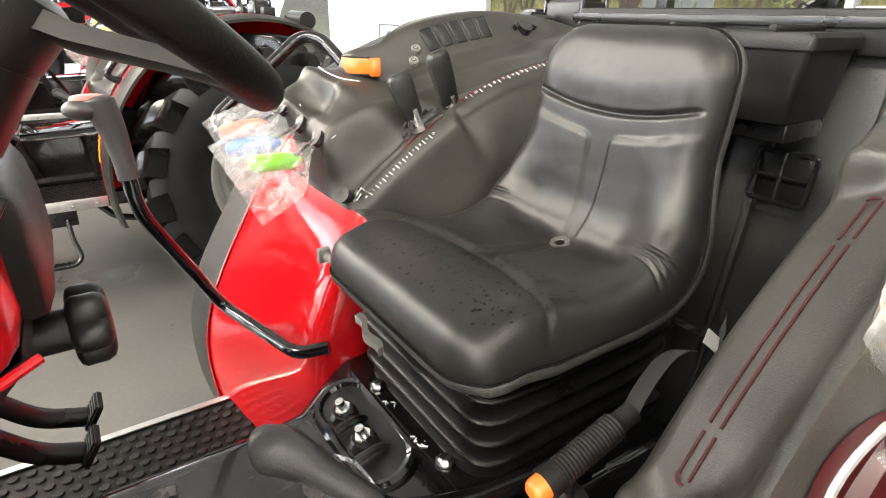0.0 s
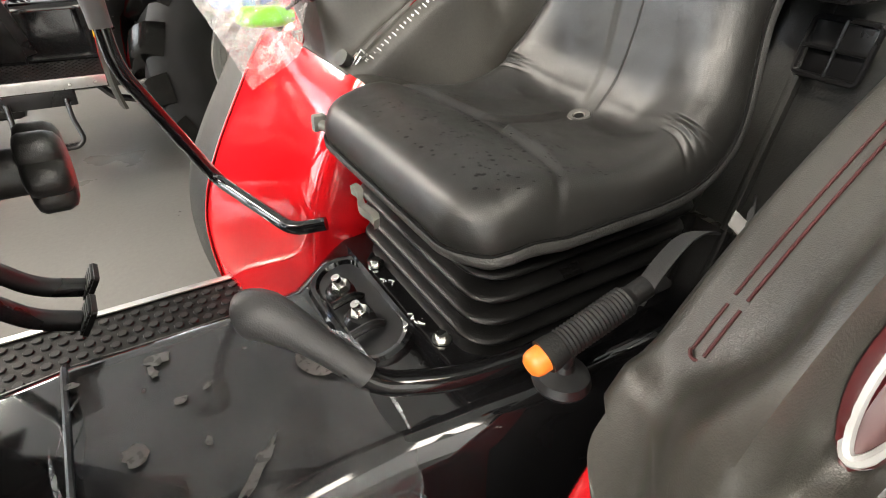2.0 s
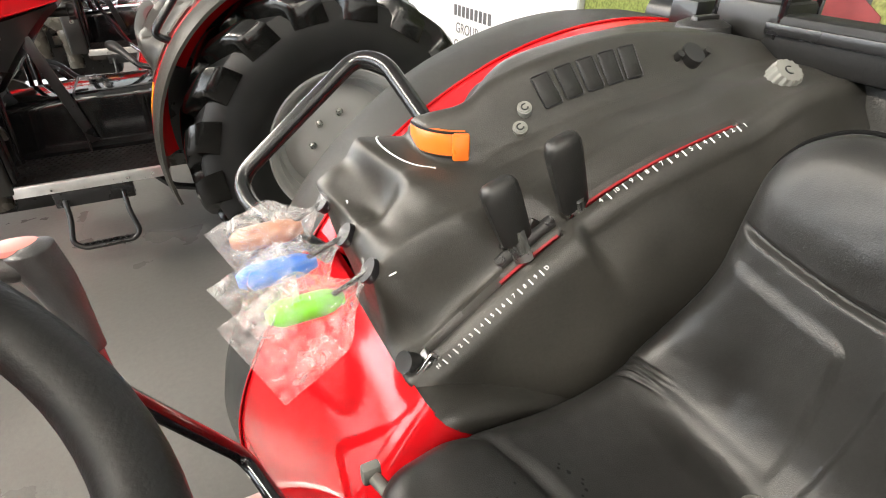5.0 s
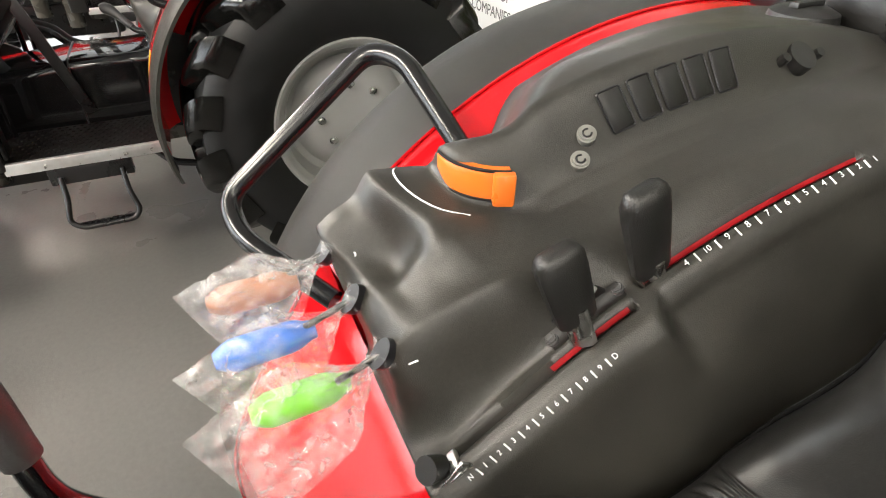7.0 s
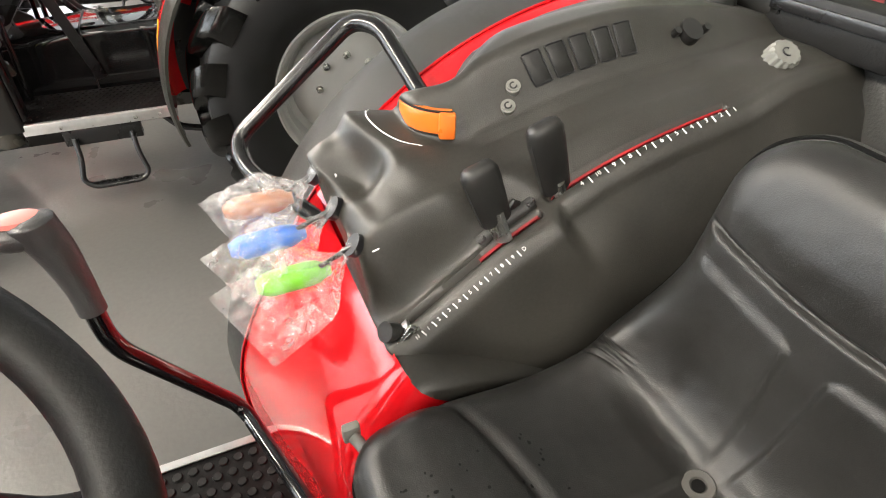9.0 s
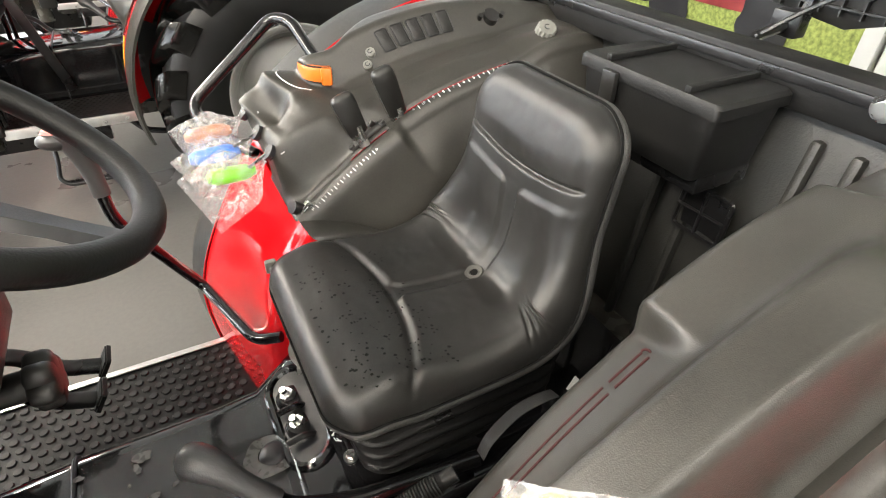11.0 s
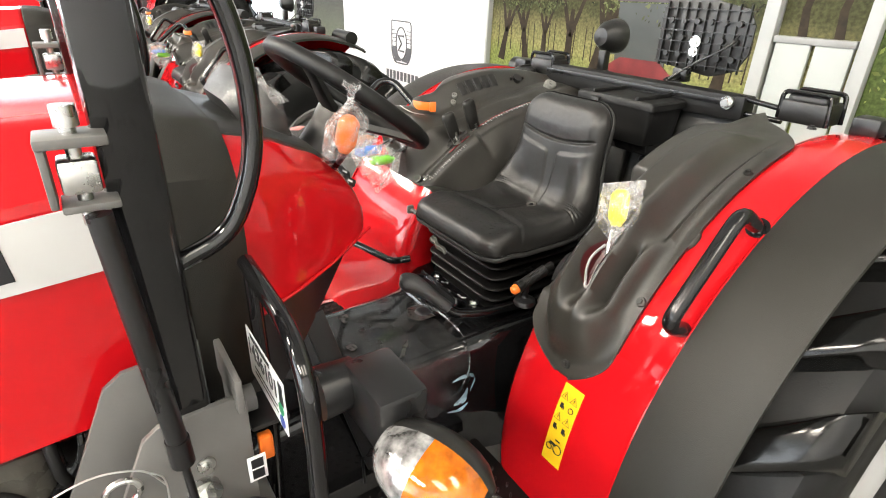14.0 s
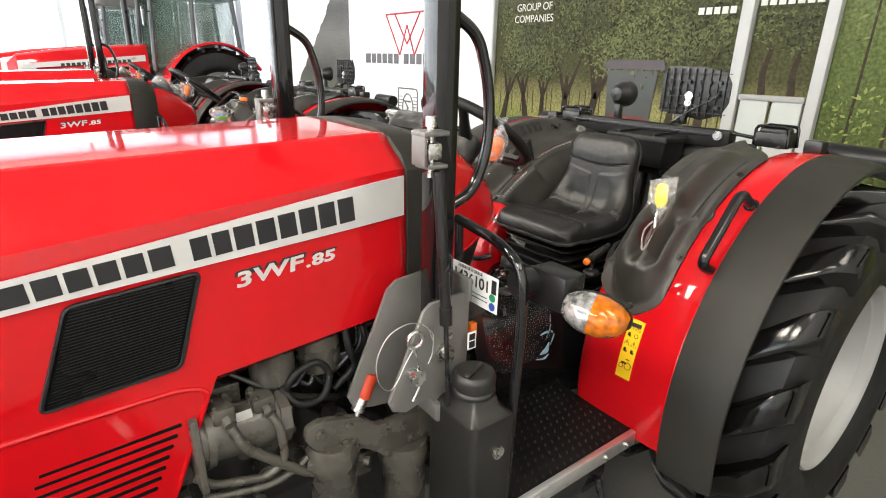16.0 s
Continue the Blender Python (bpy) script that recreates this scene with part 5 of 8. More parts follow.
# -- rear wheels --
def rear_wheel(s):
    yc = s * 0.735
    hw = 0.185
    R = 0.655
    prof = [(0.300, -hw + 0.040), (0.325, -hw + 0.012), (0.42, -hw - 0.014), (0.52, -hw - 0.006), (0.575, -hw + 0.010), (0.598, -hw + 0.03), (0.605, -0.08), (0.608, 0.0), (0.605, 0.08), (0.598, hw - 0.03), (0.575, hw - 0.010), (0.52, hw + 0.006), (0.42, hw + 0.014), (0.325, hw - 0.012), (0.300, hw - 0.040)]
    prof = [(r if r > 0.4 else r * 1.11, h) for r, h in prof]
    bm = bmesh.new()
    spin_profile(bm, prof + [(0.316, 0.0)] + prof[:1], (WX, yc, WZ), "y", 72)
    w = part("rear_wheel", bm, RUBBER, tractor, "rear tractor tyre with deep black lugs on a silver rim", 34)
    for side_s in (-1, 1):
        bm = bmesh.new()
        rings = []
        for k in range(9):
            u = k / 8
            y = side_s * (0.006 + (hw + 0.004) * u)
            a = 15 * u ** 1.15
            top = R + 0.003 - 0.004 * u - 0.036 * max(0, u - 0.80) / 0.20
            low = 0.585 if u < 0.85 else 0.535
            wb, wt = 5.2 + 1.8 * u, 3.2 + 1.7 * u
            half = [(wb, low), (wb - 0.35, low + 0.018), (wt + 0.75, top - 0.022), (wt + 0.45, top - 0.009), (wt, top - 0.002), (wt * 0.5, top)]
            rings.append([around(a + d, r, yc + y) for d, r in [(-d, r) for d, r in half] + half[::-1]])
        loft(bm, rings)
        # shoulder that runs down the sidewall
        loft(bm, [[around(15 + d, r, yc + side_s * yy) for d, r in ((-3.4, r0), (3.4, r0), (3.2, r0 - 0.004), (-3.2, r0 - 0.004))] for r0, yy in ((0.625, hw + 0.006), (0.60, hw + 0.008), (0.555, hw + 0.004))])
        lug = part("lug", bm, TYRE, w, "", 62)
        hub = Matrix.Translation((WX, yc, WZ))
        for i in range(1, 17):
            twin("lug", lug, hub @ Matrix.Rotation(radians(360 / 17 * i + (10.6 if side_s > 0 else 0)), 4, "Y") @ hub.inverted(), w)
    bm = bmesh.new()
    o = s
    prof = [(0.310, -0.155), (0.303, -0.145), (0.288, -0.13), (0.280, -0.09), (0.272, 0.0), (0.280, 0.09), (0.288, 0.13), (0.303, 0.145), (0.310, 0.155), (0.304, 0.162), (0.294, 0.156), (0.286, 0.146), (0.280, 0.128), (0.270, 0.120), (0.266, 0.09), (0.254, 0.07), (0.25, 0.04), (0.225, 0.02), (0.19, 0.05), (0.15, 0.065), (0.10, 0.06), (0.0, 0.06)]
    spin_profile(bm, [(r * 1.11, h * o) for r, h in prof], (WX, yc, WZ), "y", 56)
    rim = part("rim", bm, RIM, w, "silver painted wheel rim", 35)
    each("wheel_nut", range(8), lambda b, i: hexbolt(b, Vector(around(45 * i, 0.135, yc + s * 0.066)), (0, s, 0), 0.011, 0.012), STEEL, rim)
    w.matrix_basis = pose(0.03, 0, -0.012)
    return w


rear_wheel(-1)
rear_wheel(1)
for s in (-1, 1):
    c = (-1.95, s * 0.66, 0.46)
    bm = bmesh.new()
    prof = [(0.26, -0.10), (0.32, -0.13), (0.40, -0.135), (0.43, -0.11), (0.44, 0.0), (0.43, 0.11), (0.40, 0.135), (0.32, 0.13), (0.26, 0.10)]
    spin_profile(bm, prof + [(0.25, 0)] + prof[:1], c, "y", 48)
    for i in range(36):
        a0 = 10 * i
        o = 1 if i % 2 else -1
        loft(bm, [[(c[0] - r * math.cos(radians(a0 + 14 * u + d)), c[1] + o * (0.004 + 0.13 * u), c[2] + r * math.sin(radians(a0 + 14 * u + d))) for d, r in ((-3.4, 0.425), (-2, 0.458 - 0.02 * u * u), (2, 0.458 - 0.02 * u * u), (3.4, 0.425))] for u in (0, 0.35, 0.7, 1.0)])
    fw = part("front_wheel", bm, TYRE, tractor, "front tractor tyre with deep black lugs", 34)
    bm = bmesh.new()
    spin_profile(bm, [(0.262, -0.10 * s), (0.24, -0.06 * s), (0.24, 0.06 * s), (0.262, 0.10 * s), (0.235, 0.08 * s), (0.22, 0.02 * s), (0.12, 0.04 * s), (0.0, 0.05 * s)], c, "y", 40)
    part("rim", bm, RIM, fw, "silver painted wheel rim")
bm = bmesh.new()
rod(bm, (-1.95, -0.6, 0.44), (-1.95, 0.6, 0.44), 0.06)
box(bm, (-1.95, 0, 0.50), (0.24, 0.30, 0.22), 0.02)
part("front_axle", bm, ENGINE, tractor)
bm = bmesh.new()
rod(bm, (WX, -0.66, WZ), (WX, 0.66, WZ), 0.09, n=20)
box(bm, (0.20, 0, 0.62), (0.75, 0.42, 0.42), 0.04)
box(bm, (-0.55, 0, 0.55), (0.9, 0.36, 0.30), 0.04)
part("transmission", bm, ENGINE, tractor, "grey cast transmission housing")

# -- engine, seen under the bonnet --
bm = bmesh.new()
box(bm, (-1.50, 0, 0.78), (1.05, 0.40, 0.46), 0.03)
box(bm, (-1.45, 0, 1.10), (0.85, 0.34, 0.26), 0.03)
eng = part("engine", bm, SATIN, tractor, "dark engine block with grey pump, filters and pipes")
bm = bmesh.new()
box(bm, (-1.35, 0, 0.44), (1.20, 0.34, 0.30), 0.04)
part("oil_sump", bm, SATIN, eng)
for s in (-1, 1):
    for x, zf in ((-1.358, 1.003), (-1.245, 0.998)):
        bm = bmesh.new()
        spin_profile(bm, [(0.0, -0.078), (0.020, -0.078), (0.022, -0.062), (0.038, -0.060), (0.048, -0.052), (0.051, -0.03), (0.051, 0.10), (0.055, 0.105), (0.055, 0.125), (0.0, 0.125)], (x, s * 0.250, zf), "z", 32)
        part("filter", bm, ENGINE, eng, "grey cylindrical fuel filter")
    # injection pump: barrel, flange, end cover and two port blocks
    bm = bmesh.new()
    rod(bm, (-1.54, s * 0.285, 0.880), (-1.355, s * 0.285, 0.872), 0.056, n=28)
    rod(bm, (-1.53, s * 0.285, 0.880), (-1.515, s * 0.285, 0.879), 0.066, n=28)
    rod(bm, (-1.375, s * 0.285, 0.873), (-1.352, s * 0.285, 0.872), 0.063, n=8)
    pump = part("fuel_pump", bm, ENGINE, eng, "grey fuel pump with unions")
    bm = bmesh.new()
    prism(bm, [(-0.285 - 0.075, 0.80), (-0.285 - 0.045, 0.955), (-0.285 + 0.05, 0.96), (-0.285 + 0.07, 0.80)] if s < 0 else [(0.285 + 0.075, 0.80), (0.285 + 0.045, 0.955), (0.285 - 0.05, 0.96), (0.285 - 0.07, 0.80)], "x", -1.556, -1.540, 0.003)
    part("pump_flange", bm, ENGINE, pump)
    for x, z in ((-1.487, 0.935), (-1.403, 0.930)):
        bm = bmesh.new()
        box(bm, (x, s * 0.290, z), (0.048, 0.062, 0.040), 0.006)
        blk = part("port_block", bm, ENGINE, pump)
        each("block_bolt", ((x - 0.014, s * 0.272), (x + 0.014, s * 0.272), (x - 0.014, s * 0.308)), lambda b, q: hexbolt(b, (q[0], q[1], z + 0.019), (0, 0, 1), 0.006, 0.005), ENGINE, blk)
        part("union_nut", rod(bmesh.new(), (x + 0.004, s * 0.320, z - 0.004), (x + 0.006, s * 0.338, z - 0.012), 0.014, n=6), ENGINE, blk)
    part("type_plate", box(bmesh.new(), (-1.448, s * 0.318, 0.924), (0.034, 0.002, 0.018), rot=(s * 35, 0, 0)), RIM, pump, "small pale type plate")
    each("cover_bolt", [(0.050 * math.cos(a), 0.050 * math.sin(a)) for a in np.linspace(0.3, 6.6, 6, endpoint=False)], lambda b, q: hexbolt(b, (-1.352, s * 0.285 + q[0], 0.872 + q[1]), (1, 0, 0), 0.006, 0.005), ENGINE, pump)
    for pts, r in (([(-1.482, s * 0.338, 0.922), (-1.470, s * 0.352, 0.888), (-1.452, s * 0.352, 0.858), (-1.335, s * 0.350, 0.742), (-1.30, s * 0.350, 0.722), (-1.235, s * 0.350, 0.728)], 0.0115),
                   ([(-1.398, s * 0.338, 0.917), (-1.384, s * 0.350, 0.890), (-1.378, s * 0.352, 0.80), (-1.42, s * 0.350, 0.772), (-1.53, s * 0.345, 0.802), (-1.56, s * 0.335, 0.83)], 0.0095),
                   ([(-1.55, s * 0.330, 0.765), (-1.42, s * 0.345, 0.742), (-1.35, s * 0.345, 0.755), (-1.28, s * 0.335, 0.80)], 0.0085)):
        part("pipe", tube(bmesh.new(), fillet(pts, 0.03), r, 12), ENGINE, eng, "bent grey steel pipe", 60)
    part("union_nut", rod(bmesh.new(), (-1.245, s * 0.350, 0.727), (-1.205, s * 0.350, 0.735), 0.020, n=6), ENGINE, eng)
    for k, pts in enumerate(([(-1.36, s * 0.27, 0.955), (-1.33, s * 0.315, 0.905), (-1.27, s * 0.318, 0.90), (-1.245, s * 0.305, 0.95), (-1.275, s * 0.30, 0.985), (-1.33, s * 0.30, 0.965), (-1.335, s * 0.29, 0.915), (-1.22, s * 0.29, 0.865)], [(-1.20, s * 0.29, 1.09), (-1.195, s * 0.315, 1.0), (-1.18, s * 0.31, 0.95), (-1.23, s * 0.30, 0.90)])):
        part("hose", tube(bmesh.new(), spline(pts, 8), 0.0085, 10), RUBBER, eng, "black rubber hose", 60)
    bm = bmesh.new()
    for k in range(4):
        tube(bm, spline([(-1.45 + 0.05 * k, s * 0.25, 0.99), (-1.37 + 0.04 * k, s * 0.285, 0.945 - 0.01 * k), (-1.30 + 0.02 * k, s * 0.27, 0.96), (-1.24 + 0.02 * k, s * 0.28, 0.93 + 0.015 * k), (-1.17 + 0.012 * k, s * 0.30, 1.0), (-1.16, s * 0.27, 1.08)]), 0.006, 8)
    part("wire_loom", bm, SATIN, eng)
    bm = bmesh.new()
    rod(bm, (-1.160, s * 0.36, 0.945), (-1.184, s * 0.36, 0.889), 0.0155, n=18)
    cc = part("orange_sleeve", bm, mat("red_orange_sleeve", (0.40, 0.035, 0.008), 0.4, var=0.1), eng, "red-orange sleeve on a cable end")
    bm = bmesh.new()
    rod(bm, (-1.185, s * 0.36, 0.890), (-1.200, s * 0.362, 0.866), 0.0135, n=14)
    rod(bm, (-1.199, s * 0.362, 0.868), (-1.202, s * 0.362, 0.862), 0.0165, n=14)
    rod(bm, (-1.200, s * 0.362, 0.865), (-1.214, s * 0.366, 0.822), 0.0062, n=10)
    part("cable_end", bm, STEEL, cc)
    # cast bracket: lobed plate over two round barrels
    bm = bmesh.new()
    outline = [(-1.340, 0.842), (-1.332, 0.868), (-1.300, 0.878), (-1.199, 0.848), (-1.157, 0.806), (-1.122, 0.803), (-0.984, 0.796), (-0.930, 0.764), (-0.921, 0.712), (-1.010, 0.705), (-1.097, 0.700), (-1.135, 0.702), (-1.158, 0.730), (-1.201, 0.762), (-1.253, 0.775), (-1.315, 0.806)]
    prism(bm, [(x, z) for x, _, z in fillet([(x, 0, z) for x, z in outline + outline[:2]], 0.012, 3)[2:-2]], "y", s * 0.352, s * 0.376, 0.003)
    brk2 = part("axle_bracket", bm, ENGINE, eng, "grey cast bracket with bolts", 30)
    each("bracket_bolt", ((-1.305, 0.848), (-1.232, 0.838), (-1.245, 0.800), (-1.135, 0.782), (-1.085, 0.778), (-1.060, 0.728), (-0.965, 0.760)), lambda b, q: hexbolt(b, (q[0], s * 0.376, q[1]), (0, s, 0), 0.010, 0.007), ENGINE, brk2)
    for x, z0, r in ((-1.262, 0.800, 0.055), (-1.062, 0.712, 0.058)):
        bm = bmesh.new()
        spin_profile(bm, [(0.0, 0.0), (r * 1.05, 0.0), (r * 1.16, -0.02), (r * 1.16, -0.055), (r, -0.070), (r, -0.30), (0.0, -0.30)], (x, s * 0.345, z0), "z", 28)
        part("barrel", bm, ENGINE, brk2, "", 40)
    each("elbow_union", ((-1.225, 0.725), (-1.325, 0.760)), lambda b, q: rod(rod(b, (q[0], s * 0.35, q[1]), (q[0] + 0.028, s * 0.372, q[1] - 0.004), 0.017, n=6), (q[0] + 0.028, s * 0.372, q[1] - 0.004), (q[0] + 0.040, s * 0.380, q[1] - 0.006), 0.012, n=12), ENGINE, brk2)
    # lower castings that fill the bay
    rnd = random.Random(11)
    for k in range(22):
        x, z = rnd.uniform(-1.66, -1.06), rnd.uniform(0.62, 0.98)
        bm = bmesh.new()
        if rnd.random() < 0.5:
            box(bm, (x, s * rnd.uniform(0.20, 0.26), z), (rnd.uniform(0.03, 0.10), 0.05, rnd.uniform(0.02, 0.07)), 0.004)
        else:
            rod(bm, (x, s * 0.20, z), (x, s * rnd.uniform(0.24, 0.28), z), rnd.uniform(0.010, 0.028), n=12)
        part("engine_fitting", bm, ENGINE, eng)

# reservoir with screw cap on the left, by the step
bm = bmesh.new()
loft(bm, [[(-0.985 + x * g, -0.520 + y * g, z) for x, y in rrect(0.062, 0.088, 0.016)] for z, g in ((0.56, 0.97), (0.57, 1.0), (0.872, 1.0), (0.884, 0.97), (0.900, 0.66), (0.925, 0.56))])
res = part("fluid_tank", bm, PLASTIC, tractor, "black plastic fluid tank with screw cap")
bm = bmesh.new()
spin_profile(bm, [(0.040, -0.012), (0.050, -0.010), (0.052, -0.004), (0.050, 0.002), (0.046, 0.004), (0.046, 0.008), (0.050, 0.010), (0.051, 0.030), (0.048, 0.040), (0.042, 0.044), (0.036, 0.041), (0.0, 0.041)], (-0.985, -0.525, 0.934), "z", 40)
box(bm, (-0.985, -0.525, 0.977), (0.076, 0.013, 0.010), 0.004, rot=(0, 0, 20))
part("tank_cap", bm, PLASTIC, res, "smooth black screw cap with a grip bar", 50)
bm = bmesh.new()
rod(bm, (-0.975, -0.606, 0.80), (-0.975, -0.613, 0.80), 0.016, n=20)
part("tank_bolt", bm, STEEL, res)

# -- tunnel and seat base --
bm = bmesh.new()
rings = []
for x, yl, yr, z, r in ((-0.99, -0.19, 0.17, 0.79, 0.04), (-0.68, -0.19, 0.168, 0.823, 0.036), (-0.662, -0.19, 0.168, 0.826, 0.036), (-0.55, -0.19, 0.165, 0.829, 0.038), (-0.44, -0.188, 0.165, 0.832, 0.040), (-0.37, -0.19, 0.170, 0.836, 0.042), (-0.32, -0.205, 0.20, 0.848, 0.042), (-0.27, -0.22, 0.225, 0.864, 0.040), (-0.22, -0.23, 0.235, 0.868, 0.04), (-0.0, -0.24, 0.24, 0.87, 0.04), (0.30, -0.24, 0.24, 0.87, 0.04)):
    ring = [(x, yl - 0.03, 0.50)]
    for i in range(6):
        a = radians(90 * i / 5)
        ring.append((x, yl + r - r * math.cos(a), z - r + r * math.sin(a)))
    for i in range(6):
        a = radians(90 - 90 * i / 5)
        ring.append((x, yr - r + r * math.cos(a), z - r + r * math.sin(a)))
    ring.append((x, yr + 0.03, 0.50))
    rings.append(ring)
loft(bm, rings)
tun = part("floor_tunnel", bm, GLOSS, tractor, "glossy black floor tunnel", 30)
bm = bmesh.new()
tube(bm, fillet([(-0.67, 0.195, 0.56), (-0.67, 0.168, 0.826), (-0.67, -0.190, 0.826), (-0.67, -0.215, 0.56)], 0.04), 0.004, 6)
part("tunnel_seam", bm, SATIN, tun)
# recessed valve well in front of the seat
bm = bmesh.new()
tube(bm, [Vector((-0.315 + x * 0.9, 0.045 + y, 0.852 + x * 0.35)) for x, y in rrect(0.042, 0.105, 0.04, 6)], 0.009, 8, closed=True)
well = part("valve_well", bm, GLOSS, tun)
bm = bmesh.new()
loft(bm, [[Vector((-0.315 + x * 0.9 * g - 0.002, 0.045 + y * g, 0.854 + x * 0.35 * g)) for x, y in rrect(0.040, 0.10, 0.038, 6)] for g in (1.0, 0.5)])
part("well_floor", bm, DARKPRINT, well)
wn_ = Vector((-0.36, 0, 0.93)).normalized()
for y in (0.088, 0.022):
    c = Vector((-0.318, y, 0.848))
    v = part("valve", spin_profile(bmesh.new(), [(0.026, -0.02), (0.027, 0.004), (0.022, 0.010), (0.010, 0.011), (0.0, 0.011)], c, "z", 24), SATIN, well, "black valve with zinc nut")
    part("valve_nut", rod(rod(bmesh.new(), c + wn_ * 0.008, c + wn_ * 0.020, 0.0135, 0.0125, n=6), c + wn_ * 0.018, c + wn_ * 0.034, 0.0065, n=12), STEEL, v, "zinc hexagon nut")
    part("valve_pipe", tube(bmesh.new(), fillet([c + Vector((0.02, -0.03, 0.004)), c + Vector((0.002, -0.032, 0.018)), c + Vector((-0.03, -0.028, 0.006))], 0.012), 0.006, 8), SATIN, v)

# -- seat --
SEATP = [(-0.318, 1.100), (-0.292, 1.108), (-0.262, 1.113), (-0.225, 1.115), (-0.170, 1.107), (-0.110, 1.095), (-0.055, 1.088), (-0.010, 1.090), (0.025, 1.106), (0.046, 1.140), (0.055, 1.185), (0.060, 1.235), (0.066, 1.290), (0.074, 1.335), (0.085, 1.375), (0.094, 1.401)]
cpts = spline([(x, 0, z) for x, z in SEATP], 24)
cs = [0.0]
for a, b in zip(cpts, cpts[1:]):
    cs.append(cs[-1] + (b - a).length)
S_END = cs[-1]


CXS, CZS = [p.x for p in cpts], [p.z for p in cpts]


@functools.lru_cache(maxsize=None)
def seat_at(s):
    """Point and outward normal of the plain seat profile at the length s."""
    (x, x0, x1), (z, z0, z1) = (np.interp((s, max(0, s - 0.004), min(S_END, s + 0.004)), cs, v) for v in (CXS, CZS))
    d = Vector((x1 - x0, 0, z1 - z0)).normalized()
    return Vector((x, 0, z)), Vector((-d.z, 0, d.x))


S_BOLT = next(s for p, s in zip(cpts, cs) if p.x > 0.004)
S_CREASE = next(s for p, s in zip(cpts, cs) if p.z > 1.276 and p.x > 0)
S_SEAM = next(s for p, s in zip(cpts, cs) if p.x > -0.152)
R_FRONT, R_TOP, R_ROLL = 0.055, 0.068, 0.042


def groove(d, w, depth):
    return -depth * math.exp(-(d / w) ** 2)


def seat_relief(s, y):
    """Height of the padding above the plain profile."""
    h = 0.0
    ay = abs(y)
    # side bolsters, highest where cushion and back meet
    k = math.exp(-((s - S_BOLT - 0.035) / 0.095) ** 2)
    edge = smooth01(0.07, 0.170, ay)
    h += (0.004 + 0.034 * k) * edge * smooth01(0.03, 0.12, s)
    # curved groove under the head roll
    sc = S_CREASE + 0.024 * (ay / 0.15) ** 2
    h += groove(s - sc, 0.0036, 0.0085) * (1 - smooth01(0.128, 0.146, ay))
    if s > sc:
        h += 0.004 * smooth01(0, 0.045, s - sc) * (1 - smooth01(S_END - 0.10, S_END - 0.02, s))
    # two raised panels on the back with a channel between
    lid = S_CREASE - 0.026 + 0.026 * (ay / 0.15) ** 2
    wch = 0.0085 + 0.0065 * smooth01(S_BOLT, lid, s) + 0.014 * smooth01(lid - 0.020, lid, s) ** 2
    back = smooth01(S_BOLT + 0.004, S_BOLT + 0.030, s) * (1 - smooth01(lid - 0.016, lid, s)) * smooth01(wch, wch + 0.0085, ay) * (1 - 0.5 * smooth01(0.10, 0.145, ay))
    h += 0.0048 * back
    # cushion: the cross seam that bends back in the middle, panels behind it and a channel to the bolt
    ss = S_SEAM - 0.042 * (ay / 0.172) ** 2
    h += groove(s - ss, 0.006, 0.0030) + 0.004 * (1 - smooth01(ss - 0.035, ss, s)) * smooth01(0.04, 0.10, s)
    if s < S_BOLT + 0.03:
        wcu = 0.0080 + 0.012 * smooth01(ss + 0.030, ss, s) ** 2
        cush = smooth01(ss, ss + 0.014, s) * (1 - smooth01(S_BOLT - 0.035, S_BOLT + 0.004, s)) * smooth01(wcu, wcu + 0.0075, ay) * (1 - 0.7 * smooth01(0.09, 0.15, ay))
        h += 0.0066 * cush
    # dimple of the bolt
    h += groove(math.hypot(s - S_BOLT, y), 0.019, 0.007)
    # short sharp creases in the corners
    for q in (-1, 1):
        dy = y - q * 0.160
        for j in range(4):
            dd = (s - S_BOLT - 0.012 + 0.0130 * (j - 1.5)) + (0.24 + 0.08 * j) * dy * q
            h += groove(dd, 0.0030, 0.0065) * math.exp(-(dy / (0.019 + 0.004 * (j % 2))) ** 2)
    # slack in the cover
    h += 0.0011 * noise.noise(Vector((s * 16, y * 16, 3.0))) + 0.0004 * noise.noise(Vector((s * 60, y * 60, 8.0)))
    return h


def seat_width(s):
    return 0.186 + 0.004 * smooth01(0.0, 0.15, s) - 0.034 * smooth01(S_BOLT + 0.02, S_CREASE - 0.02, s) - 0.004 * smooth01(S_CREASE, S_END, s)


def seat_half(s):
    """Half the width of the padding, with round corners in front and on top."""
    w = seat_width(s)
    for rc, d in ((R_FRONT, s), (R_TOP, S_END - s)):
        if d < rc:
            w -= rc - math.sqrt(max(0.0, rc * rc - (rc - d) ** 2))
    return w


def seat_rim(s, y):
    """Distance from the padding's outline."""
    dy = seat_width(s) - abs(y)
    best = min(dy, s, S_END - s)
    for rc, d in ((R_FRONT, s), (R_TOP, S_END - s)):
        if d < rc and dy < rc:
            best = min(best, rc - math.hypot(rc - d, rc - dy))
    return max(0.0, best)


def seat_edge(s):
    """How far the padding's edge lies behind the plain profile."""
    p, n = seat_at(s)
    level = max(0.020, min(0.050, (p.z - 1.060) / max(0.5, n.z)))
    k = smooth01(S_BOLT - 0.07, S_BOLT + 0.03, s)
    return level * (1 - k) + k * (0.019 + 0.015 * smooth01(S_BOLT + 0.06, S_CREASE, s))


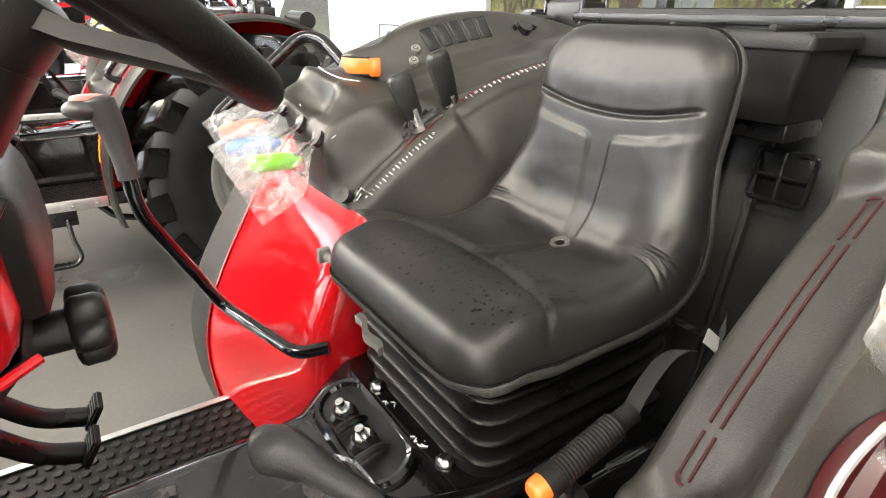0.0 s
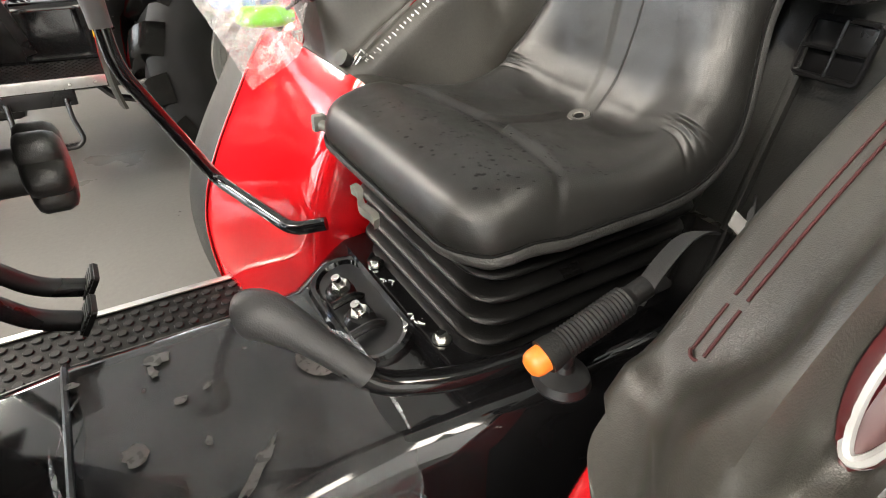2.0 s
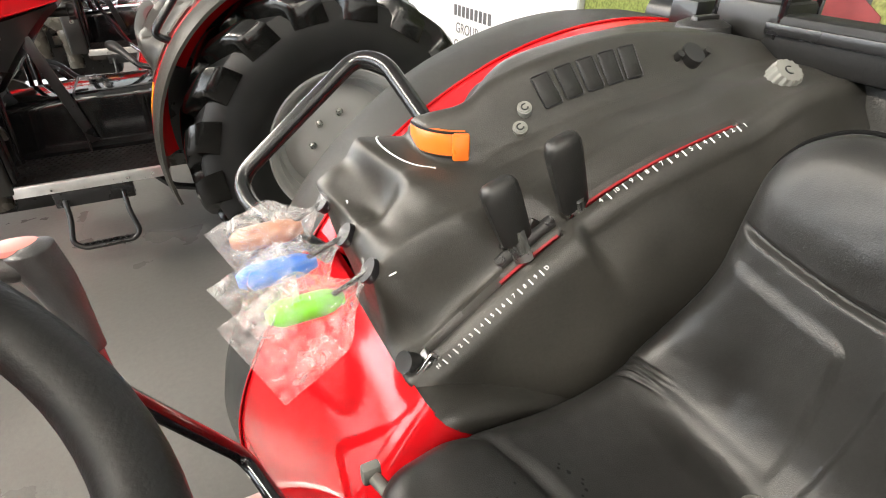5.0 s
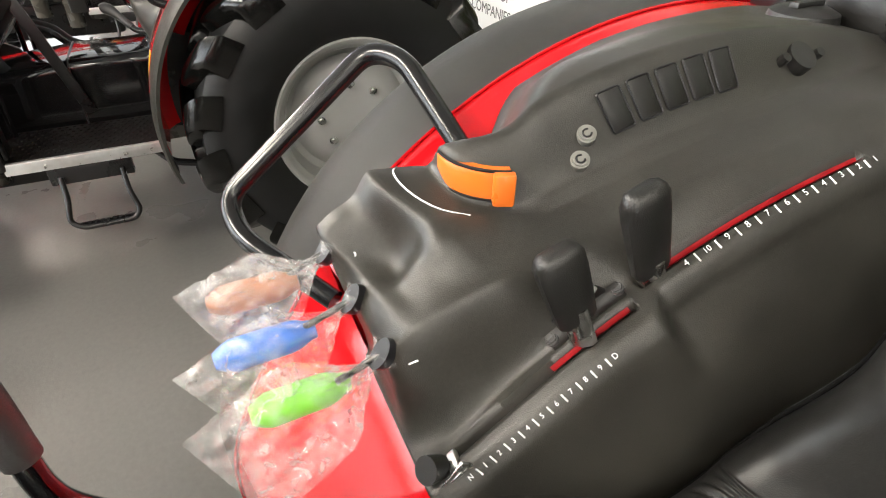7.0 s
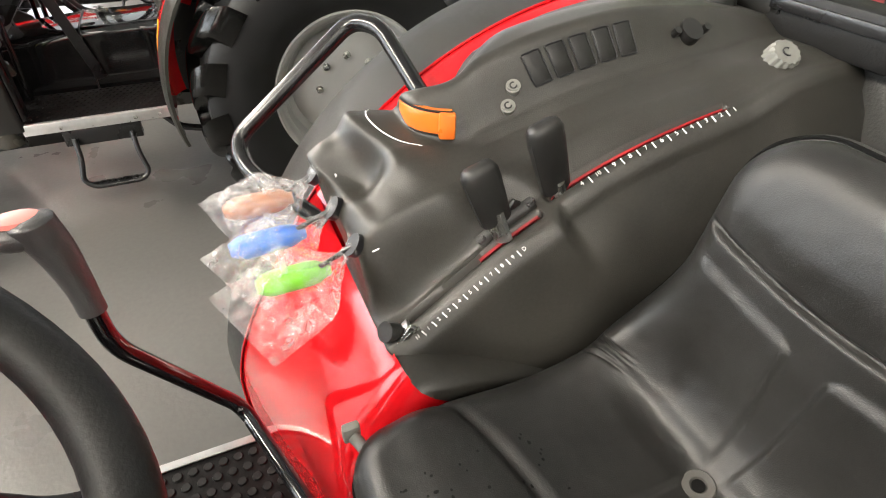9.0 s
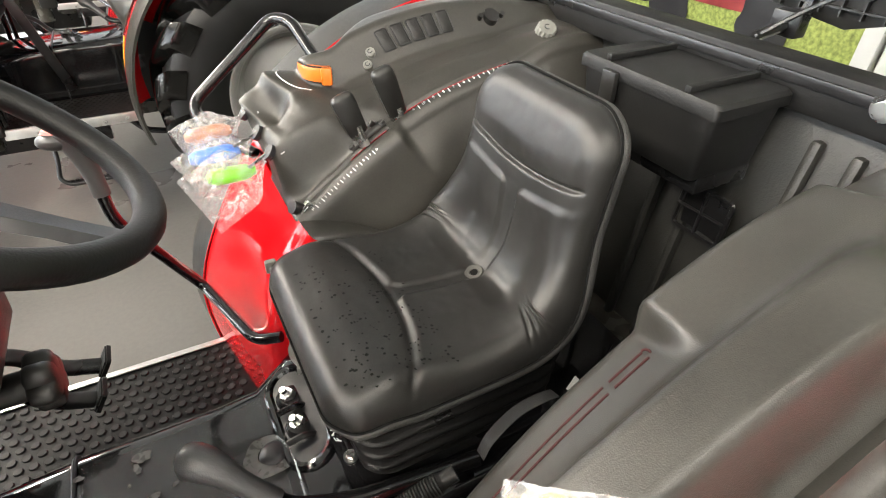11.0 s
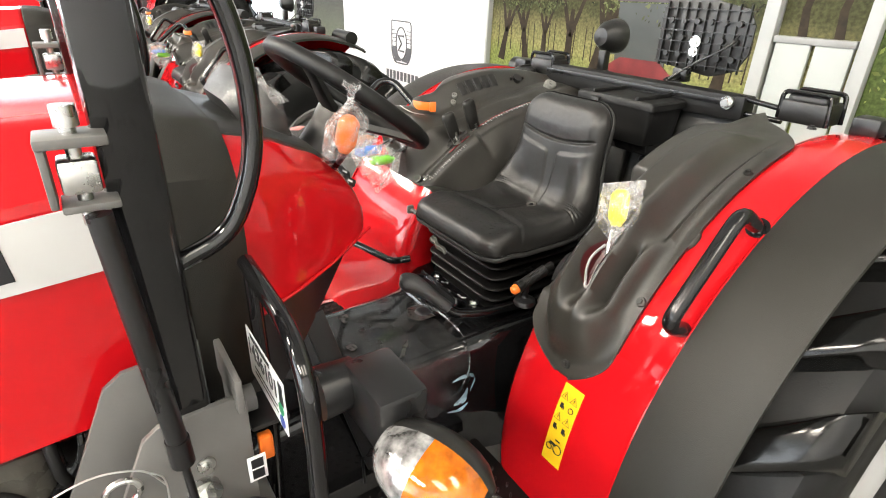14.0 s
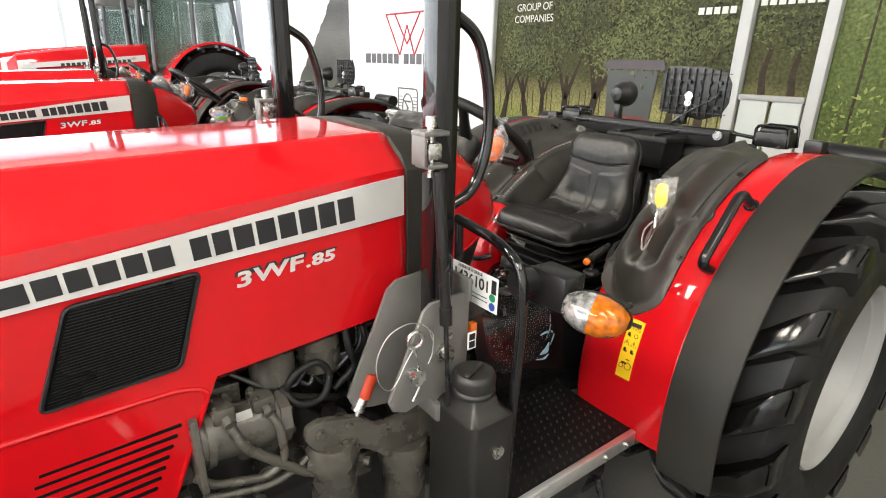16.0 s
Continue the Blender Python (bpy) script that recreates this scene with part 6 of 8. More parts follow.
def seat_skin(s, y, lift=0.0):
    p, n = seat_at(s)
    g = 1 - min(1.0, seat_rim(s, y) / R_ROLL)
    g = math.sqrt(max(0.0, 1 - g * g))
    return p + n * (seat_relief(s, y) * g - seat_edge(s) * (1 - g) + lift) + Vector((0, y, 0))


turn_in = [R_ROLL * (1 - math.cos(k / 14 * math.pi / 2)) for k in range(14)]
rows_s = turn_in + [R_ROLL + (S_END - 2 * R_ROLL) * k / 270 for k in range(271)] + [S_END - d for d in turn_in[::-1]]
bm = bmesh.new()
rings = []
for s in rows_s:
    w = seat_half(s)
    ys = [-w + d for d in turn_in] + [(w - R_ROLL) * (2 * k / 130 - 1) for k in range(131)] + [w - d for d in turn_in[::-1]]
    rings.append([seat_skin(s, y) for y in ys])
loft(bm, rings, closed=False)
seat = part("seat", bm, VINYL, tractor, "black vinyl tractor seat with dusty water spots", 180)
# pan behind the padding
bm = bmesh.new()
rings = []
for s in np.linspace(0.012, S_END - 0.02, 44):
    (p, nrm), w, e = seat_at(s), seat_half(s) - 0.004, -seat_edge(s)
    rings.append([tuple(p + nrm * o + Vector((0, y, 0))) for y, o in ((-w, e - 0.004), (w, e - 0.004), (w, e - 0.014), (w * 0.8, e - 0.026), (-w * 0.8, e - 0.026), (-w, e - 0.014))])
loft(bm, rings)
part("seat_pan", bm, PLASTIC, seat, "black seat pan", 30)
# stitched band round the padding
side = [s for s in np.linspace(R_FRONT, S_END - R_TOP, 90)]
loop = [(s, -seat_width(s)) for s in side]
for rc, cs0, up in ((R_TOP, S_END - R_TOP, 1),):
    loop += [(cs0 + rc * math.sin(a), -(seat_width(cs0) - rc) - rc * math.cos(a)) for a in np.linspace(0.08, math.pi / 2, 14)]
    loop += [(S_END, y) for y in np.linspace(-0.05, 0.05, 6)]
    loop += [(cs0 + rc * math.cos(a), seat_width(cs0) - rc + rc * math.sin(a)) for a in np.linspace(0, math.pi / 2 - 0.08, 14)]
loop += [(s, seat_width(s)) for s in side[::-1]]
loop += [(R_FRONT - R_FRONT * math.sin(a), seat_width(0.02) - R_FRONT + R_FRONT * math.cos(a)) for a in np.linspace(0.08, math.pi / 2, 10)]
loop += [(0.0, y) for y in np.linspace(0.12, -0.12, 10)]
loop += [(R_FRONT - R_FRONT * math.cos(a), -(seat_width(0.02) - R_FRONT) - R_FRONT * math.sin(a)) for a in np.linspace(0, math.pi / 2 - 0.08, 10)]


def band(bm, off, tall, thick, bead=0.0):
    rings = []
    path = []
    for s, y in loop:
        p, n = seat_at(s)
        path.append((p - n * (seat_edge(s) + off) + Vector((0, y, 0)), n))
    for i, (p, n) in enumerate(path):
        t = path[(i + 1) % len(path)][0] - path[i - 1][0]
        out = t.cross(n).normalized()
        up = out.cross(t).normalized()
        up = up if up.dot(n) > 0 else -up
        mid = Vector((-0.05, 0, 1.2))
        out = out if out.dot(p - mid) > 0 else -out
        rings.append([p + out * (thick * math.cos(a) + bead) + up * tall * math.sin(a) for a in np.linspace(0, 2 * math.pi, 12, endpoint=False)])
    loft(bm, rings + rings[:1], caps=False)
    return bm


part("seat_piping", band(bmesh.new(), 0.0075, 0.0085, 0.0055), PIPING, seat, "dark grey stitched band round the seat", 180)
part("band_seam", band(bmesh.new(), -0.0005, 0.0016, 0.0020, 0.0020), SLOTBLACK, seat)

bn = Vector((-0.28, 0, 0.96)).normalized()
bq = Matrix.Translation((0.001, 0, 1.0885)) @ bn.to_track_quat("Z", "Y").to_matrix().to_4x4()
bm = bmesh.new()
loft(bm, [[bq @ Vector((r * math.cos(a), r * math.sin(a), z)) for a in np.linspace(0, 2 * math.pi, 28, endpoint=False)] for r, z in ((0.0165, -0.004), (0.0165, 0.0012), (0.0150, 0.0030), (0.0085, 0.0022), (0.0058, -0.001), (0.0055, -0.008))], caps=False)
ey = part("seat_eyelet", bm, mat("eyelet_plastic", (0.060, 0.058, 0.054), 0.42, var=0.2, scale=60), seat, "dull grey eyelet in the seat")
# black plug that paints the shade inside the eyelet's hole
part("eyelet_hole", rod(bmesh.new(), bq @ Vector((0, 0, -0.009)), bq @ Vector((0, 0, 0.0012)), 0.0064, n=14), SLOTBLACK, ey)
# water spots on the front of the cushion
rnd = random.Random(5)
bm = bmesh.new()
for k in range(240):
    s = rnd.uniform(0.045, 0.20)
    y = -0.19 + 0.30 * rnd.random() ** 1.6
    if seat_rim(s, y) < 0.022:
        continue
    c = seat_skin(s, y, 0.0004)
    d = (seat_at(s + 0.004)[0] - seat_at(s - 0.004)[0]).normalized()
    r = rnd.uniform(0.0010, 0.0026)
    e = rnd.uniform(0.6, 1.3)
    bm.faces.new([bm.verts.new(c + (d * math.cos(a) * r * e * rnd.uniform(0.8, 1.2) + Vector((0, 1, 0)) * math.sin(a) * r * rnd.uniform(0.8, 1.2))) for a in np.linspace(0, 2 * math.pi, 7, endpoint=False)])
WET = mat("wet_vinyl", (0.004, 0.004, 0.004), 0.45)
WET.node_tree.nodes["Principled BSDF"].inputs["Specular IOR Level"].default_value = 0.15
tagged(part("water_spot", bm, WET, seat, "dark drying water spots"), kind="stuff")

# bellows under the seat
bm = bmesh.new()
rings = []
for i in range(71):
    u = i / 70
    z = 1.050 - 0.168 * u
    ripple = 0.012 * math.cos(u * 2 * math.pi * 5.0) if u > 0.04 else 0
    hx, hy = 0.170 - 0.012 * u + ripple, 0.158 - 0.012 * u + ripple
    rings.append([(-0.092 + x, y, z - 0.006 * abs(y) / hy) for x, y in rrect(hx, hy, 0.045, 5)])
loft(bm, rings)
part("bellows", bm, BELLOWS, tractor, "black rubber seat bellows with folds", 60)
bm = bmesh.new()
loft(bm, [[(-0.100 + x, y, z) for x, y in rrect(0.185, 0.165, 0.02)] for z in (0.868, 0.882)])
sb = part("seat_base", bm, GLOSS, tractor, "black gloss seat base plate")
each("base_bolt", (-0.095, 0.085), lambda b, y: hexbolt(b, (-0.268, y, 0.884), (0, 0, 1), 0.008, 0.006), STEEL, sb)
bm = bmesh.new()
rnd = random.Random(8)
for y0 in (-0.050, 0.035):
    for k in range(7):
        a = Vector((-0.272 + rnd.uniform(-0.008, 0.008), y0 + rnd.uniform(-0.014, 0.014), 0.8835))
        tube(bm, [a, a + Vector((rnd.uniform(-0.007, 0.007), rnd.uniform(-0.008, 0.008), 0))], 0.0009, 4)
part("base_print", bm, WHITE, sb)
# pull lever and side knob
bm = bmesh.new()
loft(bm, [[Vector((-0.300 - 0.006 * k + 0.004 * math.sin(k * 9), 0.075 - 0.075 * k, 1.018 - 0.012 * k)) + Vector((0.5 * a, 0.2 * a, b)) for a, b in ((-0.008, -0.006), (0.008, -0.006), (0.010, 0.006), (-0.010, 0.006))] for k in np.linspace(0, 1, 10)])
part("slide_lever", bm, PALE, tractor, "grey plastic slide lever under the seat")
bm = bmesh.new()
rod(bm, (-0.280, 0.185, 1.052), (-0.288, 0.205, 1.056), 0.007, n=10)
box(bm, (-0.289, 0.211, 1.057), (0.020, 0.012, 0.024), 0.003)
part("seat_knob", bm, PALE, tractor, "small grey seat knob")

# -- levers and pedals --
bm = bmesh.new()
tube(bm, fillet([(-0.10, -0.200, 0.905), (-0.30, -0.175, 0.905), (-0.375, -0.150, 0.915), (-0.405, -0.133, 0.945)], 0.04), 0.0135, 12)
gl = part("gear_lever", bm, GLOSS, tractor, "cranked black gear lever with grey-black grip")
bm = bmesh.new()
pth = spline([(-0.388, -0.142, 0.930), (-0.42, -0.120, 0.962), (-0.445, -0.100, 0.985), (-0.468, -0.083, 0.998), (-0.485, -0.070, 0.990)], 6)
n = len(pth)
tube(bm, pth, [0.0155 + 0.0095 * smooth01(0.2, 0.75, i / (n - 1)) - 0.015 * smooth01(0.86, 1.0, i / (n - 1)) for i in range(n)], 16)
part("lever_grip", bm, GRIP, gl, "grey-black moulded grip", 60)
# hand brake
bm = bmesh.new()
a, b = Vector((-0.300, -0.284, 1.030)), Vector((-0.13, -0.292, 1.090))
d = (b - a).normalized()
rod(bm, a + d * 0.07, a + d * 0.112, 0.010)
hb = part("hand_brake", bm, RUBBER, tractor, "black hand brake with ribbed grip and orange button")
bm = bmesh.new()
pth = [a + d * (0.004 + 0.092 * k / 120) for k in range(121)]
tube(bm, pth, [0.0128 + (0.0010 * math.cos(k * 2 * math.pi / 5) if 22 < k < 112 else 0) + 0.0022 * smooth01(30, 0, k) - 0.003 * smooth01(108, 120, k) for k in range(121)], 18)
part("ribbed_grip", bm, RUBBER, hb, "dark ribbed rubber grip", 60)
bm = bmesh.new()
pth = [a + d * t for t in (-0.0125, -0.0115, -0.0085, -0.004, 0.008)]
tube(bm, pth, [0.003, 0.0072, 0.0105, 0.0118, 0.0118], 18)
part("brake_button", bm, ORANGE, hb, "orange release button", 60)
bm = bmesh.new()
rod(bm, (-0.258, -0.275, 0.985), (-0.262, -0.282, 1.035), 0.006)
spin_profile(bm, [(0.004, 0.03), (0.010, 0.014), (0.024, 0.008), (0.027, 0.0), (0.024, -0.006)], (-0.258, -0.275, 0.978), "z", 22)
part("stalk", bm, SATIN, hb)
# cranked lever on the right
bm = bmesh.new()
tube(bm, fillet([(-0.30, 0.19, 0.905), (-0.345, 0.215, 0.893), (-0.408, 0.416, 0.905), (-0.512, 0.385, 1.115), (-0.517, 0.398, 1.215)], 0.03), 0.0110, 12)
rl = part("range_lever", bm, GLOSS, tractor, "cranked black range lever with moulded grip")
bm = bmesh.new()
pth = spline([(-0.515, 0.393, 1.165), (-0.517, 0.398, 1.20), (-0.522, 0.402, 1.24), (-0.530, 0.405, 1.272), (-0.532, 0.406, 1.286)], 6)
n = len(pth)
tube(bm, pth, [0.0145 + 0.007 * smooth01(0.1, 0.8, i / (n - 1)) - 0.010 * smooth01(0.9, 1.0, i / (n - 1)) for i in range(n)], 16)
for q, sc in ((Vector((-0.545, 0.408, 1.268)), 1.0),):
    bmesh.ops.create_uvsphere(bm, u_segments=18, v_segments=10, radius=0.022, matrix=Matrix.Translation(q) @ Matrix.Diagonal((1.5, 1.0, 0.75, 1)))
rg = part("lever_grip", bm, GRIP, rl, "moulded black grip", 60)
bm = bmesh.new()
loft(bm, [[(-0.542 + 0.024 * g * math.cos(a), 0.408 + 0.015 * g * math.sin(a), z) for a in np.linspace(0, 2 * math.pi, 18, endpoint=False)] for z, g in ((1.282, 1.0), (1.2865, 0.9), (1.288, 0.6))])
part("grip_cap", bm, mat("grip_label", (0.62, 0.20, 0.18), 0.35), rg, "reddish printed cap")
for y, x in ((0.372, -0.655), (0.468, -0.645)):
    bm = bmesh.new()
    tube(bm, fillet([(-0.86, y - 0.01, 0.86), (-0.78, y - 0.01, 0.83), (-0.72, y - 0.005, 0.755), (x - 0.01, y, 0.728)], 0.03), 0.017, 10, flat=0.6)
    pd = part("brake_pedal", bm, SATIN, tractor, "black brake pedal with ribbed pad")
    bm = bmesh.new()
    m = pose(x, y, 0.735, 0, -58, 0)
    loft(bm, [[m @ Vector((px, py, h)) for px, py in rrect(0.026, 0.029, 0.007)] for h in (-0.005, 0.003)])
    pad = part("pedal_pad", bm, RUBBER, pd)
    each("pad_rib", range(6), lambda b, v: box(b, m @ Vector((-0.020 + 0.008 * v, 0, 0.004)), (0.005, 0.052, 0.006), 0.0012, rot=(0, -58, 0)), RUBBER, pad)

# -- behind the seat --
bm = bmesh.new()
box(bm, (0.43, 0.0, 1.05), (0.02, 0.66, 0.62), 0.004, rot=(0, 8, 0))
rearp = part("rear_panel", bm, REARPLASTIC, tractor, "ribbed black rear panel")
each("panel_rib", (-0.27, -0.21, -0.06, 0.02, 0.14), lambda b, y: box(b, (0.410, y, 1.05), (0.022, 0.018, 0.55), 0.007, rot=(0, 8, 0)), REARPLASTIC, rearp)
bm = bmesh.new()
m = pose(0.374, -0.118, 1.165, 0, 8, 0)
tube(bm, [m @ Vector((0, y, z)) for y, z in rrect(0.046, 0.040, 0.008)], 0.0045, 6, closed=True)
tube(bm, [m @ Vector((0, -0.046, 0)), m @ Vector((-0.004, 0.046, 0))], 0.0035, 6)
tube(bm, [m @ Vector((0, 0, -0.04)), m @ Vector((-0.004, 0, 0.04))], 0.0035, 6)
box(bm, m @ Vector((0.014, 0, 0)), (0.012, 0.085, 0.074), 0.003)
part("filler_flap", bm, SATIN, rearp, "black flap with wire frame")
# crossbar behind the seat
bm = bmesh.new()
box(bm, (0.46, 0.055, 1.386), (0.060, 0.75, 0.066), 0.006)
bar = part("rear_crossbar", bm, RUBBER, tractor, "black rear window crossbar")
bm = bmesh.new()
box(bm, (0.427, 0.08, 1.400), (0.006, 0.69, 0.016), 0.002)
part("bar_rib", bm, SATIN, bar)
bm = bmesh.new()
rod(bm, (0.42, -0.278, 1.40), (0.50, -0.278, 1.40), 0.016, n=14)
hexbolt(bm, (0.42, -0.278, 1.40), (-1, 0, 0), 0.012, 0.01)
part("bar_pivot", bm, STEEL, bar)
bm = bmesh.new()
rod(bm, (0.45, -0.29, 1.415), (0.44, -0.42, 1.405), 0.007)
rod(bm, (0.45, -0.29, 1.375), (0.44, -0.42, 1.375), 0.007)
part("bar_link", bm, RAIL, bar)
# tool box
bm = bmesh.new()
loft(bm, [[(0.345 + x * g, -0.02 + y * g, z) for x, y in rrect(0.075, 0.135, 0.012, 3)] for z, g in ((1.262, 0.90), (1.268, 0.92), (1.365, 1.0))])
tb = part("tool_box", bm, RUBBER, tractor, "black plastic tool box with lid")
bm = bmesh.new()
loft(bm, [[(0.345 + x * g, -0.02 + y * g, z) for x, y in rrect(0.080, 0.142, 0.010, 3)] for z, g in ((1.364, 1.0), (1.380, 1.0), (1.386, 0.96))])
box(bm, (0.345, 0.06, 1.390), (0.15, 0.012, 0.012), 0.003)
box(bm, (0.345, -0.10, 1.390), (0.15, 0.012, 0.012), 0.003)
part("lid", bm, RUBBER, tb)
bm = bmesh.new()
box(bm, (0.262, 0.04, 1.352), (0.012, 0.030, 0.050), 0.003)
part("lid_clip", bm, PLASTIC, tb)
bm = bmesh.new()
box(bm, (0.36, -0.02, 1.246), (0.12, 0.24, 0.03), 0.004)
hexbolt(bm, (0.30, -0.08, 1.246), (-1, 0, 0), 0.008, 0.006)
part("box_bracket", bm, SATIN, tb)
# belt ends by the seat
bm = bmesh.new()
pth = spline([(-0.125, -0.240, 0.985), (-0.115, -0.245, 1.025), (-0.075, -0.240, 1.047), (-0.03, -0.232, 1.040), (0.01, -0.222, 1.020)], 6)
rings = []
for p in pth:
    rings.append([p + Vector((0.003 * a, 0.013 * a, -0.008 * a + b)) for a, b in ((-1, -0.0012), (1, -0.0012), (1, 0.0012), (-1, 0.0012))])
loft(bm, rings)
part("seat_belt", bm, WEBBING, tractor, "grey webbing seat belt")
bm = bmesh.new()
rings = []
for p in spline([(0.13, -0.20, 1.02), (0.09, -0.222, 1.035), (0.05, -0.236, 1.032)], 6):
    rings.append([p + Vector((0.022 * a, 0.012 * a, b)) for a, b in ((-1, -0.0012), (1, -0.0012), (1, 0.0012), (-1, 0.0012))])
loft(bm, rings)
bl = part("seat_belt", bm, WEBBING, tractor, "grey webbing seat belt with white label")
bm = bmesh.new()
box(bm, (0.038, -0.240, 1.030), (0.024, 0.034, 0.0016), rot=(38, -20, 20))
part("belt_label", bm, RIM, bl)

# rear lamp pods, work lamp and the back of the plate board
for s in (-1, 1):
    bm = bmesh.new()
    box(bm, (0.475, s * 0.465, 1.405), (0.09, 0.115, 0.055), 0.008)
    box(bm, (0.475, s * 0.465, 1.435), (0.075, 0.095, 0.030), 0.012)
    pod = part("lamp_pod", bm, PLASTIC, tractor, "black lamp pod on the fender")
    bm = bmesh.new()
    each("pod_guard", (0.435, 0.515), lambda b, x: tube(b, fillet([(x, s * 0.41, 1.385), (x, s * 0.41, 1.452), (x, s * 0.52, 1.452), (x, s * 0.525, 1.38)], 0.015), 0.006, 8), GLOSS, pod)
    bm.free()
    bm = bmesh.new()
    box(bm, (0.475, s * 0.60, 1.395), (0.06, 0.06, 0.045), 0.008)
    part("pod_bracket", bm, SATIN, pod)
    bm = bmesh.new()
    rod(bm, (0.60, s * 0.60, 1.36), (0.60, s * 0.80, 1.36), 0.045, 0.040, 20)
    part("rear_lamp", bm, SATIN, tractor, "black rear lamp body")
bm = bmesh.new()
prof = [(0.0, -0.06), (0.03, -0.055), (0.052, -0.02), (0.060, 0.02), (0.060, 0.03), (0.05, 0.034), (0.0, 0.036)]
spin_profile(bm, prof, (0.60, 0.30, 1.52), "x", 28)
box(bm, (0.58, 0.30, 1.44), (0.03, 0.03, 0.07), 0.004)
wl = part("work_lamp", bm, PLASTIC, tractor, "round black work lamp")
bm = bmesh.new()
outl = [(-0.205, -0.10), (0.06, -0.13), (0.17, -0.10), (0.205, -0.04), (0.205, 0.05), (0.17, 0.10), (0.03, 0.125), (-0.17, 0.125), (-0.205, 0.09)]
prism(bm, [(-0.055 - a * 0.75, 1.545 + b * 0.85) for a, b in outl], "x", 0.600, 0.606, 0.001)
board = part("plate_board", bm, PLASTIC, tractor, "black plate board with ribs and pegs on its back")
bm = bmesh.new()
for i in range(9):
    box(bm, (0.595, -0.055 - 0.75 * (-0.18 + 0.045 * i), 1.548), (0.010, 0.003, 0.19))
for i in range(6):
    box(bm, (0.595, -0.055, 1.465 + 0.032 * i), (0.010, 0.30, 0.003))
part("board_rib", bm, PLASTIC, board)
rnd = random.Random(3)
each("board_peg", [(-0.055 + 0.045 * (i % 6 - 2.5), 1.49 + 0.05 * (i // 6)) for i in range(18)], lambda b, q: rod(b, (0.586, *q), (0.602, *q), 0.009, n=10), PLASTIC, board)
bm = bmesh.new()
hexbolt(bm, (0.588, -0.040, 1.532), (-1, 0, 0), 0.012, 0.008)
hexbolt(bm, (0.588, -0.040, 1.503), (-1, 0, 0), 0.010, 0.008)
part("board_bolt", bm, STEEL, board)
bm = bmesh.new()
tube(bm, fillet([(0.60, -0.04, 1.52), (0.585, -0.04, 1.44), (0.49, -0.03, 1.42)], 0.02), 0.009, 8)
box(bm, (0.56, -0.035, 1.435), (0.03, 0.05, 0.04), 0.004)
tube(bm, spline([(0.49, -0.03, 1.42), (0.53, -0.08, 1.47), (0.57, -0.16, 1.53), (0.595, -0.17, 1.56)]), 0.004, 6)
part("board_arm", bm, SATIN, board)

# ---- bags over the new knobs, and protective film ----
bags = []


def bag_mesh(seed, neck, end_a, end_b, puff, side):
    """A flat clear pouch from its gathered neck to a straight closed end with two corners; puff: how far it bulges along side."""
    off = Vector((seed * 7.3, seed * 3.1, seed * 11.7))
    neck, end_a, end_b, side = Vector(neck), Vector(end_a), Vector(end_b), Vector(side).normalized()
    long = ((end_a + end_b) / 2 - neck).length
    bm = bmesh.new()
    N, M = 40, 30
    sheets = []
    for layer in (-1, 1):
        grid = []
        for i in range(N + 1):
            u = i / N
            row = []
            for j in range(M + 1):
                v = -1 + 2 * j / M
                spread = 0.12 + 0.88 * smooth01(0.0, 0.42, u)
                mid = neck.lerp((end_a + end_b) / 2, u)
                p = mid + (end_b - end_a) / 2 * v * spread
                q = Vector((u * 5.0, v * 3.2 / spread, layer * 2.0)) + off
                fold = 1 - 2 * abs(noise.noise(q))
                fine = 1 - 2 * abs(noise.noise(q * 3.1))
                open_ = (1 - v * v) ** 0.6 * math.sin(math.pi * min(1.0, 0.04 + u)) ** 0.5
                p += side * (layer * puff * open_ + (0.0085 * fold + 0.0035 * fine) * (0.35 + 0.65 * (1 - v ** 4)) * smooth01(0, 0.1, u) * (1 - 0.7 * smooth01(0.9, 1, u)))
                p += (end_b - end_a).normalized() * 0.0035 * noise.noise(q * 2.0 + Vector((9, 0, 0)))
                row.append(bm.verts.new(p))
            grid.append(row)
        for a, b in zip(grid, grid[1:]):
            for j in range(M):
                bm.faces.new((a[j], a[j + 1], b[j + 1], b[j]))
        sheets.append(grid)
    bmesh.ops.remove_doubles(bm, verts=bm.verts, dist=0.0004)
    return bm


def basis(z_axis, x_hint):
    z = Vector(z_axis).normalized()
    x = Vector(x_hint)
    x = (x - z * x.dot(z)).normalized()
    return Matrix((x, z.cross(x), z)).transposed().to_4x4()


def bag_neck(bg, q, seed):
    """The gathered ruffle above the bag's neck."""
    rnd = random.Random(seed + 50)
    bm = bmesh.new()
    N = 22
    rows = []
    for h, r in ((0.0, 0.007), (0.006, 0.005), (0.014, 0.009), (0.022, 0.014)):
        rows.append([Vector(((r + (0.35 * r) * math.cos(5 * a + seed)) * math.cos(a), (r + 0.3 * r * math.sin(4 * a)) * math.sin(a), h + 0.006 * rnd.uniform(-1, 1) * (h > 0.02))) for a in np.linspace(0, 2 * math.pi, N, endpoint=False)])
    loft(bm, rows, caps=False)
    o = part("neck", bm, BAG, bg, "", 60)
    o.matrix_basis = q


def knob_mesh(a, b, r):
    bm = bmesh.new()
    a, b = Vector(a), Vector(b)
    pth = [a.lerp(b, t) for t in np.linspace(0, 1, 12)]
    tube(bm, pth, [r * (0.55 + 0.45 * smooth01(0, 0.25, i / 11)) * (1 - 0.5 * smooth01(0.85, 1, i / 11)) for i in range(12)], 16)
    return bm


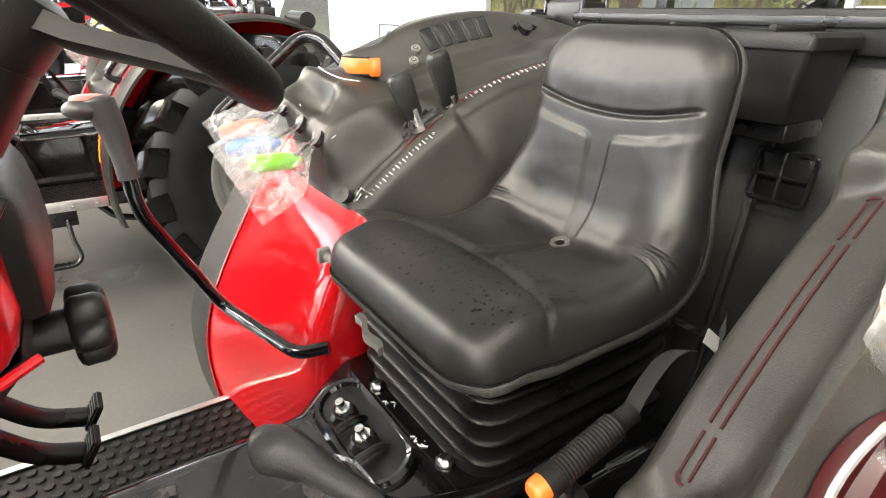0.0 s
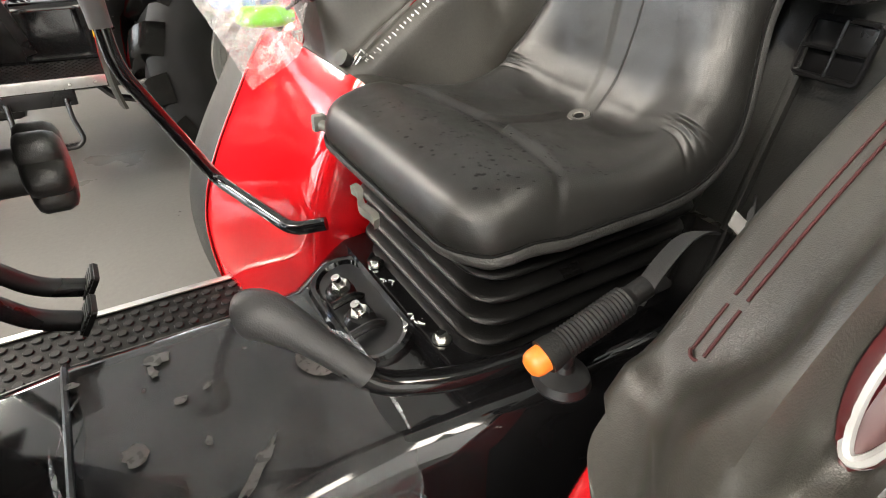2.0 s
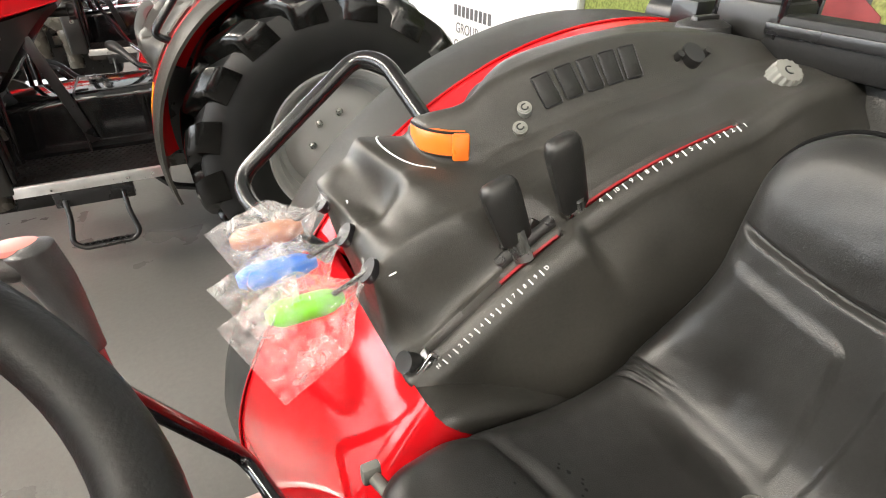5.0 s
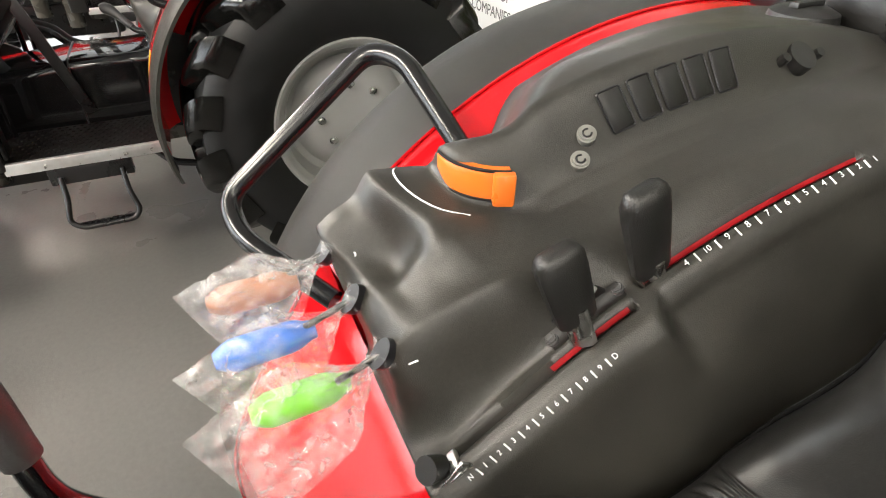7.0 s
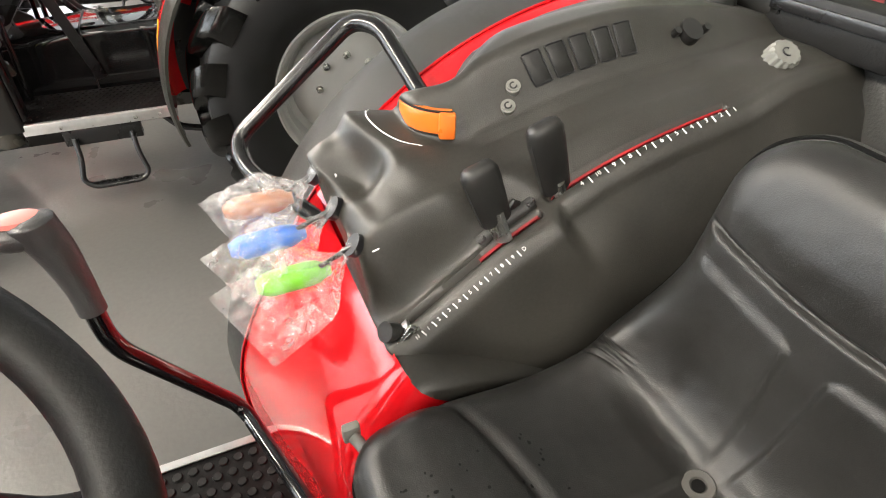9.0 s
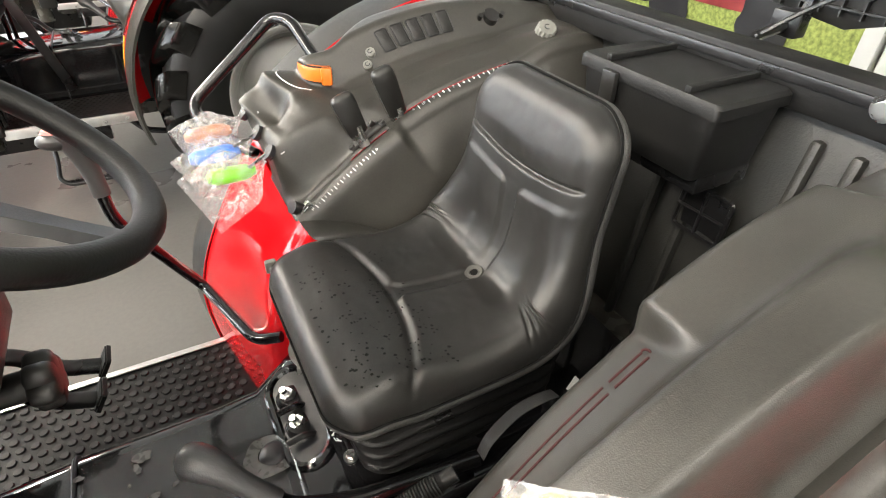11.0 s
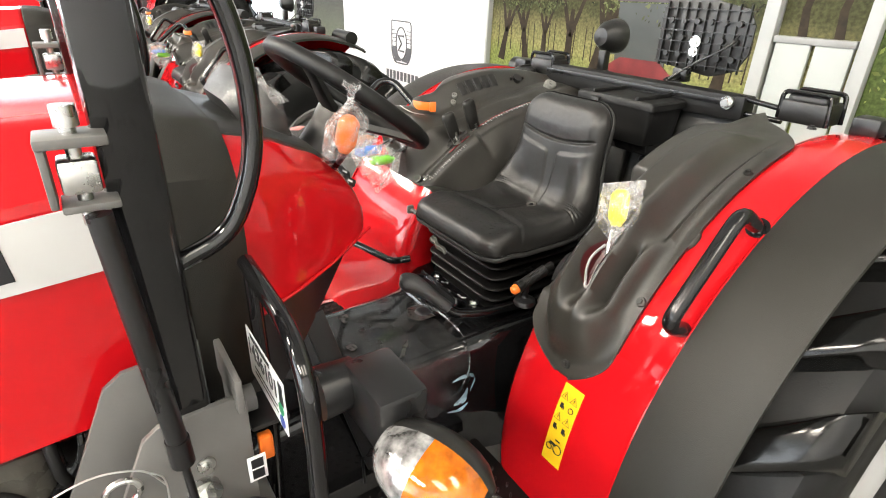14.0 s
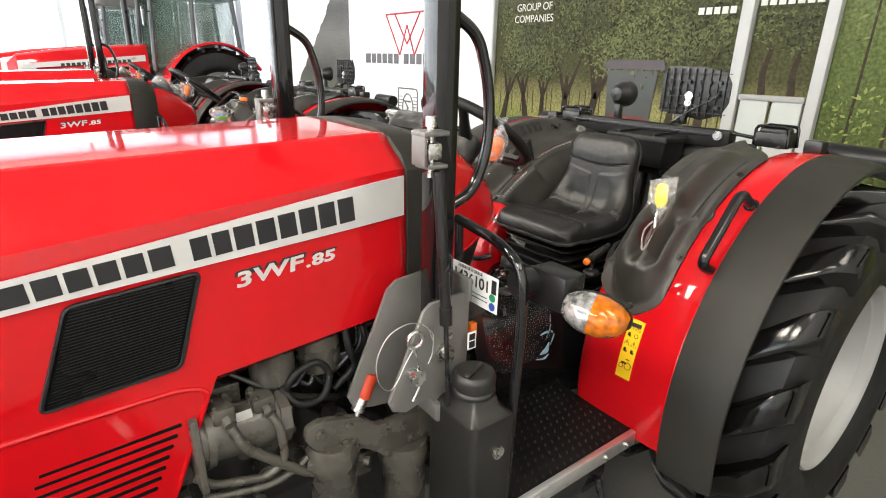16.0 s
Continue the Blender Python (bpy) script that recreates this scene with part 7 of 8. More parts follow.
# three remote levers on the right console: knobs point forwards
for port, a, b, m, col, seed, end_a, end_b, side in (
        ((-0.246, 0.462, 1.240), (-0.278, 0.462, 1.214), (-0.362, 0.470, 1.206), TAN, "brown", 1, (-0.388, 0.468, 1.226), (-0.352, 0.452, 1.148), (0.1, -1, 0.5)),
        ((-0.238, 0.408, 1.219), (-0.276, 0.416, 1.190), (-0.366, 0.413, 1.188), BLUEP, "blue", 2, (-0.398, 0.394, 1.200), (-0.355, 0.385, 1.112), (0.1, -1, 0.5)),
        ((-0.232, 0.346, 1.205), (-0.262, 0.360, 1.170), (-0.347, 0.353, 1.174), GREENP, "green", 3, (-0.397, 0.336, 1.190), (-0.350, 0.313, 1.082), (0.1, -1, 0.5))):
    port, a, b = Vector(port), Vector(a), Vector(b)
    lv = part("remote_lever", rod(bmesh.new(), port + (port - a) * 0.2, a.lerp(b, 0.3), 0.0030), SATIN, rcon)
    part("lever_knob", knob_mesh(a, b, 0.0150), m, lv, col + " plastic knob", 60)
    bg = thing("plastic_bag", "crumpled clear plastic bag over a " + col + " lever knob", "plastic bag", "bags on the lever knobs")
    bags.append(bg)
    neck = port.lerp(a, 0.35)
    part("film", bag_mesh(seed, neck, end_a, end_b, 0.017, side), BAG, bg, "", 60)
    bag_neck(bg, Matrix.Translation(neck) @ basis(port - a, (0, 1, 0.2)), seed)

# yellow knob on the left console
kb = part("lever_knob", knob_mesh((-0.235, -0.476, 1.248), (-0.228, -0.468, 1.318), 0.0180), YELLOW, lcon, "yellow plastic knob", 60)
bg = thing("plastic_bag", "crumpled clear plastic bag over a yellow lever knob", "plastic bag", "bags on the lever knobs")
bags.append(bg)
neck = Vector((-0.243, -0.480, 1.212))
part("film", bag_mesh(7, neck, (-0.250, -0.440, 1.326), (-0.192, -0.494, 1.340), 0.028, (-0.6, -0.55, 0.4)), BAG, bg, "", 60)
bag_neck(bg, Matrix.Translation(neck) @ basis((-0.2, -0.1, -1.0), (1, -1, 0)), 7)
# orange knob on a stalk beside the steering wheel
bm = rod(bmesh.new(), (-0.665, -0.13, 1.335), (-0.680, -0.210, 1.385), 0.006)
stalk = part("shuttle_stalk", bm, SATIN, tractor, "black shuttle stalk with orange knob")
part("lever_knob", knob_mesh((-0.682, -0.212, 1.388), (-0.676, -0.230, 1.452), 0.0190), ORANGE, stalk, "orange plastic knob", 60)
bg = thing("plastic_bag", "crumpled clear plastic bag over an orange lever knob", "plastic bag", "bags on the lever knobs")
bags.append(bg)
neck = Vector((-0.672, -0.228, 1.484))
part("film", bag_mesh(9, neck, (-0.730, -0.222, 1.378), (-0.638, -0.200, 1.370), 0.032, (-0.3, -1, 0.2)), BAG, bg, "", 60)
bag_neck(bg, Matrix.Translation(neck) @ basis((0.05, -0.20, 1.0), (1, 0.4, 0)), 9)
# its twin on the right of the wheel
bm = rod(bmesh.new(), (-0.690, 0.120, 1.355), (-0.728, 0.178, 1.425), 0.006)
stalk = part("throttle_stalk", bm, SATIN, tractor, "black throttle stalk with orange knob")
part("lever_knob", knob_mesh((-0.726, 0.176, 1.424), (-0.738, 0.196, 1.474), 0.0180), ORANGE, stalk, "orange plastic knob", 60)
bg = thing("plastic_bag", "crumpled clear plastic bag over an orange lever knob", "plastic bag", "bags on the lever knobs")
bags.append(bg)
part("film", bag_mesh(12, (-0.716, 0.168, 1.398), (-0.800, 0.170, 1.496), (-0.690, 0.225, 1.478), 0.024, (-0.4, -0.9, 0.3)), BAG, bg, "", 60)
part("film", bag_mesh(15, (-0.724, 0.176, 1.440), (-0.742, 0.120, 1.402), (-0.640, 0.178, 1.405), 0.010, (-0.2, -0.6, 0.8)), BAG, bg, "", 60)
# clear sheet that still lies on the tunnel
fl = thing("protective_film", "clear torn protective film with glue marks on the floor tunnel", "film", at=(-0.53, -0.01, 0.829))


def sheet_z(x, y):
    return 0.0035 + 0.028 * x + 0.0012 * noise.noise(Vector((x * 14, y * 14, 0)))


bm = bmesh.new()
rings = []
for i in range(31):
    x = -0.128 + 0.305 * i / 30
    ring = []
    for j in range(15):
        y = 0.135 - 0.295 * j / 14
        ring.append((x + 0.012 * noise.noise(Vector((0, y * 9, 4))), y, sheet_z(x, y)))
    # over the rounded edge and down the near side
    for j in range(1, 15):
        a = min(1.0, j / 5) * math.pi / 2
        drop = max(0, j - 5) * (0.016 + 0.006 * noise.noise(Vector((x * 16, 0, 7))))
        ring.append((x + 0.01 * noise.noise(Vector((x * 9, j * 0.3, 4))), -0.160 - 0.028 * math.sin(a) - 0.006 * (j > 5) - 0.004 * noise.noise(Vector((x * 25, j * 0.5, 1))), sheet_z(x, -0.16) - 0.036 * (1 - math.cos(a)) - drop))
    rings.append(ring)
loft(bm, rings, closed=False)
part("sheet", bm, FILM, fl, "", 60)
rnd = random.Random(21)
GLUE = mat("dried_glue", (0.062, 0.060, 0.058), 0.30, var=0.25, scale=90)
for cx, cy, rx, ry, turn in ((-0.039, 0.106, 0.017, 0.012, 0), (-0.047, 0.086, 0.006, 0.012, 0.3), (-0.080, -0.027, 0.013, 0.016, 0.2), (0.025, -0.112, 0.006, 0.040, -0.75), (0.035, -0.100, 0.010, 0.008, 0), (-0.025, 0.024, 0.008, 0.006, 0), (-0.133, 0.112, 0.009, 0.006, 0), (0.005, 0.03, 0.006, 0.004, 0.4), (-0.01, -0.05, 0.004, 0.008, 0), (0.06, 0.07, 0.004, 0.003, 0), (-0.06, 0.06, 0.003, 0.004, 0)):
    bm = bmesh.new()
    pts = []
    for a in np.linspace(0, 2 * math.pi, 16, endpoint=False):
        k = rnd.uniform(0.72, 1.2)
        u, v = rx * k * math.cos(a), ry * k * math.sin(a)
        x, y = cx + u * math.cos(turn) - v * math.sin(turn), cy + u * math.sin(turn) + v * math.cos(turn)
        pts.append((x, y, sheet_z(x, y) + 0.0012))
    bm.faces.new([bm.verts.new(p) for p in pts])
    part("glue_mark", bm, GLUE, fl, "pale dried glue mark")
# torn collar round the lever's boss
bm = bmesh.new()
ca, cb = [], []
for a in np.linspace(0, 2 * math.pi, 24, endpoint=False):
    k = 1 + 0.22 * noise.noise(Vector((math.cos(a) * 1.5, math.sin(a) * 1.5, 2)))
    ca.append((0.154 + 0.046 * k * math.cos(a), 0.005 + 0.040 * k * math.sin(a), 0.0125 + 0.004 * math.sin(a * 3)))
    cb.append((0.157 + 0.026 * math.cos(a), 0.008 + 0.021 * math.sin(a), 0.0120))
loft(bm, [ca, cb], caps=False)
part("film_collar", bm, GLUE, fl, "torn pale film collar")
part("lever_boss", spin_profile(bmesh.new(), [(0.0, 0.010), (0.012, 0.010), (0.022, 0.006), (0.025, 0.0)], (0.157, 0.008, 0.008), "z", 20), DARKPRINT, fl)


def ribbon(pts, w):
    """A thin curled strip of film along pts."""
    b = bmesh.new()
    p = spline(pts, 6)
    n = len(p)
    loft(b, [[q + Vector((0.3 * w, w, 0.4 * w)) * f * (0.25 + math.sin(math.pi * min(1, 1.1 * i / n))) + Vector((0, 0, 0.002 * f * f)) for f in (-1, 0, 1)] for i, q in enumerate(p)], closed=False)
    return b


SHRED = film("pale_shred", 0.25, 0.6, 40, 0.15, (0.75, 0.80, 0.84))
for pts, w in (([(-0.123, 0.084, 0.004), (-0.136, 0.05, 0.010), (-0.150, 0.007, 0.004)], 0.003),
               ([(-0.155, 0.029, 0.004), (-0.150, -0.02, 0.016), (-0.141, -0.085, 0.006), (-0.12, -0.17, -0.02)], 0.006),
               ([(0.165, 0.04, 0.014), (0.182, -0.005, 0.018), (0.182, -0.09, 0.020), (0.180, -0.165, 0.004), (0.172, -0.195, -0.05), (0.150, -0.20, -0.10)], 0.005)):
    part("film_shred", ribbon(pts, w), SHRED, fl, "pale torn film edge", 60)
BLUEFILM = film("pale_blue_shred", 0.45, 0.9, 30, 0.15, (0.50, 0.66, 0.78))
for pts, w in (([(0.115, -0.202, -0.075), (0.150, -0.204, -0.070), (0.185, -0.203, -0.085), (0.170, -0.206, -0.125)], 0.004),
               ([(0.165, -0.203, -0.115), (0.150, -0.207, -0.140), (0.120, -0.206, -0.150)], 0.007),
               ([(0.100, -0.206, -0.165), (0.140, -0.207, -0.172), (0.165, -0.207, -0.160)], 0.003)):
    part("film_shred", ribbon(pts, w), BLUEFILM, fl, "pale blue torn film edge", 60)

# ---- the row of tractors ----
row = copy_thing(tractor, pose(-0.13, 2.98, 0))
# on this one the roll bar is folded away
for o in [o for o in row.children_recursive if o.name.split(".")[0] in ("roll_bar", "post", "grab_handle", "latch", "latch_pin", "gas_strut", "strut_rod")]:
    bpy.data.objects.remove(o)
copy_thing(tractor, pose(0.0, 5.7, 0))
for bag in bags:
    copy_thing(bag, pose(-0.13, 2.98, 0))
    copy_thing(bag, pose(0.0, 5.7, 0))

# a bigger tractor with a cab, farther down the row
def cab_tractor():
    t = thing("cab_tractor", "large red tractor with glazed cab and silver bonnet stripe", "tractor")
    bm = bmesh.new()
    rings = []
    for x, w, lo, hi in ((-2.75, 0.24, 1.05, 1.48), (-2.6, 0.33, 0.95, 1.60), (-2.0, 0.38, 0.95, 1.70), (-1.0, 0.42, 1.0, 1.80), (-0.55, 0.43, 1.05, 1.83)):
        rings.append([(x, -w, lo), (x, -w - 0.01, hi - 0.18), (x, -w + 0.06, hi - 0.04), (x, -w + 0.16, hi), (x, w - 0.16, hi), (x, w - 0.06, hi - 0.04), (x, w + 0.01, hi - 0.18), (x, w, lo)])
    loft(bm, rings)
    hood = part("bonnet", bm, RED, t, "", 30)
    for s in (-1, 1):
        bm = bmesh.new()
        prism(bm, [(-2.55, 1.36), (-0.60, 1.52), (-0.60, 1.63), (-2.55, 1.44)], "y", s * 0.40, s * 0.445)
        st = part("stripe", bm, SILVER, hood)
        for i in range(14):
            if i == 6:
                continue
            x = -1.95 + 0.082 * i
            bm = box(bmesh.new(), (x, s * 0.447, 1.475 + 0.085 * (x + 1.4)), (0.058, 0.004, 0.055))
            part("letter_bar", bm, DARKPRINT, st)
        bm = bmesh.new()
        prism(bm, [(-2.35, 1.08), (-1.75, 1.12), (-1.62, 1.36), (-2.3, 1.30)], "y", s * 0.385, s * 0.43)
        part("grille", bm, MESHGRILLE, hood)
        bm = bmesh.new()
        prism(bm, [(-2.62, 1.00), (-2.42, 1.04), (-2.34, 1.36), (-2.44, 1.50), (-2.60, 1.46)], "y", s * 0.34, s * 0.432)
        part("nose_trim", bm, SILVER, hood, "silver nose trim")
        bm = bmesh.new()
        prism(bm, [(-1.45, 1.12), (-0.95, 1.16), (-0.90, 1.42), (-1.35, 1.38)], "y", s * 0.40, s * 0.435)
        part("grille", bm, MESHGRILLE, hood)
        # wheels and fenders
        bm = bmesh.new()
        prof = [(0.45, -0.20), (0.6, -0.24), (0.80, -0.24), (0.86, -0.18), (0.87, 0), (0.86, 0.18), (0.80, 0.24), (0.6, 0.24), (0.45, 0.20)]
        spin_profile(bm, prof + prof[:1], (0.55, s * 0.95, 0.90), "y", 48)
        w = part("rear_wheel", bm, TYRE, t, "", 34)
        hub = Matrix.Translation((0.55, s * 0.95, 0.90))
        for o in (-1, 1):
            lug = part("lug", loft(bmesh.new(), [[(0.55 - r * math.cos(radians(12 * u + d)), s * 0.95 + o * (0.01 + 0.23 * u), 0.90 + r * math.sin(radians(12 * u + d))) for d, r in ((-2.2, 0.84), (-1.4, 0.90), (1.4, 0.90), (2.2, 0.84))] for u in (0, 0.5, 1.0)]), TYRE, w, "", 34)
            for i in range(1, 18):
                twin("lug", lug, hub @ Matrix.Rotation(radians(20 * i + (10 if o > 0 else 0)), 4, "Y") @ hub.inverted(), w)
        bm = bmesh.new()
        spin_profile(bm, [(0.46, 0.19 * s), (0.42, 0.12 * s), (0.2, 0.05 * s), (0.0, 0.08 * s)], (0.55, s * 0.95, 0.90), "y", 36)
        part("rim", bm, RIM, w)
        bm = bmesh.new()
        prof = [(0.98, s * 0.62), (1.0, s * 0.64), (1.0, s * 1.16), (0.96, s * 1.20), (0.95, s * 1.18), (0.97, s * 0.64)]
        spin_profile(bm, prof + prof[:1], (0.55, 0, 0.90), "y", 40, 10, 150)
        part("rear_fender", bm, RED, t, "", 35)
        bm = bmesh.new()
        prof = [(0.40, -0.14), (0.55, -0.17), (0.62, -0.14), (0.63, 0.0), (0.62, 0.14), (0.55, 0.17), (0.40, 0.14)]
        spin_profile(bm, prof + prof[:1], (-2.0, s * 0.85, 0.63), "y", 40)
        part("front_wheel", bm, TYRE, t, "", 34)
        # cab posts and panes
        for pts in ([(-0.50, 1.35), (-0.42, 2.75)], [(0.25, 1.45), (0.30, 2.78)], [(1.15, 1.60), (1.05, 2.74)]):
            bm = bmesh.new()
            tube(bm, [(pts[0][0], s * 0.72, pts[0][1]), (pts[1][0], s * 0.66, pts[1][1])], 0.045, 8)
            part("cab_post", bm, CABGREY, t, "dark grey cab post")
        for x0, x1 in ((-0.44, 0.22), (0.32, 1.05)):
            bm = bmesh.new()
            loft(bm, [[(x0, s * 0.705, 1.40), (x1, s * 0.705, 1.50), (x1, s * 0.66, 2.70), (x0 + 0.05, s * 0.66, 2.70)], [(x0, s * 0.700, 1.40), (x1, s * 0.700, 1.50), (x1, s * 0.655, 2.70), (x0 + 0.05, s * 0.655, 2.70)]])
            part("cab_pane", bm, CABGLASS, t, "greenish cab window")
        bm = bmesh.new()
        box(bm, (-0.62, s * 1.0, 2.30), (0.06, 0.16, 0.34), 0.03)
        tube(bm, [(-0.45, s * 0.70, 2.4), (-0.60, s * 0.95, 2.38)], 0.014, 8)
        part("cab_mirror", bm, SATIN, t)
    bm = bmesh.new()
    loft(bm, [[(0.32 + x * g, y * g, z) for x, y in rrect(0.92, 0.78, 0.2)] for z, g in ((2.72, 0.96), (2.76, 1.0), (2.88, 1.0), (2.95, 0.9))])
    part("cab_roof", bm, GREY, t, "grey cab roof")
    bm = bmesh.new()
    box(bm, (0.35, 0, 1.15), (1.65, 1.22, 0.60), 0.05)
    box(bm, (-1.2, 0, 0.75), (2.6, 0.5, 0.5), 0.05)
    part("chassis", bm, SATIN, t)
    bm = bmesh.new()
    loft(bm, [[(0.45 + x, y, z) for x, y in rrect(0.25 * g, 0.25 * g, 0.08)] for z, g in ((1.40, 1.0), (1.60, 1.0), (1.62, 0.8))])
    box(bm, (0.72, 0, 1.95), (0.14, 0.46, 0.75), 0.05)
    part("cab_seat", bm, PIPING, t)
    bm = bmesh.new()
    rod(bm, (-0.70, 0.46, 1.7), (-0.70, 0.46, 2.75), 0.06)
    part("exhaust_pipe", bm, SATIN, t)
    return t


ct = cab_tractor()
ct.location = (0.90, 11.4, 0)
copy_thing(ct, pose(0.6, 15.6, 0))

# ---- the rear wall: white maker's panel, printed orchard panels, posts ----
WX0 = X1 - 0.004
panel = thing("wall_panel", "white wall panel with dark printed marks", "wall panel", kind="structure")
part("sheet", box(bmesh.new(), (WX0 - 0.025, 5.21, 1.55), (0.045, 3.40, 3.1), 0.004), WALLM, panel)
PX = WX0 - 0.050
GREYPRINT = mat("grey_print", (0.10, 0.10, 0.11), 0.5, var=0.03)
REDPRINT = mat("red_print", (0.45, 0.02, 0.03), 0.5, var=0.03)


def mural_bar(yc, zc, w, h, material, name="printed_bar", parent=panel):
    return part(name, box(bmesh.new(), (PX, yc, zc), (0.003, w, h)), material, parent)


y = 6.39
for i in range(15):
    w = 0 if i == 6 else (0.150 if i in (0,) else 0.122)
    if w:
        mural_bar(y - w / 2, 1.67, w, 0.135, GREYPRINT)
    y -= (w + 0.034) if w else 0.10
y = 5.62
for i in range(9):
    mural_bar(y - 0.038, 0.62, 0.062, 0.11, GREYPRINT)
    y -= 0.092
facing = Matrix(((0, 0, -1, 0), (-1, 0, 0, 0), (0, 1, 0, 0), (0, 0, 0, 1)))
lettering("printed_word", "GROUP OF", 0.15, Matrix.Translation((PX, 5.20, 0.44)) @ facing, GREYPRINT, panel, "", 0.001)
lettering("printed_word", "COMPANIES", 0.15, Matrix.Translation((PX, 5.20, 0.26)) @ facing, GREYPRINT, panel, "", 0.001)
# red line mark and the round-footed badge
bm = bmesh.new()
for a, b in (((5.78, 2.25), (5.42, 1.72)), ((5.42, 1.72), (5.24, 2.10)), ((5.24, 2.10), (5.06, 1.72)), ((5.06, 1.72), (4.70, 2.25)), ((4.70, 2.25), (5.78, 2.25)), ((5.55, 2.25), (5.24, 1.86)), ((5.24, 1.86), (4.93, 2.25))):
    tube(bm, [(PX, a[0], a[1]), (PX, b[0], b[1])], 0.012, 5)
part("printed_mark", bm, REDPRINT, panel, "red line mark")
bm = bmesh.new()
tube(bm, fillet([(PX, 5.46, 1.28), (PX, 4.98, 1.28), (PX, 4.98, 0.90), (PX, 5.06, 0.78), (PX, 5.38, 0.78), (PX, 5.46, 0.90), (PX, 5.46, 1.28)], 0.06), 0.009, 5)
for k in range(4):
    for y0, y1 in ((5.44, 5.35), (5.09, 5.00)):
        tube(bm, [(PX, y0, 1.17 - 0.045 * k), (PX, y1, 1.17 - 0.045 * k)], 0.006, 4)
tube(bm, [(PX, 5.22 + 0.13 * math.cos(a), 1.02 + 0.19 * math.sin(a)) for a in np.linspace(0, 2 * math.pi, 28, endpoint=False)], 0.010, 5, closed=True)
tube(bm, [(PX, 5.15, 1.11), (PX, 5.29, 1.11), (PX, 5.21, 1.02), (PX, 5.29, 0.93), (PX, 5.15, 0.93)], 0.014, 5)
part("printed_badge", bm, GREYPRINT, panel, "dark badge outline")
bm = bmesh.new()
for s in (-1, 1):
    prism(bm, [(5.22 + s * 0.22, 0.98), (5.22 + s * 0.13, 0.98), (5.22 + s * 0.10, 0.87), (5.22, 0.81), (5.22 + s * 0.15, 0.80), (5.22 + s * 0.22, 0.90)], "x", PX - 0.002, PX + 0.002)
part("printed_badge", bm, GREYPRINT, panel, "dark badge foot")


def mural_ground(name, stops, scale):
    """A printed backdrop whose colour goes by height, broken up by noise."""
    m = bpy.data.materials.new(name)
    m.use_nodes = True
    t = m.node_tree
    b = t.nodes["Principled BSDF"]
    b.inputs["Roughness"].default_value = 0.62
    b.inputs["Specular IOR Level"].default_value = 0.2
    tc = t.nodes.new("ShaderNodeTexCoord")
    sep = t.nodes.new("ShaderNodeSeparateXYZ")
    t.links.new(tc.outputs["Object"], sep.inputs[0])
    nz = t.nodes.new("ShaderNodeTexNoise")
    nz.inputs["Scale"].default_value, nz.inputs["Detail"].default_value = scale, 8
    t.links.new(tc.outputs["Object"], nz.inputs["Vector"])
    ma = t.nodes.new("ShaderNodeMath")
    ma.operation = "MULTIPLY_ADD"
    ma.inputs[1].default_value = 0.35
    t.links.new(nz.outputs["Fac"], ma.inputs[0])
    t.links.new(sep.outputs["Z"], ma.inputs[2])
    mr = t.nodes.new("ShaderNodeMapRange")
    mr.inputs["From Min"].default_value, mr.inputs["From Max"].default_value = 0.175, 3.175
    t.links.new(ma.outputs[0], mr.inputs["Value"])
    cr = t.nodes.new("ShaderNodeValToRGB")
    els = cr.color_ramp.elements
    while len(els) < len(stops):
        els.new(0.5)
    for e, (p, c) in zip(els, stops):
        e.position, e.color = p / 3.0, (*c, 1)
    t.links.new(mr.outputs["Result"], cr.inputs["Fac"])
    n2 = t.nodes.new("ShaderNodeTexNoise")
    n2.inputs["Scale"].default_value, n2.inputs["Detail"].default_value = 45, 5
    t.links.new(tc.outputs["Object"], n2.inputs["Vector"])
    r2 = t.nodes.new("ShaderNodeMapRange")
    r2.inputs["From Min"].default_value, r2.inputs["From Max"].default_value, r2.inputs["To Min"].default_value, r2.inputs["To Max"].default_value = 0.3, 0.7, 0.55, 1.45
    t.links.new(n2.outputs["Fac"], r2.inputs["Value"])
    sc = t.nodes.new("ShaderNodeVectorMath")
    sc.operation = "SCALE"
    t.links.new(cr.outputs["Color"], sc.inputs[0])
    t.links.new(r2.outputs["Result"], sc.inputs["Scale"])
    t.links.new(sc.outputs[0], b.inputs["Base Color"])
    return m


ORCH = mural_ground("printed_orchard", [(0.0, (0.10, 0.12, 0.03)), (0.75, (0.16, 0.20, 0.05)), (1.05, (0.17, 0.20, 0.055)), (1.22, (0.21, 0.20, 0.075)), (1.40, (0.13, 0.12, 0.05)), (1.52, (0.05, 0.05, 0.018)), (2.1, (0.045, 0.05, 0.02)), (2.6, (0.10, 0.11, 0.07)), (3.0, (0.30, 0.33, 0.30))], 2.2)
VINE = mural_ground("printed_vineyard", [(0.0, (0.13, 0.11, 0.05)), (0.6, (0.07, 0.09, 0.025)), (1.0, (0.055, 0.08, 0.02)), (1.8, (0.075, 0.10, 0.028)), (2.6, (0.13, 0.15, 0.07)), (3.0, (0.35, 0.40, 0.35))], 3.5)
ROCK = mural_ground("printed_rock", [(0.0, (0.05, 0.055, 0.04)), (1.0, (0.11, 0.12, 0.09)), (1.5, (0.07, 0.07, 0.065)), (2.0, (0.15, 0.15, 0.145)), (2.4, (0.09, 0.09, 0.09)), (3.0, (0.20, 0.20, 0.205))], 4.5)
POSTW = mat("grey_white_post", (0.38, 0.39, 0.38), 0.4, var=0.05)
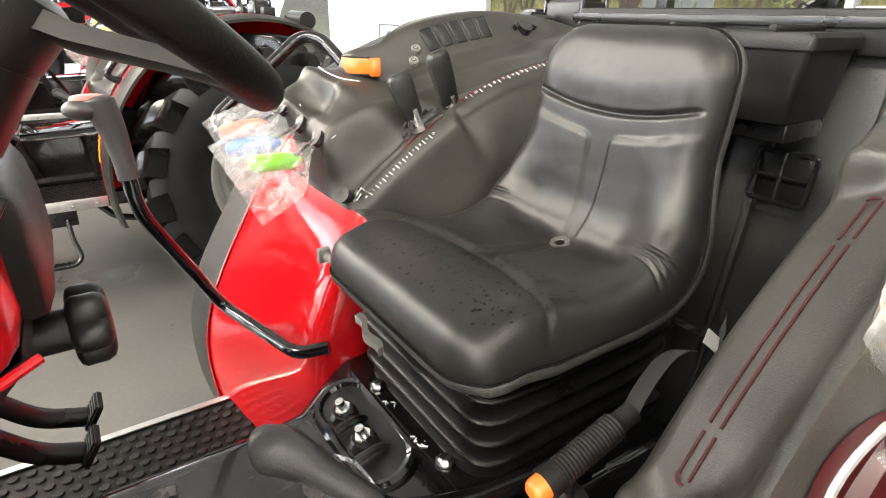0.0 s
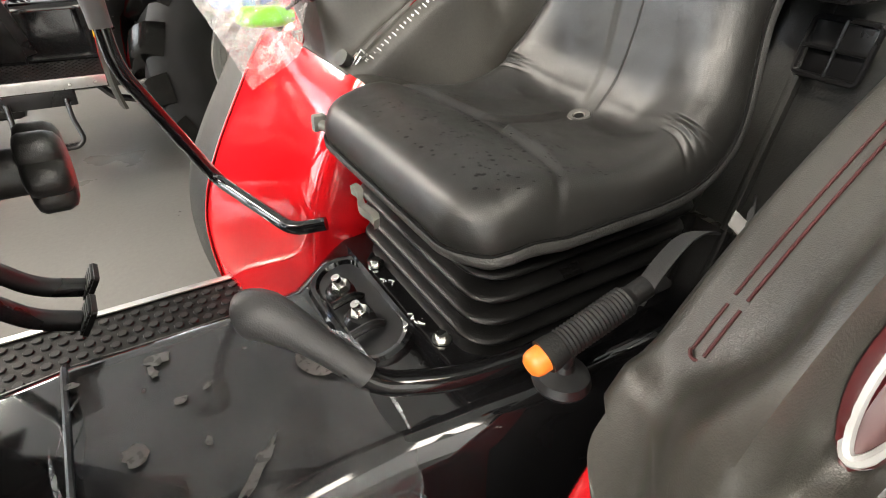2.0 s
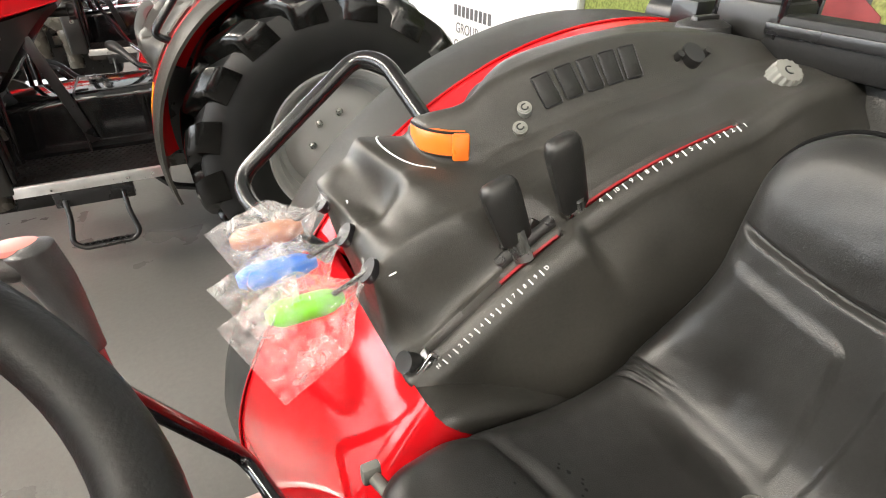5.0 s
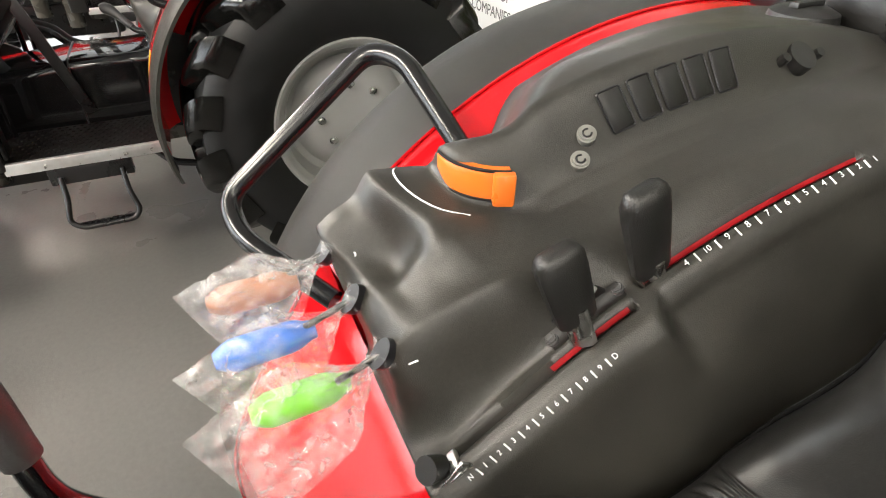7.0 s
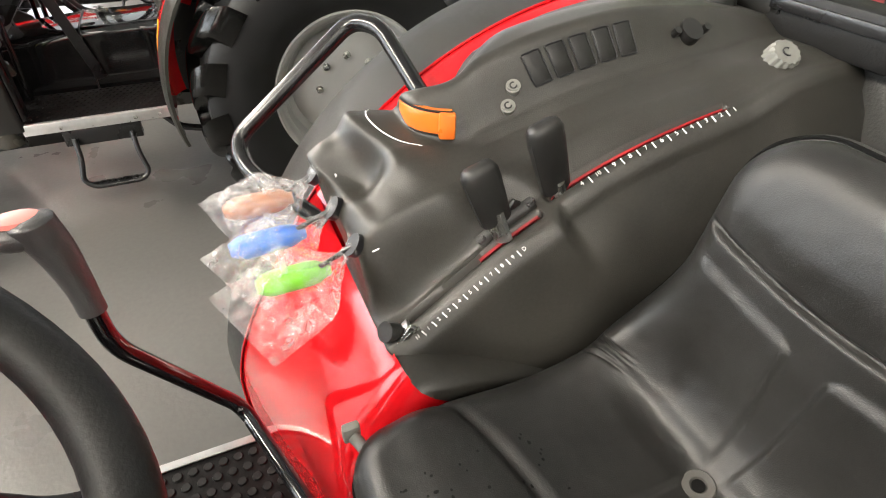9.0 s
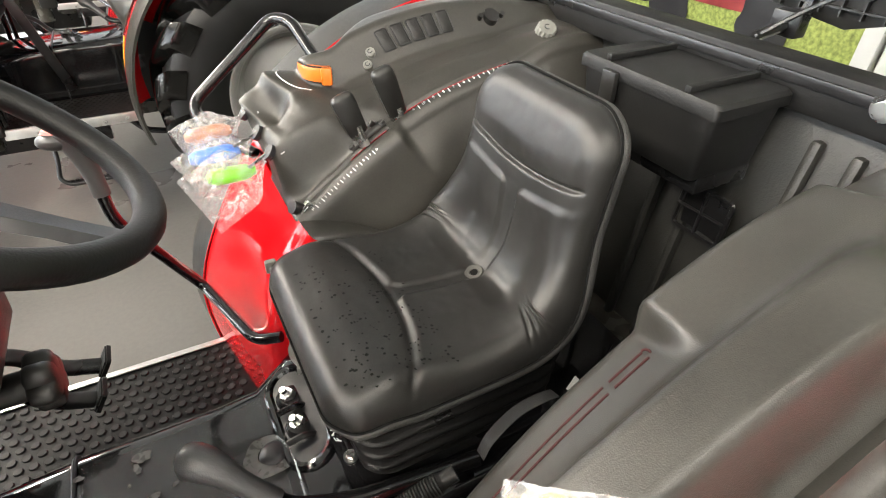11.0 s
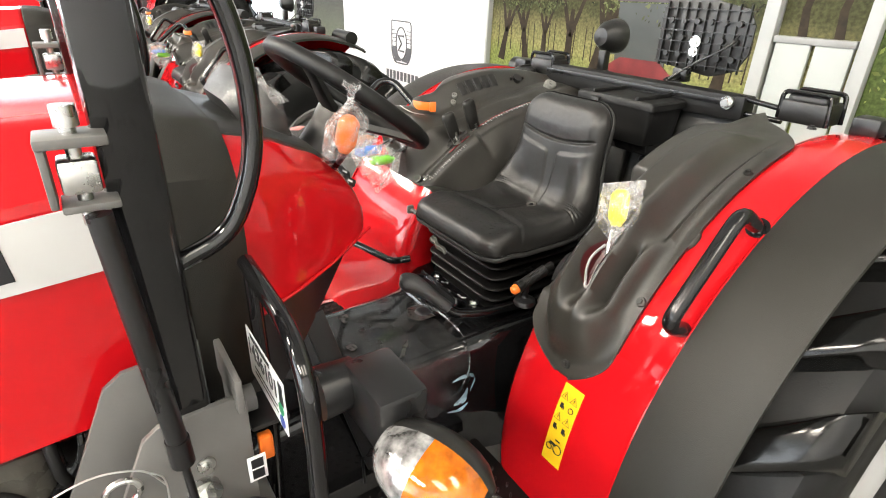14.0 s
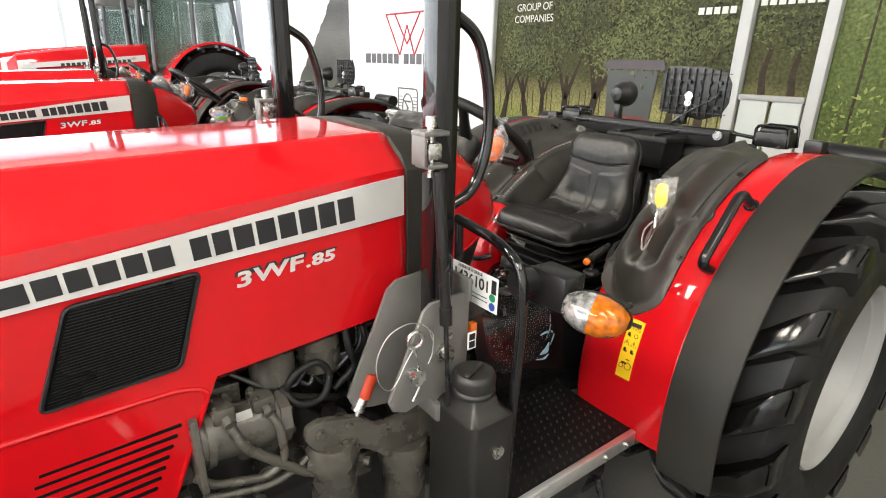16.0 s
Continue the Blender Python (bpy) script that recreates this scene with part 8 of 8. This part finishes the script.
BARK = mat("printed_bark", (0.030, 0.021, 0.013), 0.62, var=0.4, scale=20)
LEAF = mat("printed_leaf", (0.066, 0.074, 0.030), 0.62, var=0.45, scale=2.5, island=0.85)
LEAF2 = mat("printed_vine_leaf", (0.11, 0.13, 0.038), 0.62, var=0.45, scale=2.5, island=0.8)
for m_ in (BARK, LEAF, LEAF2):
    m_.node_tree.nodes["Principled BSDF"].inputs["Specular IOR Level"].default_value = 0.2


def mural(name, y0, y1, material, label):
    ob = thing(name, label, "mural", kind="structure")
    part("print", box(bmesh.new(), (WX0 - 0.006, (y0 + y1) / 2, 1.55), (0.012, abs(y1 - y0), 3.1)), material, ob)
    return ob


def flat_strip(bm, pts, widths, x):
    """A flat printed ribbon through (y, z) points."""
    rows = []
    for i, ((y, z), w) in enumerate(zip(pts, widths)):
        a, b = pts[max(i - 1, 0)], pts[min(i + 1, len(pts) - 1)]
        d = Vector((b[0] - a[0], b[1] - a[1])).normalized()
        rows.append([(x, y - d.y * w, z + d.x * w), (x, y + d.y * w, z - d.x * w)])
    loft(bm, rows, closed=False)


def leaves(bm, rnd, cy, cz, ry, rz, n, size, x, y0, y1):
    for _ in range(n):
        a, r = rnd.uniform(0, 2 * math.pi), math.sqrt(rnd.random())
        y, z = cy + ry * r * math.cos(a), cz + rz * r * math.sin(a)
        if not (y0 + 0.02 < y < y1 - 0.02 and 0.05 < z < 3.06):
            continue
        s, t = size * rnd.uniform(0.5, 1.3), rnd.uniform(0, math.pi)
        u, v = Vector((math.cos(t), math.sin(t))), Vector((-math.sin(t), math.cos(t)))
        xx = x - rnd.random() * 0.004
        bm.faces.new([bm.verts.new((xx, y + u.x * p * s + v.x * q * s * 0.55, z + u.y * p * s + v.y * q * s * 0.55)) for p, q in ((-1, 0), (-0.2, 0.8), (1, 0), (0.1, -0.8))])


orchard = mural("mural_orchard", 0.80, 3.48, ORCH, "printed mural of an orchard with trees and grass")
rnd = random.Random(31)
bmT, bmL = bmesh.new(), bmesh.new()
for ty, base, size in ((3.30, 1.05, 0.9), (2.95, 1.08, 0.85), (2.72, 1.12, 0.7), (2.42, 1.04, 1.0), (2.12, 1.02, 1.15), (1.80, 1.10, 0.7), (1.55, 1.05, 1.0), (1.28, 1.12, 0.7), (1.02, 1.06, 0.95)):
    lean = rnd.uniform(-0.10, 0.10) * size
    top = base + 0.50 * size
    trunk = [(ty, base), (ty + lean * 0.3, base + 0.15 * size), (ty + lean * 0.6, base + 0.28 * size), (ty + lean, top)]
    flat_strip(bmT, trunk, [0.055 * size, 0.040 * size, 0.034 * size, 0.020 * size], WX0 - 0.0145)
    for k in (-1, 1):
        flat_strip(bmT, [trunk[2], (ty + lean + k * 0.10 * size, top + 0.04 * size), (ty + lean + k * 0.20 * size, top + 0.25 * size)], [0.026 * size, 0.018 * size, 0.006 * size], WX0 - 0.0148)
    for _ in range(7):
        leaves(bmL, rnd, ty + lean + rnd.uniform(-0.24, 0.24) * size, top + rnd.uniform(0.10, 0.75) * size, 0.20 * size, 0.16 * size, 110, 0.020, WX0 - 0.017, 0.80, 3.48)
for i in range(26):
    y = 0.86 + 0.1 * i + rnd.uniform(-0.03, 0.03)
    flat_strip(bmT, [(y, 1.15), (y + rnd.uniform(-0.01, 0.01), 1.42)], [0.006, 0.004], WX0 - 0.0138)
for i in range(60):
    leaves(bmL, rnd, rnd.uniform(0.85, 3.45), rnd.uniform(1.55, 3.0), 0.16, 0.14, 55, 0.020, WX0 - 0.017, 0.80, 3.48)
tagged(part("printed_trunk", bmT, BARK, orchard), kind="stuff")
tagged(part("printed_leaf", bmL, LEAF, orchard), kind="stuff")
# printed tractor in the mural, mostly behind the plate board
bm = bmesh.new()
prism(bm, [(1.35, 1.62), (1.95, 1.62), (1.98, 1.66), (1.93, 1.70), (1.38, 1.70)], "x", WX0 - 0.021, WX0 - 0.019)
part("printed_roof", bm, mat("printed_plum", (0.05, 0.035, 0.04), 0.4), orchard)
bm = bmesh.new()
prism(bm, [(1.45, 1.15), (1.90, 1.15), (1.93, 1.61), (1.42, 1.61)], "x", WX0 - 0.0205, WX0 - 0.0185)
part("printed_window", bm, mat("printed_dark", (0.045, 0.05, 0.045), 0.4), orchard)
bm = bmesh.new()
prism(bm, [(1.40, 0.95), (1.95, 0.95), (1.98, 1.14), (1.85, 1.22), (1.50, 1.22), (1.38, 1.14)], "x", WX0 - 0.0215, WX0 - 0.0195)
part("printed_bonnet", bm, mat("printed_red", (0.16, 0.02, 0.02), 0.4, var=0.3, scale=8), orchard)
for yc, zc, r in ((1.98, 0.88, 0.26), (1.32, 0.88, 0.26)):
    bm = bmesh.new()
    out = []
    for i in range(48):
        a = 2 * math.pi * i / 48
        rr = r * (1.0 if i % 4 < 2 else 0.92)
        out.append((yc + rr * 0.62 * math.cos(a), zc + rr * math.sin(a)))
    prism(bm, out, "x", WX0 - 0.023, WX0 - 0.021)
    part("printed_tyre", bm, DARKPRINT, orchard)

PALEPRINT = mat("pale_print", (0.55, 0.55, 0.52), 0.5, var=0.03)
lettering("printed_word", "GROUP OF", 0.10, Matrix.Translation((WX0 - 0.023, 2.92, 2.19)) @ facing, PALEPRINT, orchard, "", 0.001)
lettering("printed_word", "COMPANIES", 0.10, Matrix.Translation((WX0 - 0.023, 2.92, 2.08)) @ facing, PALEPRINT, orchard, "", 0.001)
for i in range(5):
    part("printed_bar", box(bmesh.new(), (WX0 - 0.023, 1.12 - 0.062 * i, 2.06), (0.003, 0.045, 0.05)), PALEPRINT, orchard)

vine = mural("mural_vineyard", -3.4, 0.16, VINE, "printed mural of green vine rows")
bmL = bmesh.new()
for i in range(150):
    leaves(bmL, rnd, rnd.uniform(-3.3, 0.1), rnd.uniform(0.5, 2.9), 0.20, 0.16, 26, 0.020, WX0 - 0.017, -3.4, 0.16)
tagged(part("printed_leaf", bmL, LEAF2, vine), kind="stuff")
bmT = bmesh.new()
for i in range(16):
    y = -3.2 + 0.21 * i
    flat_strip(bmT, [(y, 0.35), (y + 0.03, 1.1), (y + 0.02, 2.2)], [0.014, 0.010, 0.006], WX0 - 0.0145)
tagged(part("printed_trunk", bmT, BARK, vine), kind="stuff")
mid = mural("mural_middle", 0.24, 0.70, ORCH, "printed mural strip of trees above a white partition")
bmT, bmL = bmesh.new(), bmesh.new()
for ty in (0.36, 0.56):
    flat_strip(bmT, [(ty, 1.45), (ty + 0.02, 1.62), (ty - 0.01, 1.80)], [0.028, 0.022, 0.014], WX0 - 0.0145)
    for k in range(8):
        leaves(bmL, rnd, ty + rnd.uniform(-0.1, 0.1), 1.95 + rnd.uniform(-0.15, 0.6), 0.12, 0.12, 60, 0.017, WX0 - 0.017, 0.24, 0.70)
for i in range(7):
    part("printed_bar", box(bmesh.new(), (WX0 - 0.023, 0.66 - 0.060 * i, 2.10), (0.003, 0.044, 0.05)), PALEPRINT, mid)
tagged(part("printed_trunk", bmT, BARK, mid), kind="stuff")
tagged(part("printed_leaf", bmL, LEAF, mid), kind="stuff")
rock = mural("mural_rock", 6.95, 9.5, WALLM, "white printed mural of a dark rocky mountain")
rnd = random.Random(21)
ridge = [(9.05 - 1.75 * k / 24, 1.30 + 1.55 * (k / 24) ** 1.05 + rnd.uniform(-0.035, 0.035)) for k in range(25)] + [(7.12, 2.80), (6.96, 2.62)]
bm = bmesh.new()
loft(bm, [[(WX0 - 0.016, y, 0.02), (WX0 - 0.016, y, 0.02 + 0.5 * (z - 0.02)), (WX0 - 0.016, y, z)] for y, z in ridge], closed=False)
part("printed_mountain", bm, ROCK, rock)
for i, (y, w) in enumerate(((0.75, 0.085), (0.20, 0.075), (3.495, 0.03), (9.55, 0.08))):
    tagged(part("wall_post", box(bmesh.new(), (WX0 - 0.035, y, 1.60), (0.065, w, 3.2), 0.004), POSTW), "white upright post on the rear wall", "post", kind="structure")
low = thing("partition", "low white partition panels with grey frames", "partition", kind="structure")
for y in (0.36, 0.585):
    part("panel", box(bmesh.new(), (WX0 - 0.035, y, 0.72), (0.03, 0.20, 1.42), 0.004), PARTM, low)
part("rail", box(bmesh.new(), (WX0 - 0.035, 0.475, 1.45), (0.05, 0.45, 0.04), 0.004), RIM, low)


# white plastic chairs by the wall
def plastic_chair(at, turn):
    c = thing("plastic_chair", "white moulded plastic chair by the wall", "chair", "chairs by the wall", at=at)
    c.rotation_euler = (0, 0, radians(turn))
    part("seat", loft(bmesh.new(), [[(x, y, z) for x, y in rrect(0.21, 0.21, 0.05)] for z in (0.42, 0.44)]), FRAMEW, c)
    bm = bmesh.new()
    loft(bm, [[(0.20 + 0.06 * k + d, y, 0.44 + 0.42 * k) for y in np.linspace(-0.2 * math.sqrt(1 - 0.6 * k ** 4), 0.2 * math.sqrt(1 - 0.6 * k ** 4), 9)] for d in (0,) for k in np.linspace(0, 1, 10)], closed=False)
    b = part("backrest", bm, FRAMEW, c)
    mo = b.modifiers.new("thick", "SOLIDIFY")
    mo.thickness = 0.012
    for x in (-0.18, 0.18):
        for y in (-0.18, 0.18):
            part("leg", rod(bmesh.new(), (x * 1.1, y * 1.1, 0), (x, y, 0.425), 0.017, 0.021, 10), FRAMEW, c)
    return c


ch = plastic_chair((2.0, 0.42, 0), 0)
copy_thing(ch, pose(2.05, -0.10, 0, 0, 0, 12))
copy_thing(ch, pose(2.0, 1.32, 0, 0, 0, -8))
